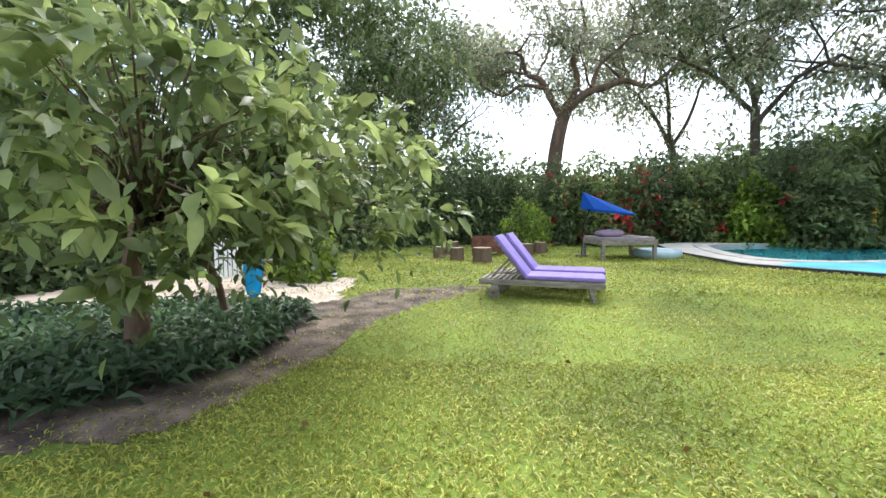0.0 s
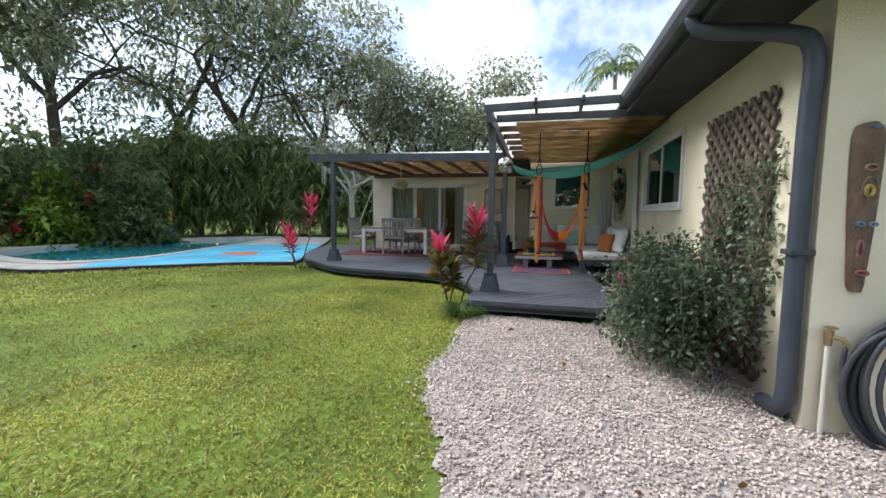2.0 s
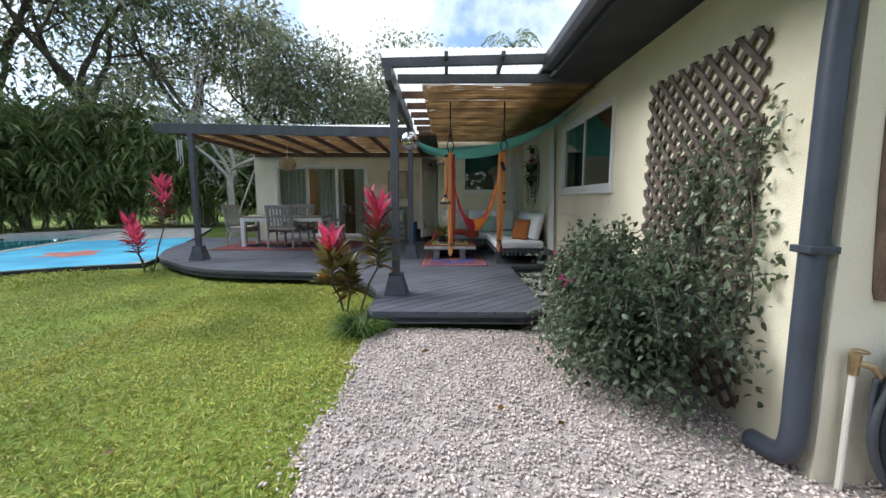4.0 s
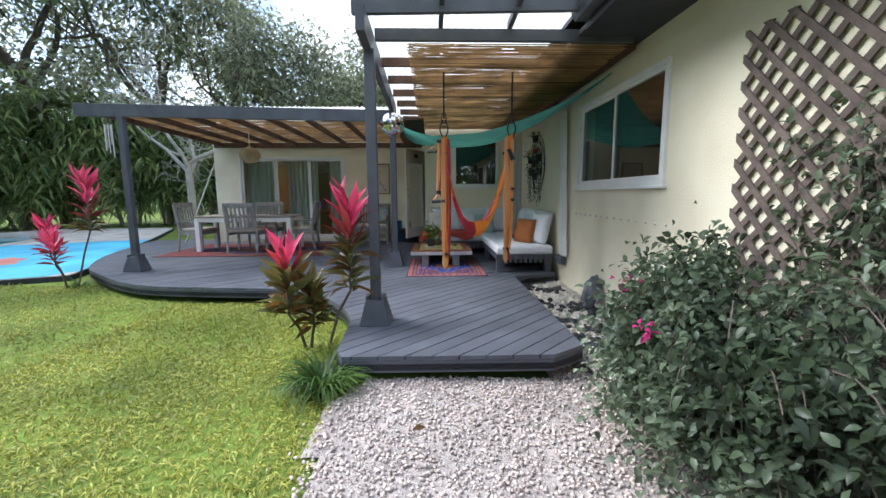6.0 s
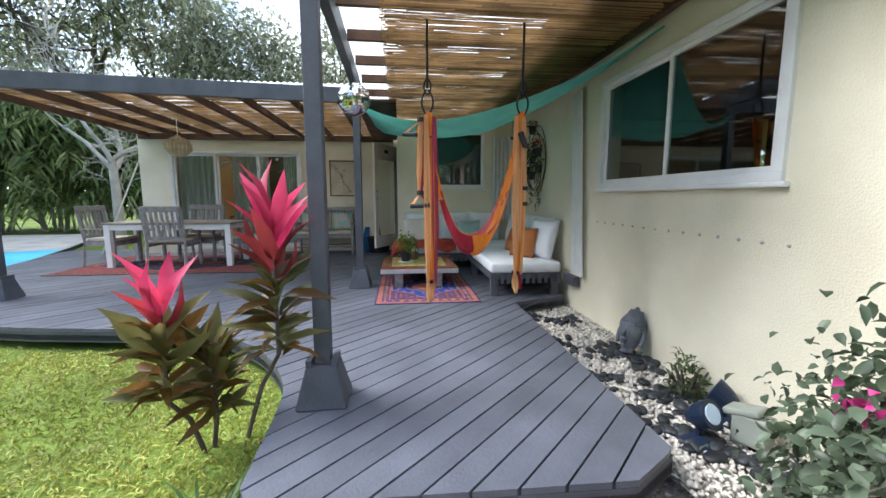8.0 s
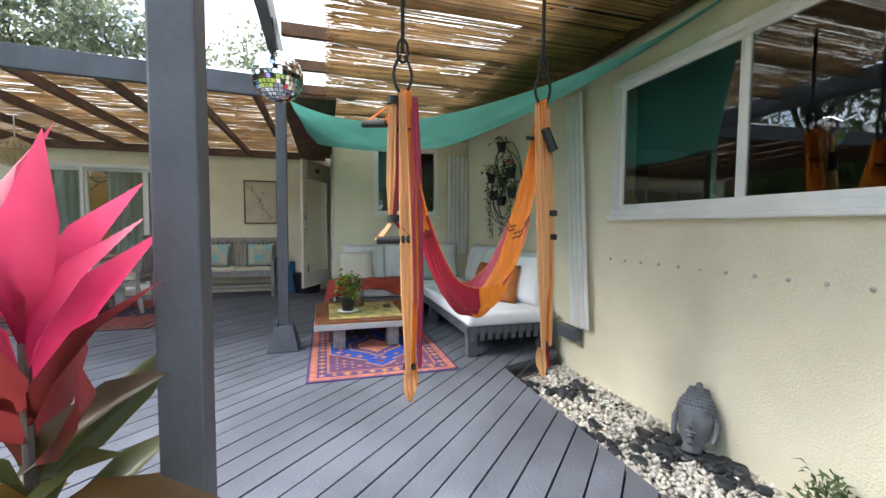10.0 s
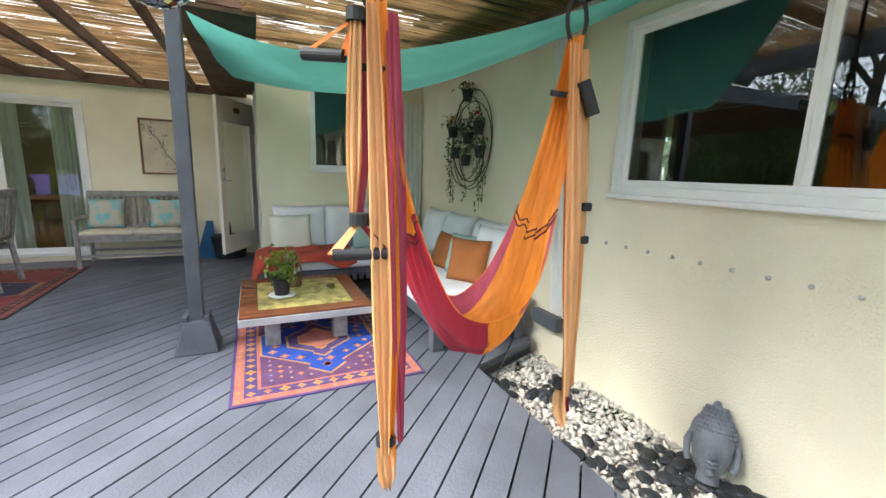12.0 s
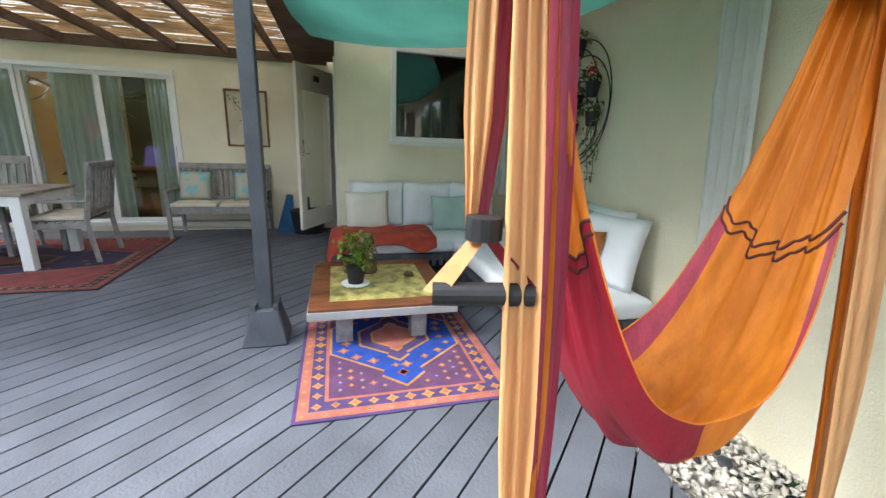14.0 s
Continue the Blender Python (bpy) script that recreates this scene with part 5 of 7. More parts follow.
# ---- lamps, cloths and wall pieces ----
def mirror_ball():
    b = thing("mirror_ball", "silver mirror ball hanging from the pergola beam", "mirror ball", (9.05, 0.38, 2.265))
    bm = bmesh.new()
    r = 0.15
    n = 18
    for i in range(n):
        t0, t1 = math.pi * (i + 0.06) / n, math.pi * (i + 0.94) / n
        k = max(4, int(36 * math.sin((t0 + t1) / 2)))
        for j in range(k):
            p0, p1 = 2 * math.pi * (j + 0.06) / k, 2 * math.pi * (j + 0.94) / k
            q = [bm.verts.new((r * math.sin(t) * math.cos(p), r * math.sin(t) * math.sin(p), r * math.cos(t))) for t, p in ((t0, p0), (t1, p0), (t1, p1), (t0, p1))]
            bm.faces.new(q)
    bmesh.ops.recalc_face_normals(bm, faces=bm.faces)
    part("mirror_tiles", bm, material("mirror tile", (0.85, 0.86, 0.88), 0.06, 0.05, 5, 40, 0, metal=1.0, per="island", shift=0.4), b, "small square mirror tiles")
    bm = bmesh.new()
    bmesh.ops.create_uvsphere(bm, u_segments=24, v_segments=16, radius=r - 0.003)
    part("core", bm, M["black"], b, smooth=True)
    part("hanger", tubed([(0, 0, r - 0.005), (0, 0.03, r + 0.20)], 0.006, 6), M["black"], b)


mirror_ball()


def basket_lamp():
    l = thing("pendant_lamp", "round pendant lamp woven of pale reed strips", "lamp", (12.50, 3.68, 2.21))
    straw = material("pale straw strip", (0.62, 0.50, 0.31), 0.8, 0.25, 8, 60, 0.2, through_light=0.2)
    r = 0.20
    for k in range(20):
        a = k * math.pi / 10
        bm = bmesh.new()
        rows = []
        for i in range(15):
            t = math.pi * (0.08 + 0.86 * i / 14)
            rows.append([bm.verts.new((r * math.sin(t) * math.cos(a + d), r * math.sin(t) * math.sin(a + d), r * 0.85 * math.cos(t))) for d in (-0.12, 0.12)])
        for p, q in zip(rows, rows[1:]):
            bm.faces.new((p[0], p[1], q[1], q[0]))
        part("strip", bm, straw, l)
    for z, rr in ((0.03, 0.205), (-0.04, 0.203), (0.10, 0.17)):
        part("hoop", tubed([(rr * math.cos(t * math.pi / 12), rr * math.sin(t * math.pi / 12), z) for t in range(25)], 0.008, 6), straw, l)
    part("cap", tubed([(0, 0, 0.15), (0, 0, 0.19)], [0.07, 0.03], 14), straw, l)
    part("cord", tubed([(0, 0, 0.19), (0, 0, 0.45)], 0.006, 6), M["white"], l)


basket_lamp()


def teal_sail():
    """A cloth slung under the reed ceiling: its front rim sags from the beam to the wall."""
    cloth = material("sea green cloth", (0.17, 0.55, 0.47), 0.8, 0.12, 3, 90, 0.15, through_light=0.6)
    a, b = Vector((10.2, 0.40, 2.46)), Vector((8.05, WALL + 0.03, 2.62))
    c, d = Vector((12.2, 0.0, 2.55)), Vector((11.3, WALL + 0.06, 2.55))
    bm = bmesh.new()
    n, m = 48, 22
    rows = []
    for i in range(n + 1):
        s = i / n
        f = a.lerp(b, s) + Vector((0.12, 0.05, 0)) * math.sin(s * math.pi) - Vector((0, 0, 0.36)) * (1 - (2 * s - 1) ** 2)
        k = c.lerp(d, s)
        pinch = max(0.0, (s - 0.62) / 0.38)
        k = k.lerp(b + Vector((0.25, 0, 0)), pinch ** 0.7)
        row = []
        for j in range(m + 1):
            t = j / m
            p = f.lerp(k, t)
            p.z -= 0.20 * math.sin(t * math.pi) * (1 - pinch) + 0.012 * math.sin(t * 26 + s * 8) * (0.3 + 0.7 * (1 - t))
            row.append(bm.verts.new(p))
        rows.append(row)
    for p, q in zip(rows, rows[1:]):
        for j in range(m):
            bm.faces.new((p[j], p[j + 1], q[j + 1], q[j]))
    tagged(part("shade_cloth", bm, cloth, None, smooth=True), "sea green cloth slung under the reed ceiling", "cloth")


teal_sail()
c = part("curtain", cloth_fall(0, 0.34, 0.95, 2.42, 0.03, 5, seed=11), M["sheer"], None, smooth=True)
c.matrix_basis = pose(SOFA - 0.06, -1.66, 0, 0, 0, -90)
tagged(c, "white sheer curtain beside the sofa window", "curtain", "white sheer curtains")
c = part("curtain", cloth_fall(0, 0.26, 0.52, 2.50, 0.03, 4, tilt=-0.18, seed=12), M["sheer"], None, smooth=True)
c.matrix_basis = pose(9.34, WALL + 0.06, 0)
tagged(c, "white sheer curtain hanging on the long wall", "curtain", "white sheer curtains")


def wire_planter():
    p = thing("wall_planter", "black wire hoop planter with trailing plants on the wall", "planter", (10.87, WALL, 1.88))
    for k, (rx, rz, dx, dz) in enumerate(((0.42, 0.50, 0, 0), (0.40, 0.40, -0.02, -0.02), (0.32, 0.42, 0.05, 0.02), (0.26, 0.30, -0.06, -0.12), (0.36, 0.28, 0.03, -0.20))):
        part("wire_hoop", tubed([(dx + rx * math.cos(t * math.pi / 20), 0.03 + 0.008 * k, dz + rz * math.sin(t * math.pi / 20)) for t in range(41)], 0.005, 5), M["black"], p)
    spots = ((-0.30, 0.10, "flower_yellow"), (0.26, 0.10, "flower_red"), (-0.22, -0.12, None), (0.30, -0.12, None), (0.02, -0.2, None), (0.05, 0.02, None), (0.0, 0.44, None))
    for x, z, flower in spots:
        pot = part("pot", tubed([(-x, 0.09, z - 0.06), (-x, 0.09, z + 0.05)], [0.042, 0.058], 12), M["black"], p, "small black pot")
        n = 26
        at = rng.normal(size=(n, 3)) * (0.05, 0.04, 0.03) + (-x, 0.10, z + 0.08)
        leaf_mesh("foliage", at, rng.normal(size=(n, 3)) + (0, 0.3, 0.5), 0.06, 0.5, M["leaf_dark"], pot)
        if flower:
            at = rng.normal(size=(30, 3)) * (0.045, 0.035, 0.02) + (-x, 0.11, z + 0.13)
            leaf_mesh("blossom", at, rng.normal(size=(30, 3)) + (0, 0.4, 0.6), 0.035, 0.9, M[flower], pot)
    for x, z, ln in ((-0.36, -0.05, 0.50), (-0.30, -0.05, 0.62), (0.34, -0.1, 0.5), (0.28, -0.1, 0.58), (-0.1, 0.4, 0.45), (0.08, 0.4, 0.5), (0.0, -0.2, 0.4), (0.38, -0.05, 0.4)):
        pts = [(-x + 0.03 * math.sin(t), 0.10 - 0.005 * t, z - ln * t / 6) for t in range(7)]
        v = part("vine", tubed(pts, 0.003, 4), M["leaf_dark"], p)
        n = int(ln * 70)
        t = rng.uniform(0, 1, n)
        at = np.stack([np.interp(t * 6, range(7), [q[0] for q in pts]), np.full(n, 0.10), z - ln * t], 1) + rng.normal(size=(n, 3)) * 0.012
        leaf_mesh("foliage", at, rng.normal(size=(n, 3)) - (0, 0, 0.4), 0.035, 0.6, M["leaf_dark"], v)


M["flower_yellow"] = foliage("yellow flower", (0.65, 0.42, 0.03), (0.75, 0.55, 0.06))
wire_planter()
for i in range(14):
    x = 8.995 - i * 0.157
    k = tagged(part("wall_plug", tubed([(0, -0.006, 0), (0, 0.006, 0), (0, 0.012, 0)], [0.011, 0.011, 0.005], 10), M["steel"], None), "small metal screw cap on the wall", "screw cap", "screw caps on the wall")
    k.location = (x, WALL, 1.121)


def picture():
    p = thing("framed_picture", "framed botanical print with dark sprigs on cream paper", "picture", (BACK, 1.18, 1.76))
    w, h = 0.268, 0.375
    for lo, hi in (((-w, -h), (w, -h + 0.025)), ((-w, h - 0.025), (w, h)), ((-w, -h + 0.025), (-w + 0.025, h - 0.025)), ((w - 0.025, -h + 0.025), (w, h - 0.025))):
        part("frame", boxed((-0.03, lo[0], lo[1]), (-0.002, hi[0], hi[1]), 0.004), M["brownwood"], p, "brown wooden frame")
    part("paper", boxed((-0.012, -w + 0.025, -h + 0.025), (-0.004, w - 0.025, h - 0.025)), material("aged paper", (0.62, 0.55, 0.42), 0.9, 0.1, 4, 60, 0.05), p)
    ink = material("dark ink", (0.08, 0.08, 0.08), 0.9, 0.2, 6, 50, 0)
    branch = [(-0.0145, 0.16 - 0.05 * t + 0.02 * math.sin(t * 2), 0.27 - 0.09 * t) for t in range(7)]
    part("printed_sprig", tubed(branch, 0.004, 4), ink, p)
    at = np.array([branch[rng.integers(0, 7)] for _ in range(60)]) + rng.normal(size=(60, 3)) * (0.0003, 0.05, 0.05)
    leaf_mesh("printed_foliage", at, rng.normal(size=(60, 3)) * (0.01, 1, 1), 0.04, 0.4, ink, p, 0.0, 0.0)


picture()


# ---- the rock garden ----
STRIP = [(6.75, -1.31), (9.40, -1.31), (9.62, -1.4), (9.62, WALL), (6.2, WALL), (6.2, -1.45)]
bm = bmesh.new()
flat(bm, STRIP, 0.03)
tagged(part("ground_rock_bed", bm, M["gravelbed"], None), "bed of pale grit along the house wall", "rock bed", kind="structure")


def buddha():
    """A stone head: one plain mesh."""
    bm = bmesh.new()
    prof = [(0.00, 0.075), (0.035, 0.066), (0.055, 0.072), (0.075, 0.088), (0.10, 0.104), (0.13, 0.116), (0.16, 0.123), (0.19, 0.127), (0.22, 0.128), (0.25, 0.127), (0.285, 0.118), (0.315, 0.10), (0.335, 0.078), (0.355, 0.070), (0.375, 0.055), (0.392, 0.028), (0.40, 0.020), (0.412, 0.018), (0.42, 0.006)]
    n = 36
    rings = []
    for z, r in prof:
        ring = []
        for k in range(n):
            a = 2 * math.pi * k / n
            f = math.cos(a)
            rr = r * (1.0 + 0.05 * abs(f))
            x, y = rr * f, rr * 0.86 * math.sin(a)
            if f > 0.8 and 0.12 < z < 0.23:
                x += 0.022 * (1 - abs(z - 0.165) / 0.08) * max(0, 1 - abs(math.sin(a)) / 0.25) if abs(z - 0.165) < 0.08 else 0
            if z > 0.235:
                j = 0.006 * (1 if (k + round(z * 60)) % 2 else -1)
                x, y = x * (1 + j / max(r, 0.02)), y * (1 + j / max(r, 0.02))
            ring.append(bm.verts.new((x, y, z)))
        rings.append(ring)
    for p, q in zip(rings, rings[1:]):
        for k in range(n):
            bm.faces.new((p[k], p[(k + 1) % n], q[(k + 1) % n], q[k]))
    bm.faces.new(rings[0][::-1]), bm.faces.new(rings[-1])
    for s in (-1, 1):
        tube(bm, [(0.0, s * 0.112, 0.235), (0.0, s * 0.13, 0.18), (0.008, s * 0.125, 0.11), (0.012, s * 0.112, 0.08)], [0.016, 0.022, 0.018, 0.022], 8)
        tube(bm, [(0.118, s * 0.022, 0.205), (0.108, s * 0.055, 0.212), (0.085, s * 0.082, 0.205)], [0.006, 0.012, 0.005], 8)
        tube(bm, [(0.112, s * 0.016, 0.222), (0.107, s * 0.05, 0.236), (0.085, s * 0.08, 0.222)], [0.006, 0.008, 0.004], 8)
    tube(bm, [(0.112, -0.040, 0.118), (0.133, 0, 0.112), (0.112, 0.040, 0.118)], [0.004, 0.013, 0.004], 8)
    tube(bm, [(0.116, -0.030, 0.098), (0.128, 0, 0.094), (0.116, 0.030, 0.098)], [0.004, 0.011, 0.004], 8)
    tube(bm, [(0.118, 0, 0.228), (0.140, 0, 0.185), (0.158, 0, 0.150), (0.135, 0, 0.138)], [0.006, 0.012, 0.021, 0.010], 8)
    tube(bm, [(0.105, 0, 0.05), (0.122, 0, 0.062), (0.110, 0, 0.08)], [0.012, 0.024, 0.012], 8)
    for ring in range(9):
        z = 0.214 + ring * 0.0205
        r = (0.132, 0.133, 0.131, 0.126, 0.116, 0.100, 0.082, 0.074, 0.062)[ring]
        m = (34, 34, 34, 33, 30, 26, 20, 17, 14)[ring]
        for k in range(m):
            a = 2 * math.pi * (k + ring % 2 * 0.5) / m
            if ring < 3 and math.cos(a) > (0.25, 0.50, 0.80)[ring]:
                continue
            q = bmesh.ops.create_icosphere(bm, subdivisions=1, radius=0.0125)
            bmesh.ops.translate(bm, vec=(r * 1.03 * math.cos(a), r * 0.88 * math.sin(a), z), verts=q["verts"])
    ob = part("statue_head", bm, material("grey cast stone", (0.17, 0.18, 0.20), 0.85, 0.25, 9, 70, 0.2), None, smooth=True)
    ob.matrix_basis = pose(8.07, -1.85, 0.11, 0, -22, 121) @ Matrix.Diagonal((0.84, 0.80, 0.92, 1))
    tagged(ob, "grey cast stone head statue on black river stones", "statue")


buddha()


def garden_spot(x, y, turn, lens=True):
    s = thing("garden_spotlight", "dark blue plastic solar garden spotlight", "spotlight", (x, y, 0.05), turn, "garden spotlights")
    blue = material("dark blue plastic", (0.012, 0.022, 0.05), 0.4, 0.2, 6, 60, 0.05)
    part("foot", tubed([(0, 0, 0), (0, 0, 0.03), (0, 0, 0.05)], [0.10, 0.095, 0.03], 18), blue, s)
    part("stem", tubed([(0, 0, 0.05), (0, 0, 0.12)], 0.018, 10), blue, s)
    h = part("head", tubed([(-0.06, 0, 0.13), (-0.01, 0, 0.15), (0.05, 0, 0.19), (0.06, 0, 0.195)], [0.035, 0.065, 0.075, 0.075], 18), blue, s)
    if lens:
        part("lens", tubed([(0.061, 0, 0.196), (0.066, 0, 0.199)], [0.055, 0.05], 18), material("frosted lens", (0.55, 0.68, 0.82), 0.25, 0.05, 5, 40, 0), h, "pale blue lens")
    return s


garden_spot(6.97, -1.62, 200)
garden_spot(7.13, -1.90, 40, False)


def junction_box():
    j = thing("outlet_box", "grey outdoor outlet box with white cable on a stake", "outlet box", (6.86, -1.84, 0.0), 25)
    grey = material("sage grey plastic", (0.30, 0.32, 0.27), 0.5, 0.1, 6, 60, 0.05)
    part("stake", boxed((-0.02, -0.01, 0), (0.02, 0.01, 0.16), 0.003), M["black"], j)
    b = part("body", boxed((-0.07, -0.06, 0.10), (0.09, 0.06, 0.26), 0.012), grey, j)
    part("lid", boxed((-0.10, -0.065, 0.25), (0.07, 0.065, 0.285), 0.012, Matrix.Rotation(radians(14), 4, "Y")), grey, b)
    part("cable", tubed(smooth_line([(-0.05, 0.0, 0.12), (-0.12, 0.08, 0.04), (-0.25, 0.02, 0.02), (-0.42, 0.18, 0.015)]), 0.009, 8), M["white"], j, "white power cable")
    part("rod", tubed([(0.05, 0.22, 0.02), (-0.30, 0.30, 0.03)], 0.010, 6), M["white"], j, "white plastic strip")


junction_box()


# ---- the end wall ----
def trellis():
    """Crossed laths with pointed ends."""
    t = thing("trellis", "weathered brown diagonal lattice trellis on the wall", "trellis", (0, WALL, 0))
    x0, x1, z0, z1 = 4.90, 6.22, 0.03, 2.33
    w, step = 0.036, 0.15
    lath = material("weathered brown lath", (0.13, 0.10, 0.085), 0.85, 0.35, 5, 60, 0.3)
    outline = [(x0, z0), (x1, z0), (x1, z1), (x0, z1)]
    q = math.sqrt(0.5)
    for s, y in ((1, 0.012), (-1, 0.026)):
        k0 = min(x * q + s * z * q for x, z in outline)
        k1 = max(x * q + s * z * q for x, z in outline)
        k = k0 + 0.07
        while k < k1 - 0.03:
            c = clip(clip(outline, q, s * q, k - w / 2), -q, -s * q, -(k + w / 2))
            if len(c) > 2:
                bm = prism(c, 0, 0.012)
                bmesh.ops.transform(bm, matrix=Matrix(((1, 0, 0, 0), (0, 0, 1, y), (0, 1, 0, 0), (0, 0, 0, 1))), verts=bm.verts)
                bmesh.ops.recalc_face_normals(bm, faces=bm.faces)
                part("lath", bm, lath, t)
            k += step * 0.72
    return t


trellis()


def downpipe():
    d = thing("downpipe", "dark slate metal downpipe with a curved shoe at the house corner", "downpipe", (0, 0, 0))
    x = CORNER + 0.05
    path = smooth_line([(x + 0.30, WALL + 0.68, 2.78), (x + 0.26, WALL + 0.60, 2.66), (x + 0.06, WALL + 0.20, 2.52), (x, WALL + 0.075, 2.38), (x, WALL + 0.075, 1.9), (x, WALL + 0.075, 0.6), (x, WALL + 0.075, 0.16), (x + 0.07, WALL + 0.08, 0.04), (x + 0.24, WALL + 0.09, 0.01)], 4)
    bm = tubed(path, 0.056, 12)
    part("pipe", bm, M["slate"], d, smooth=True)
    for z in (1.1,):
        part("bracket", boxed((x - 0.06, WALL, z), (x + 0.06, WALL + 0.14, z + 0.035), 0.004), M["slate"], d)


M["slate"] = material("slate blue metal paint", (0.055, 0.065, 0.085), 0.4, 0.15, 4, 60, 0.08)
downpipe()


def mask():
    m = thing("carved_mask", "long carved wooden face plaque with painted details", "wall mask", (CORNER, -2.235, 0.885))
    bm = bmesh.new()
    prof = [(0.0, 0.030), (0.04, 0.045), (0.25, 0.060), (0.5, 0.075), (0.8, 0.085), (0.95, 0.085), (1.01, 0.07), (1.03, 0.03)]
    rows = []
    for z, w in prof:
        rows.append([bm.verts.new((-0.012 - 0.045 * (1 - v * v), v * w, z)) for v in (-1, -0.7, -0.35, 0, 0.35, 0.7, 1)])
    for p, q in zip(rows, rows[1:]):
        for k in range(6):
            bm.faces.new((p[k], p[k + 1], q[k + 1], q[k]))
    back = [bm.verts.new((-0.001, v * w, z)) for z, w in prof for v in (-1,)] + [bm.verts.new((-0.001, v * w, z)) for z, w in prof[::-1] for v in (1,)]
    bm.faces.new(back)
    for i in range(len(prof) - 1):
        bm.faces.new((rows[i][0], rows[i + 1][0], back[i + 1], back[i]))
        j = 2 * len(prof) - 1 - i
        bm.faces.new((rows[i][6], back[j], back[j - 1], rows[i + 1][6]))
    bmesh.ops.recalc_face_normals(bm, faces=bm.faces)
    part("plaque", bm, material("carved brown wood", (0.16, 0.11, 0.08), 0.8, 0.4, 9, 90, 0.6, stretch=(1, 1, 0.4)), m, smooth=True)

    def daub(name, y, z, ry, rz, colour, label, r=0.006):
        pts = [(-0.056 - r * 0.3, y + ry * math.cos(t * math.pi / 8), z + rz * math.sin(t * math.pi / 8)) for t in range(17)]
        part(name, tubed(pts, r, 6), material("faded paint", tuple(0.55 * c + 0.06 for c in colour), 0.8, 0.4, 15, 90, 0.2), m, label)
    daub("eye", 0.03, 0.42, 0.018, 0.012, (0.15, 0.35, 0.55), "faded blue painted eye")
    daub("eye", -0.035, 0.42, 0.018, 0.012, (0.15, 0.35, 0.55), "faded blue painted eye")
    daub("mouth", 0.0, 0.12, 0.030, 0.014, (0.40, 0.08, 0.05), "faded red painted mouth", 0.008)
    daub("ornament", 0.0, 0.62, 0.042, 0.085, (0.30, 0.20, 0.10), "faded yellow painted figure", 0.004)
    daub("ornament", 0.005, 0.62, 0.02, 0.03, (0.60, 0.45, 0.04), "faded yellow painted figure", 0.012)
    daub("ornament", 0.0, 0.76, 0.03, 0.018, (0.42, 0.24, 0.06), "faded ochre painted figure")
    daub("ornament", 0.02, 0.27, 0.014, 0.05, (0.35, 0.12, 0.10), "faded red painted figure")
    daub("crown", 0.0, 1.0, 0.035, 0.006, (0.12, 0.22, 0.28), "faded turquoise painted tip", 0.006)


mask()


def tap_and_hose():
    base = lie(CORNER, -2.2)
    t = thing("garden_tap", "brass garden tap on a white standpipe", "tap", (CORNER - 0.05, -2.10, base))
    brass = material("worn brass", (0.42, 0.32, 0.18), 0.4, 0.3, 12, 80, 0.1, metal=0.9)
    part("standpipe", tubed([(0, 0, 0), (0, 0, 0.62)], 0.014, 10), M["ivory"], t, "cream painted pipe")
    part("body", tubed([(0, 0, 0.60), (0, 0, 0.70)], [0.020, 0.026], 10), brass, t)
    part("spout", tubed([(0, 0, 0.66), (-0.03, -0.06, 0.65), (-0.04, -0.085, 0.61)], 0.016, 10), brass, t)
    part("wheel", tubed([(-0.02 + 0.03 * math.cos(k * math.pi / 6), 0.03 * math.sin(k * math.pi / 6), 0.72) for k in range(13)], 0.006, 6), brass, t)
    h = thing("hose_reel", "coiled grey garden hose on a dark metal wall hanger", "hose", (CORNER, -2.56, base))
    rubber = material("grey hose rubber", (0.055, 0.06, 0.07), 0.55, 0.25, 6, 60, 0.1)
    rnd = random.Random(2)
    pts = []
    for k in range(11 * 28):
        a = 2 * math.pi * k / 28
        n = k // 28
        wob = 1 + 0.05 * math.sin(n * 2.3 + a)
        rx, rz = 0.30 * wob + 0.022 * (n % 3), 0.40 * wob + 0.02 * (n % 2)
        pts.append((-0.05 - 0.030 * (n % 5) - 0.01 * math.sin(a * 2 + n), 0.06 * math.sin(n) + rx * math.sin(a), 0.38 + rz * math.cos(a)))
    part("hose", tubed(pts, 0.0165, 8), rubber, h, smooth=True)
    part("hose_end", tubed(smooth_line([(-0.09, 0.39, 0.60), (-0.10, 0.40, 0.40), (-0.11, 0.33, 0.15), (-0.1, 0.2, 0.05)]), 0.0125, 8), rubber, h, smooth=True)
    for r in (0.20, 0.12):
        part("hanger_arc", tubed([(-0.03, r * math.cos(math.pi * k / 12), 0.62 + r * 0.8 * math.sin(math.pi * k / 12)) for k in range(13)], 0.011, 8), M["black"], h, "dark cast metal hanger")
    for a in (0.5, 1.57, 2.6):
        part("hanger_spoke", tubed([(-0.03, 0.12 * math.cos(a), 0.62 + 0.10 * math.sin(a)), (-0.03, 0.20 * math.cos(a), 0.62 + 0.16 * math.sin(a))], 0.009, 6), M["black"], h)
    part("shelf", boxed((-0.15, -0.12, 0.60), (-0.005, 0.12, 0.62), 0.005), M["black"], h)


tap_and_hose()


# ---- garden furniture ----
M["lilac"] = material("lilac cushion", (0.25, 0.19, 0.50), 0.9, 0.15, 5, 120, 0.2)


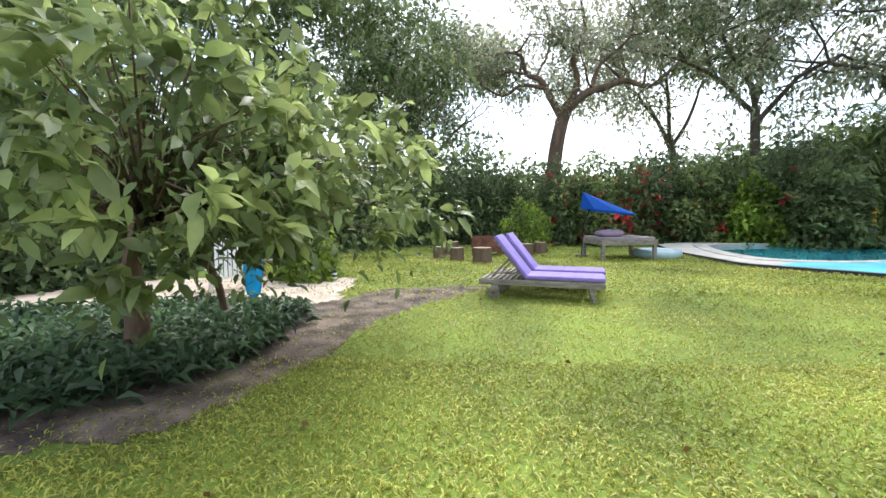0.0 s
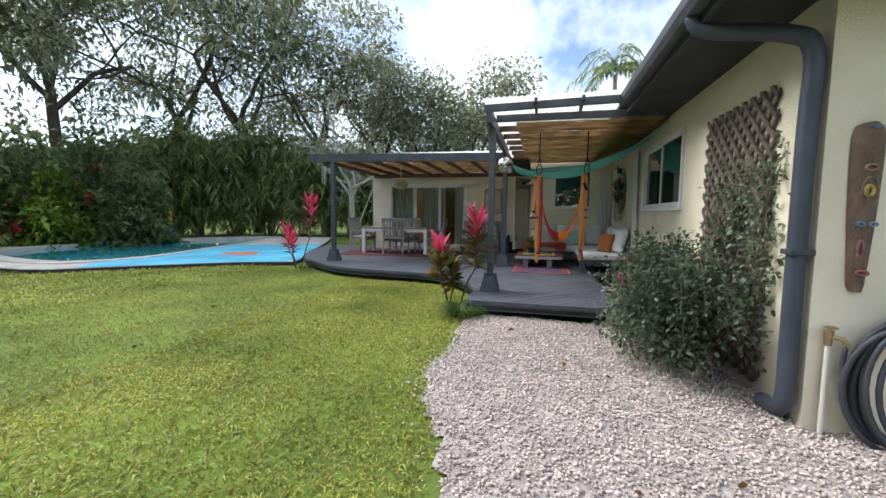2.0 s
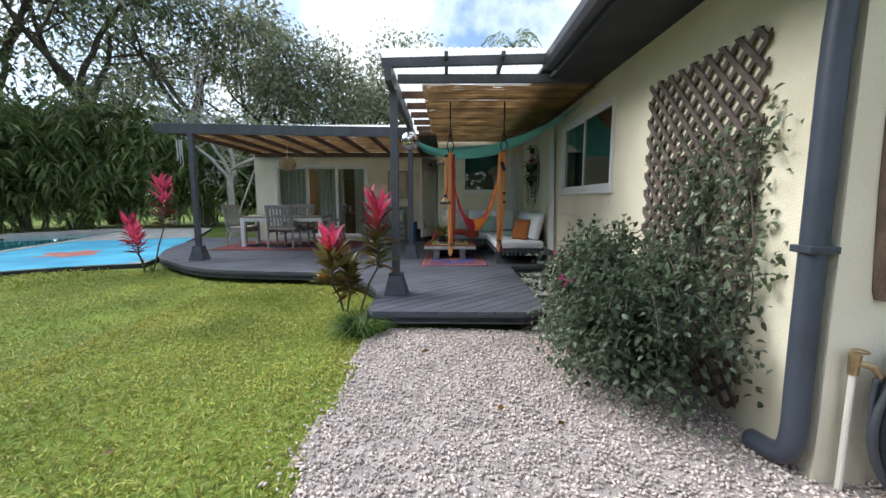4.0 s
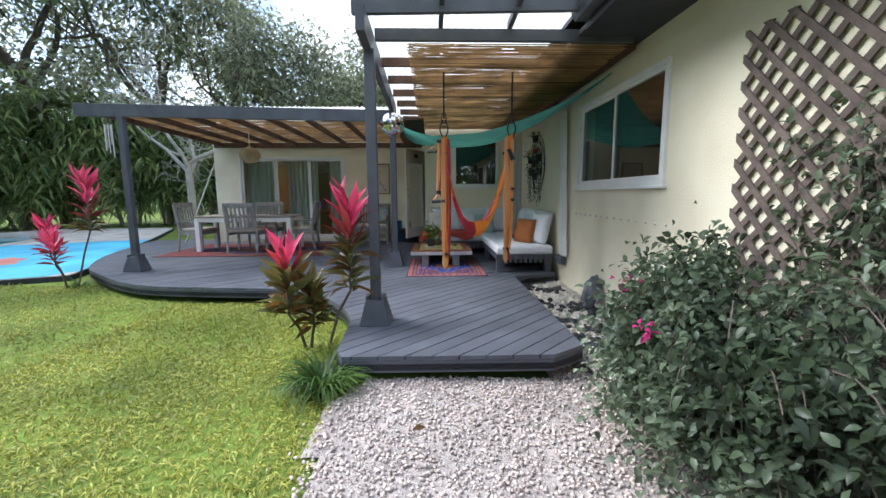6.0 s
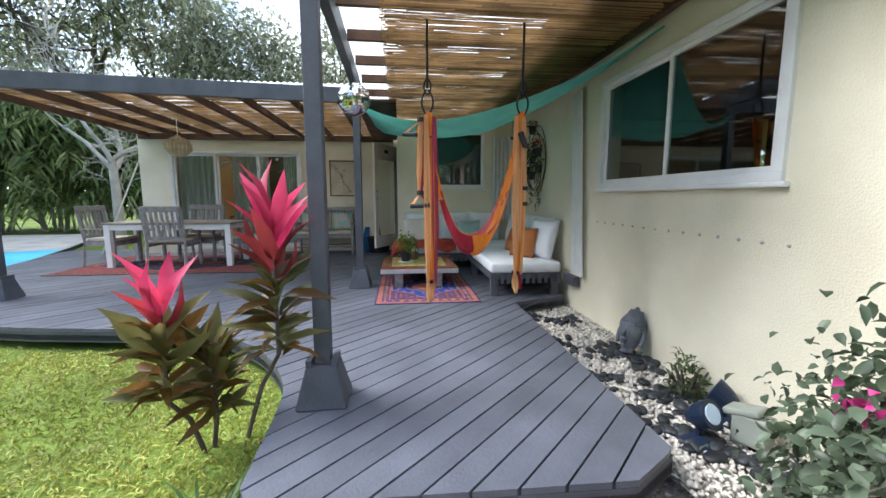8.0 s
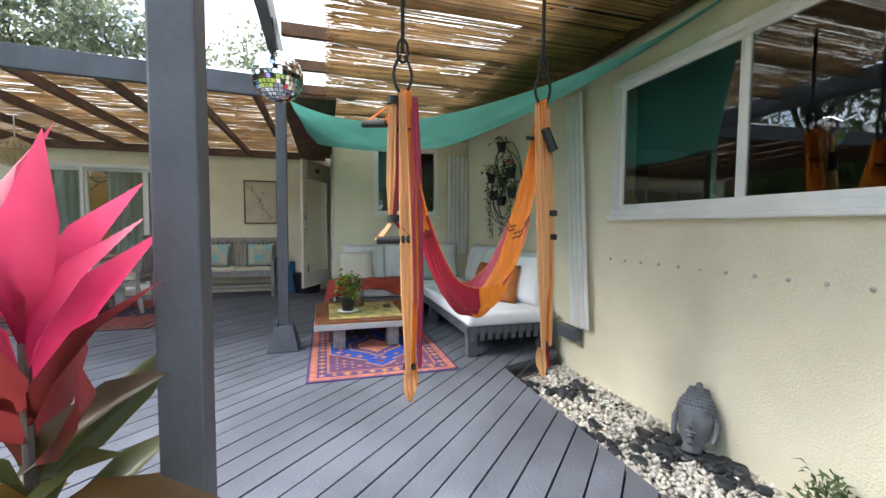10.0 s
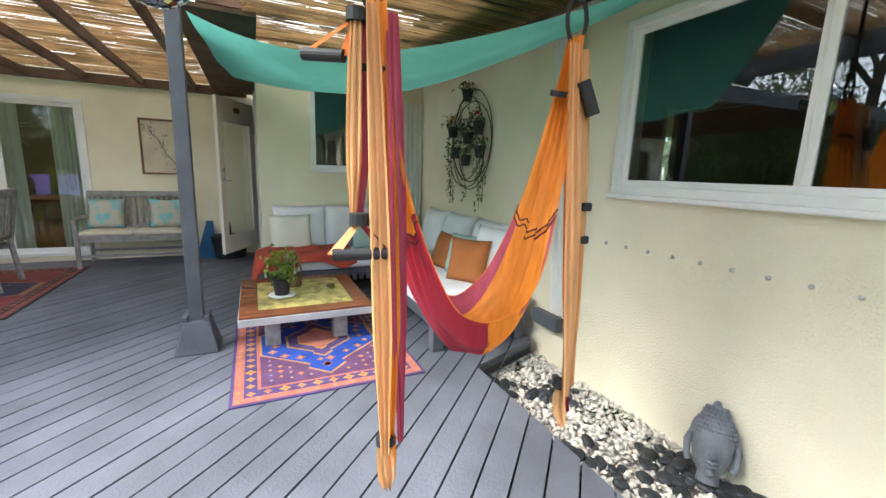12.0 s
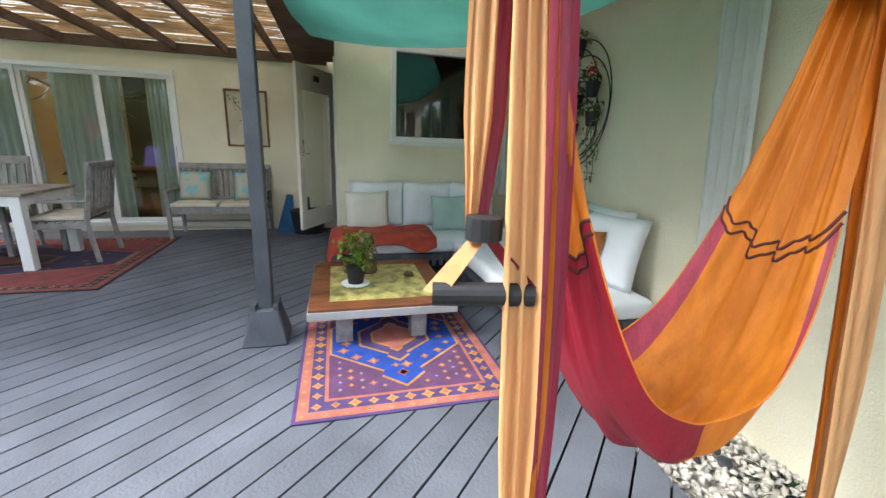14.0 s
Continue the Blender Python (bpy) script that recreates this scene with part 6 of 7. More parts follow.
def lounger(at, turn):
    """A wheeled wooden sun lounger with a raised back; its foot points along +x."""
    l = thing("sun_lounger", "weathered wooden sun lounger with a lilac cushion, back raised", "sun lounger", at, turn, "sun loungers on the lawn")
    for s in (-1, 1):
        part("side_rail", boxed((-0.95, s * 0.29 - 0.02, 0.22), (0.95, s * 0.29 + 0.02, 0.30), 0.006), M["wood"], l)
        part("leg", tubed([(0.72, s * 0.28, 0.24), (0.80, s * 0.28, 0.0)], 0.035, 4), M["wood"], l)
        w = part("wheel", tubed([(-0.70, s * 0.33 - 0.025, 0.10), (-0.70, s * 0.33 + 0.025, 0.10)], 0.10, 20), M["wood"], l)
        part("hub", tubed([(-0.70, s * 0.33 - 0.03, 0.10), (-0.70, s * 0.33 + 0.03, 0.10)], 0.03, 12), M["brownwood"], w)
        part("axle_block", boxed((-0.75, s * 0.29 - 0.02, 0.08), (-0.65, s * 0.29 + 0.02, 0.24), 0.005), M["wood"], l)
    for i in range(22):
        x = -0.93 + i * 0.086
        part("slat", boxed((x, -0.28, 0.295), (x + 0.055, 0.28, 0.313), 0.003), M["wood"], l)
    lean = Matrix.Translation((-0.25, 0, 0.32)) @ Matrix.Rotation(radians(52), 4, "Y")
    for i in range(8):
        part("back_slat", boxed((-0.78 + i * 0.095, -0.27, 0), (-0.72 + i * 0.095, 0.27, 0.018), 0.003, lean), M["wood"], l)
    part("prop", tubed([(-0.52, 0, 0.60), (-0.80, 0, 0.31)], 0.015, 6), M["wood"], l)
    part("seat_cushion", mattress((-0.24, -0.28, 0.315), (0.95, 0.28, 0.385), 0.03), M["lilac"], l, "lilac seat cushion", True)
    bm = mattress((-0.80, -0.28, 0.02), (0.04, 0.28, 0.09), 0.03)
    bmesh.ops.transform(bm, matrix=lean, verts=bm.verts)
    part("back_cushion", bm, M["lilac"], l, "lilac back cushion", True)
    return l


sun_bed = lounger((1.75, 6.13, 0), -16)
copy_thing(sun_bed, pose(2.0, 6.88, 0, 0, 0, -16))


def daybed():
    d = thing("daybed", "grey wooden garden daybed with a thin mattress and rumpled towels", "daybed", (5.1, 12.0, 0), 7)
    d.scale = (0.76, 0.85, 1.1)
    for sx in (-1, 1):
        for sy in (-1, 1):
            part("leg", boxed((sx * 1.0 - 0.06, sy * 0.75 - 0.06, 0), (sx * 1.0 + 0.06, sy * 0.75 + 0.06, 0.42), 0.008), M["wood"], d)
    for lo, hi in (((-1.08, -0.83), (1.08, -0.79)), ((-1.08, 0.79), (1.08, 0.83)), ((-1.08, -0.79), (-1.04, 0.79)), ((1.04, -0.79), (1.08, 0.79))):
        part("rail", boxed((*lo, 0.40), (*hi, 0.54), 0.006), M["wood"], d)
    part("platform", boxed((-1.04, -0.79, 0.44), (1.04, 0.79, 0.48)), M["wood"], d)
    part("pad", mattress((-1.02, -0.77, 0.482), (1.02, 0.77, 0.60), 0.04), material("taupe pad", (0.27, 0.23, 0.23), 0.95, 0.15, 4, 80, 0.2), d, "taupe cloth pad", True)
    for x, y, w, c in ((-0.55, -0.2, 0.7, (0.30, 0.22, 0.30)), (-0.2, 0.2, 0.6, (0.40, 0.25, 0.32))):
        p = part("pillow", pillow(bmesh.new(), w, 0.5, 0.22), material("mauve pillow", c, 0.95, 0.2, 5, 90, 0.3), None, smooth=True)
        p.matrix_basis = pose(5.1 + x * 0.7, 12.0 + y, 0.75, 0, 0, 10) @ pose(0, 0.2, 0, 90)
        tagged(p, "soft mauve pillow lying on the daybed", "pillow", "pillows on the daybed")
    u = thing("parasol", "bright blue canvas parasol, tilted, on a dark pole", "parasol", (4.12, 12.3, 0))
    u.scale = (0.8, 0.8, 0.8)
    blue = material("bright blue canvas", (0.02, 0.16, 0.62), 0.8, 0.12, 3, 60, 0.1, through_light=0.2)
    part("base", tubed([(0, 0, 0), (0, 0, 0.08)], [0.28, 0.22], 18), M["black"], u)
    part("pole", tubed([(0, 0, 0.08), (0.05, 0, 1.25), (0.35, -0.1, 2.1)], 0.022, 10), M["black"], u)
    bm = bmesh.new()
    top = bm.verts.new((0.0, 0, 2.5))
    rim = [bm.verts.new(Matrix.Rotation(radians(7), 4, "Y") @ Vector((0.75 + 1.05 * math.cos(k * math.pi / 4), 1.0 * math.sin(k * math.pi / 4), 1.85))) for k in range(8)]
    for k in range(8):
        bm.faces.new((top, rim[k], rim[(k + 1) % 8]))
    bmesh.ops.solidify(bm, geom=bm.faces[:], thickness=0.01)
    part("canopy", bm, blue, u, "bright blue canvas canopy")
    f = thing("float_ring", "clear inflatable pool ring beside the daybed", "pool float", (6.35, 12.2, 0))
    bm = tubed([(0.55 * math.cos(k * math.pi / 14), 0.55 * math.sin(k * math.pi / 14), 0.13) for k in range(29)], 0.13, 12)
    part("ring", bm, material("pale blue vinyl", (0.55, 0.70, 0.75), 0.25, 0.1, 4, 40, 0, through_light=0.3), f, smooth=True)


daybed()


def stump(x, y, r, h, seed):
    rnd = random.Random(seed)
    s = thing("log_seat", "cut tree stump used as a garden seat", "stump", (x, y, lie(x, y)), 0, "log seats round the fire pit")
    bm = bmesh.new()
    n = 18
    k = [1 + rnd.uniform(-0.09, 0.09) for _ in range(n)]
    rings = [[bm.verts.new((r * f * k[i] * math.cos(2 * math.pi * i / n), r * f * k[i] * math.sin(2 * math.pi * i / n), z)) for i in range(n)] for z, f in ((0, 1.08), (h * 0.4, 1.0), (h, 0.98))]
    for p, q in zip(rings, rings[1:]):
        for i in range(n):
            bm.faces.new((p[i], p[(i + 1) % n], q[(i + 1) % n], q[i]))
    part("bark", bm, M["barkbrown"], s)
    bm = bmesh.new()
    bm.faces.new([bm.verts.new((r * 0.98 * k[i] * math.cos(2 * math.pi * i / n), r * 0.98 * k[i] * math.sin(2 * math.pi * i / n), h)) for i in range(n)])
    part("cut_face", bm, material("sawn wood", (0.38, 0.30, 0.20), 0.9, 0.25, 12, 60, 0.3), s, "pale sawn face")


for k, (x, y, r, h) in enumerate(((1.0, 10.9, 0.25, 0.42), (0.29, 11.4, 0.20, 0.38), (-0.28, 12.0, 0.17, 0.36), (2.51, 12.9, 0.22, 0.38), (3.09, 13.6, 0.21, 0.38), (0.08, 13.1, 0.22, 0.44), (1.84, 13.5, 0.18, 0.36))):
    stump(x, y, r, h, k)


def fire_pit():
    f = thing("fire_pit", "rusty brown square metal fire pit", "fire pit", (1.21, 13.0, 0))
    rustm = material("rusty steel", (0.17, 0.07, 0.045), 0.8, 0.4, 5, 50, 0.3)
    for a in range(4):
        m = Matrix.Rotation(a * math.pi / 2, 4, "Z")
        part("side_panel", boxed((-0.45, -0.45, 0.15), (0.45, -0.42, 0.62), 0.005, m), rustm, f)
        part("leg", boxed((-0.46, -0.46, 0), (-0.40, -0.40, 0.6), 0.004, m), rustm, f)
    part("grate", boxed((-0.42, -0.42, 0.30), (0.42, 0.42, 0.33)), M["black"], f)


fire_pit()


def seating_corner():
    """The sandy corner under the trees: chairs, a paddle board, a table."""
    white = material("chalky white plastic", (0.70, 0.68, 0.64), 0.6, 0.1, 4, 50, 0.1)
    a = thing("deck_chair", "white slatted garden recliner on the sand", "chair", (-3.66, 6.5, 0), 210)
    a.scale = (0.8, 0.8, 0.8)
    for i in range(6):
        part("back_slat", boxed((-0.27 + i * 0.092, 0, 0), (-0.20 + i * 0.092, 0.02, 0.95), 0.004, Matrix.Translation((0, -0.3, 0.28)) @ Matrix.Rotation(radians(24), 4, "X")), white, a)
    for i in range(5):
        part("seat_slat", boxed((-0.28, -0.28 + i * 0.11, 0.30), (0.28, -0.19 + i * 0.11, 0.32), 0.004, Matrix.Rotation(radians(8), 4, "X")), white, a)
    for s in (-1, 1):
        part("armrest", boxed((s * 0.34 - 0.06, -0.42, 0.54), (s * 0.34 + 0.06, 0.35, 0.56), 0.006), white, a)
        part("front_leg", boxed((s * 0.32 - 0.03, 0.24, 0), (s * 0.32 + 0.03, 0.30, 0.54), 0.004), white, a)
        part("back_leg", tubed([(s * 0.32, 0.2, 0.33), (s * 0.32, -0.5, 0.0)], 0.035, 4), white, a)
    b = thing("paddle_board", "upright blue paddle board between the trees", "board", (-2.76, 5.7, 0), 20)
    b.scale = (0.68, 0.68, 0.68)
    bm = bmesh.new()
    prof = [(0.0, 0.05), (0.15, 0.15), (0.5, 0.21), (0.9, 0.20), (1.15, 0.12), (1.25, 0.02)]
    rows = [[bm.verts.new((v * w, 0.02 * (1 - v * v), 0.05 + z)) for v in (-1, -0.5, 0, 0.5, 1)] for z, w in prof]
    for p, q in zip(rows, rows[1:]):
        for k in range(4):
            bm.faces.new((p[k], p[k + 1], q[k + 1], q[k]))
    bmesh.ops.solidify(bm, geom=bm.faces[:], thickness=0.04)
    part("hull", bm, material("sky blue board", (0.03, 0.40, 0.68), 0.4, 0.1, 3, 40, 0.05), b, smooth=True)
    part("stake", tubed([(0, 0.06, 0.0), (0, 0.05, 0.9)], 0.02, 8), M["bark"], b)
    c = thing("garden_bench", "grey wooden garden bench at the sand's far side", "bench", (-3.55, 8.5, 0), 200)
    c.scale = (0.75, 0.75, 0.75)
    for s in (-1, 1):
        part("leg", boxed((s * 0.6 - 0.03, -0.2, 0), (s * 0.6 + 0.03, 0.2, 0.45), 0.005), M["wood"], c)
        part("back_post", boxed((s * 0.6 - 0.03, -0.24, 0), (s * 0.6 + 0.03, -0.2, 0.9), 0.005), M["wood"], c)
    part("seat", boxed((-0.66, -0.2, 0.45), (0.66, 0.22, 0.49), 0.006), M["wood"], c)
    for i in range(3):
        part("back_slat", boxed((-0.64, -0.215, 0.56 + i * 0.12), (0.64, -0.195, 0.64 + i * 0.12), 0.004), M["wood"], c)
    p = thing("bollard_lamp", "small black and white bollard lamp on the sand", "lamp", (-2.14, 7.7, 0))
    p.scale = (0.7, 0.7, 0.7)
    for i in range(5):
        part("band", tubed([(0, 0, 0.06 * i), (0, 0, 0.06 * i + 0.06)], 0.07, 14), M["white"] if i % 2 else M["black"], p)
    part("cap", tubed([(0, 0, 0.30), (0, 0, 0.34)], [0.09, 0.03], 14), M["black"], p)


seating_corner()


def chimes():
    w = thing("wind_chimes", "slender metal wind chimes under the pergola corner", "wind chimes", (10.35, 4.9, 2.60))
    part("disc", tubed([(0, 0, -0.10), (0, 0, -0.085)], 0.06, 14), M["wood"], w)
    part("cord", tubed([(0, 0, -0.085), (0, 0, 0.06)], 0.003, 5), M["black"], w)
    for k in range(5):
        a = k * 2 * math.pi / 5
        part("tube", tubed([(0.045 * math.cos(a), 0.045 * math.sin(a), -0.12), (0.045 * math.cos(a), 0.045 * math.sin(a), -0.42 - 0.05 * k)], 0.010, 8), M["steel"], w)
    p = thing("pool_pole", "pale aluminium pool pole leaning on the house corner", "pole", (14.3, 5.5, 0))
    part("pole", tubed([(-0.5, 0.55, 0.0), (0.0, -0.20, 2.3)], 0.016, 8), M["steel"], p)


chimes()


# ---- plants ----
def fronds(base, count, length, rise, spread, leaflets=22, leaf=0.34, seed=0):
    """Leaflets of feathered palm leaves that arch out from a crown."""
    r = np.random.default_rng(seed)
    at, way, ribs = [], [], []
    for k in range(count):
        a = r.uniform(0, 2 * np.pi)
        out = np.array((np.cos(a), np.sin(a), 0))
        ln = length * r.uniform(0.75, 1.15)
        up = r.uniform(*rise)
        t = np.linspace(0, 1, leaflets)
        pts = np.array(base)[None] + out[None] * (ln * spread * t ** 1.25)[:, None] + np.array((0, 0, 1))[None] * (ln * (up * t - (up * 0.35 + 0.55) * t ** 2.6))[:, None]
        ribs.append(pts)
        d = np.gradient(pts, axis=0)
        d /= np.linalg.norm(d, axis=1, keepdims=True)
        side = np.cross(d, (0, 0, 1))
        side /= np.maximum(np.linalg.norm(side, axis=1, keepdims=True), 1e-6)
        for s in (-1, 1):
            at.append(pts[3:])
            way.append(side[3:] * s + d[3:] * 0.75 + np.array((0, 0, -0.25)) + r.normal(size=(leaflets - 3, 3)) * 0.12)
    return np.concatenate(at), np.concatenate(way), ribs


def palm(x, y, stems, high, length, seed, mat="leaf_palm", label="dense clump of feathery areca palm by the fence"):
    r = np.random.default_rng(seed)
    p = thing("palm", label, "palm", (x, y, lie(x, y)), 0, "palms round the pool")
    for k in range(stems):
        a, d = r.uniform(0, 6.28), r.uniform(0.1, 0.9)
        h = high * r.uniform(0.12, 1.0)
        top = (d * 1.3 * np.cos(a), d * 1.3 * np.sin(a), h)
        part("trunk", tubed([(d * 0.5 * np.cos(a), d * 0.5 * np.sin(a), -0.1), (d * 0.8 * np.cos(a), d * 0.8 * np.sin(a), h * 0.5), top], [0.06, 0.05, 0.045], 6), M["palebark"], p)
        at, way, ribs = fronds(top, 13, length, (0.5, 1.15), 0.85, 20, seed=seed * 31 + k)
        leaf_mesh("crown", at, way, r.uniform(0.40, 0.75, len(at)), 0.16, M[mat], p, 0.2, 0.35)
    return p


def royal_palm(x, y, high, seed):
    r = np.random.default_rng(seed)
    p = thing("royal_palm", "tall royal palm with a smooth pale trunk beyond the roof", "palm", (x, y, 0), 0, "palms beyond the house")
    part("trunk", tubed([(0, 0, 0), (0.1, 0, high * 0.5), (0.2, 0.1, high)], [0.30, 0.24, 0.16], 10), M["palebark"], p)
    at, way, ribs = fronds((0.2, 0.1, high), 22, 4.2, (0.35, 1.1), 0.85, 30, seed=seed)
    leaf_mesh("crown", at, way, r.uniform(0.6, 0.95, len(at)), 0.10, M["leaf_palm"], p, 0.2, 0.4)


def clumps(centres, per, spread, size, wide, mat, parent, name="crown", lift=0.3, seed=1):
    r = np.random.default_rng(seed)
    c = np.repeat(np.array(centres), per, axis=0)
    off = r.normal(size=c.shape)
    off = unit(off) * (r.uniform(0, 1, (len(c), 1)) ** 0.45) * spread
    off[:, 2] *= 0.75
    way = unit(off) + r.normal(size=c.shape) * 0.7 + (0, 0, lift - 0.3)
    return leaf_mesh(name, c + off, way, r.uniform(size * 0.7, size * 1.3, len(c)), wide, M[mat], parent)


def branch(bm, p, d, length, radius, depth, r, tips, bend=0.35, seg=7, minr=0.012):
    """A limb that winds, thins and forks."""
    pts, rad = [Vector(p)], [radius]
    d = Vector(d).normalized()
    n = 5
    for i in range(n):
        d = (d + Vector(r.normal(size=3)) * bend * 0.35 + Vector((0, 0, 0.05))).normalized()
        pts.append(pts[-1] + d * length / n)
        rad.append(radius * (1 - 0.42 * (i + 1) / n))
    tube(bm, pts, rad, seg if radius > 0.05 else 5, False)
    if depth == 0:
        tips.append(tuple(pts[-1]))
        tips.append(tuple(pts[-3]))
        return
    for k in range(int(r.integers(2, 4))):
        q = (d + Vector(r.normal(size=3)) * (0.55 + bend)).normalized()
        branch(bm, pts[-1 - (k == 2) * 2], q, length * r.uniform(0.62, 0.85), max(minr, rad[-1] * 0.72), depth - 1, r, tips, bend, seg, minr)


def tree(name, label, x, y, high, radius, crown, depth, per, size, mat, seed, bend=0.35, bark="bark", lean=(0, 0), wide=0.5, spread=1.2, group=""):
    r = np.random.default_rng(seed)
    t = thing(name, label, "tree", (x, y, lie(x, y)), 0, group)
    bm = bmesh.new()
    tips = []
    tube(bm, [(0, 0, -0.2), (lean[0] * 0.3, lean[1] * 0.3, high * 0.22), (lean[0], lean[1], high * 0.42)], [radius * 1.35, radius * 1.05, radius * 0.9], 10, False)
    for k in range(4):
        a = 2 * math.pi * k / 4 + r.uniform(-0.5, 0.5)
        branch(bm, (lean[0], lean[1], high * (0.36 + 0.02 * k)), (math.cos(a) * crown, math.sin(a) * crown, 0.9), high * 0.27, radius * 0.62, depth, r, tips, bend)
    part("trunk", bm, M[bark], t, smooth=True)
    if per:
        clumps(tips, per, spread, size, wide, mat, t, seed=seed + 5)
    return t


def shrub(name, label, x, y, rx, ry, h, n, size, mat, seed, wide=0.5, z0=0.0, flowers=0, fmat="flower_red", group=""):
    """A bush: stems, and leaves thick towards an uneven outline."""
    r = np.random.default_rng(seed)
    s = thing(name, label, "shrub", (x, y, lie(x, y)), 0, group)
    bm = bmesh.new()
    heads = []
    for k in range(14):
        a, q = r.uniform(0, 6.28), r.uniform(0.3, 0.85)
        tip = (rx * q * math.cos(a), ry * q * math.sin(a), h * r.uniform(0.45, 0.95))
        heads.append(tip)
        tube(bm, [(0.08 * math.cos(a), 0.08 * math.sin(a), -0.05), (tip[0] * 0.5, tip[1] * 0.5, tip[2] * 0.6), tip], [0.02, 0.014, 0.006], 5, False)
    tagged(part("stem_mass", bm, M["bark"], s), kind="stuff")
    d = unit(r.normal(size=(n, 3)))
    d[:, 2] = np.abs(d[:, 2]) * 1.0 - 0.12
    lump = 1 + 0.22 * np.sin(d[:, 0] * 5 + seed) * np.cos(d[:, 1] * 6 + seed * 2) + 0.15 * np.sin(d[:, 2] * 9 + d[:, 0] * 4)
    q = (r.uniform(0.25, 1, (n, 1)) ** 0.5) * lump[:, None]
    at = d * q * (rx, ry, h) + (0, 0, z0)
    at[:, 2] = np.maximum(at[:, 2], 0.03)
    leaf_mesh("foliage", at, d + r.normal(size=(n, 3)) * 0.7, r.uniform(size * 0.6, size * 1.3, n), wide, M[mat], s)
    if flowers:
        k = r.integers(0, n, flowers)
        c = np.repeat(at[k] * 1.04, 9, axis=0) + r.normal(size=(flowers * 9, 3)) * size * 0.35
        tagged(leaf_mesh("blossom", c, r.normal(size=(flowers * 9, 3)), size * 0.8, 0.8, M[fmat], s), kind="stuff")
    return s


# the broad-leaved tree at the lawn's edge
def near_tree():
    r = np.random.default_rng(12)
    x, y = -2.47, 3.09
    z = lie(x, y)
    t = thing("fruit_tree", "broad-leaved fruit tree with drooping branches over the lawn", "tree", (x, y, z))
    t.scale = (0.68, 0.68, 0.68)
    bm = bmesh.new()
    tube(bm, smooth_line([(0, 0, -0.1), (0.05, 0.02, 0.7), (-0.03, 0.05, 1.4), (0.1, 0.1, 2.2), (0.2, 0.2, 3.2)], 4), [0.16 - 0.004 * k for k in range(17)], 10, False)
    tube(bm, smooth_line([(0.45, 1.35, -0.1), (0.38, 1.3, 0.8), (0.2, 0.9, 1.7), (0.1, 0.4, 2.4)], 4), [0.06] * 13, 8, False)
    tips = []
    mid = np.array((1.3, 0.0, 2.0))
    for k in range(300):
        d = unit(r.normal(size=(1, 3)))[0]
        c, rad = ((np.array((1.5, -1.1, 2.55)), np.array((2.0, 1.7, 1.75))), (np.array((2.3, 1.1, 2.3)), np.array((2.0, 1.8, 1.75))), (np.array((-0.2, 0.0, 2.9)), np.array((2.2, 2.0, 1.9))))[k % 3]
        p = c + d * rad * r.uniform(0.55, 1.0)
        if p[2] < 1.6 + 0.12 * r.normal():
            continue
        tips.append(p)
    for p in tips[::2]:
        a = np.array((0.15, 0.15, 1.5 + 0.4 * r.random()))
        m = a * 0.45 + p * 0.55 + np.array((0, 0, 0.35))
        tube(bm, [a, m, p], [0.028, 0.014, 0.005], 5, False)
    part("trunk", bm, M["barkbrown"], t, smooth=True)
    tips = np.array(tips)
    per = 11
    c = np.repeat(tips, per, axis=0) + r.normal(size=(len(tips) * per, 3)) * 0.07
    way = unit(r.normal(size=c.shape)) + unit(c - mid) * 0.5 + (0, 0, -0.35)
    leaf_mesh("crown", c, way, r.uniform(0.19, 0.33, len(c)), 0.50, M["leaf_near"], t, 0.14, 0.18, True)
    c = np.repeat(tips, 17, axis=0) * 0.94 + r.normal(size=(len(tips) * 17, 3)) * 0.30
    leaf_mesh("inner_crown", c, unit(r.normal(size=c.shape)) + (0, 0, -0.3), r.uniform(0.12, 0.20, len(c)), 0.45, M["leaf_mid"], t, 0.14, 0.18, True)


near_tree()

BED = [(-2.9, 1.68), (-1.85, 2.19), (-1.39, 3.02), (-1.39, 4.16), (-1.52, 4.84), (-2.52, 5.04), (-4.37, 4.6), (-6.6, 3.6), (-6.0, 1.4)]


def fern_bed():
    p = scatter(BED, 1900)
    n = 8
    c = np.repeat(p, n, axis=0)
    at = np.concatenate([c, np.array([[lie(*q)] for q in c])], 1) + rng.normal(size=(len(c), 3)) * (0.05, 0.05, 0)
    hi = rng.uniform(0.03, 0.22, len(c))
    at[:, 2] += hi
    way = rng.normal(size=(len(c), 3)) * (1, 1, 0.4) + (0, 0, 0.75)
    tagged(leaf_mesh("fern_bed", at, way, rng.uniform(0.11, 0.24, len(c)), 0.26, M["leaf_fern"], None, 0.15, 0.35), "low bed of dark green ferns under the tree", "ferns", kind="stuff")


fern_bed()


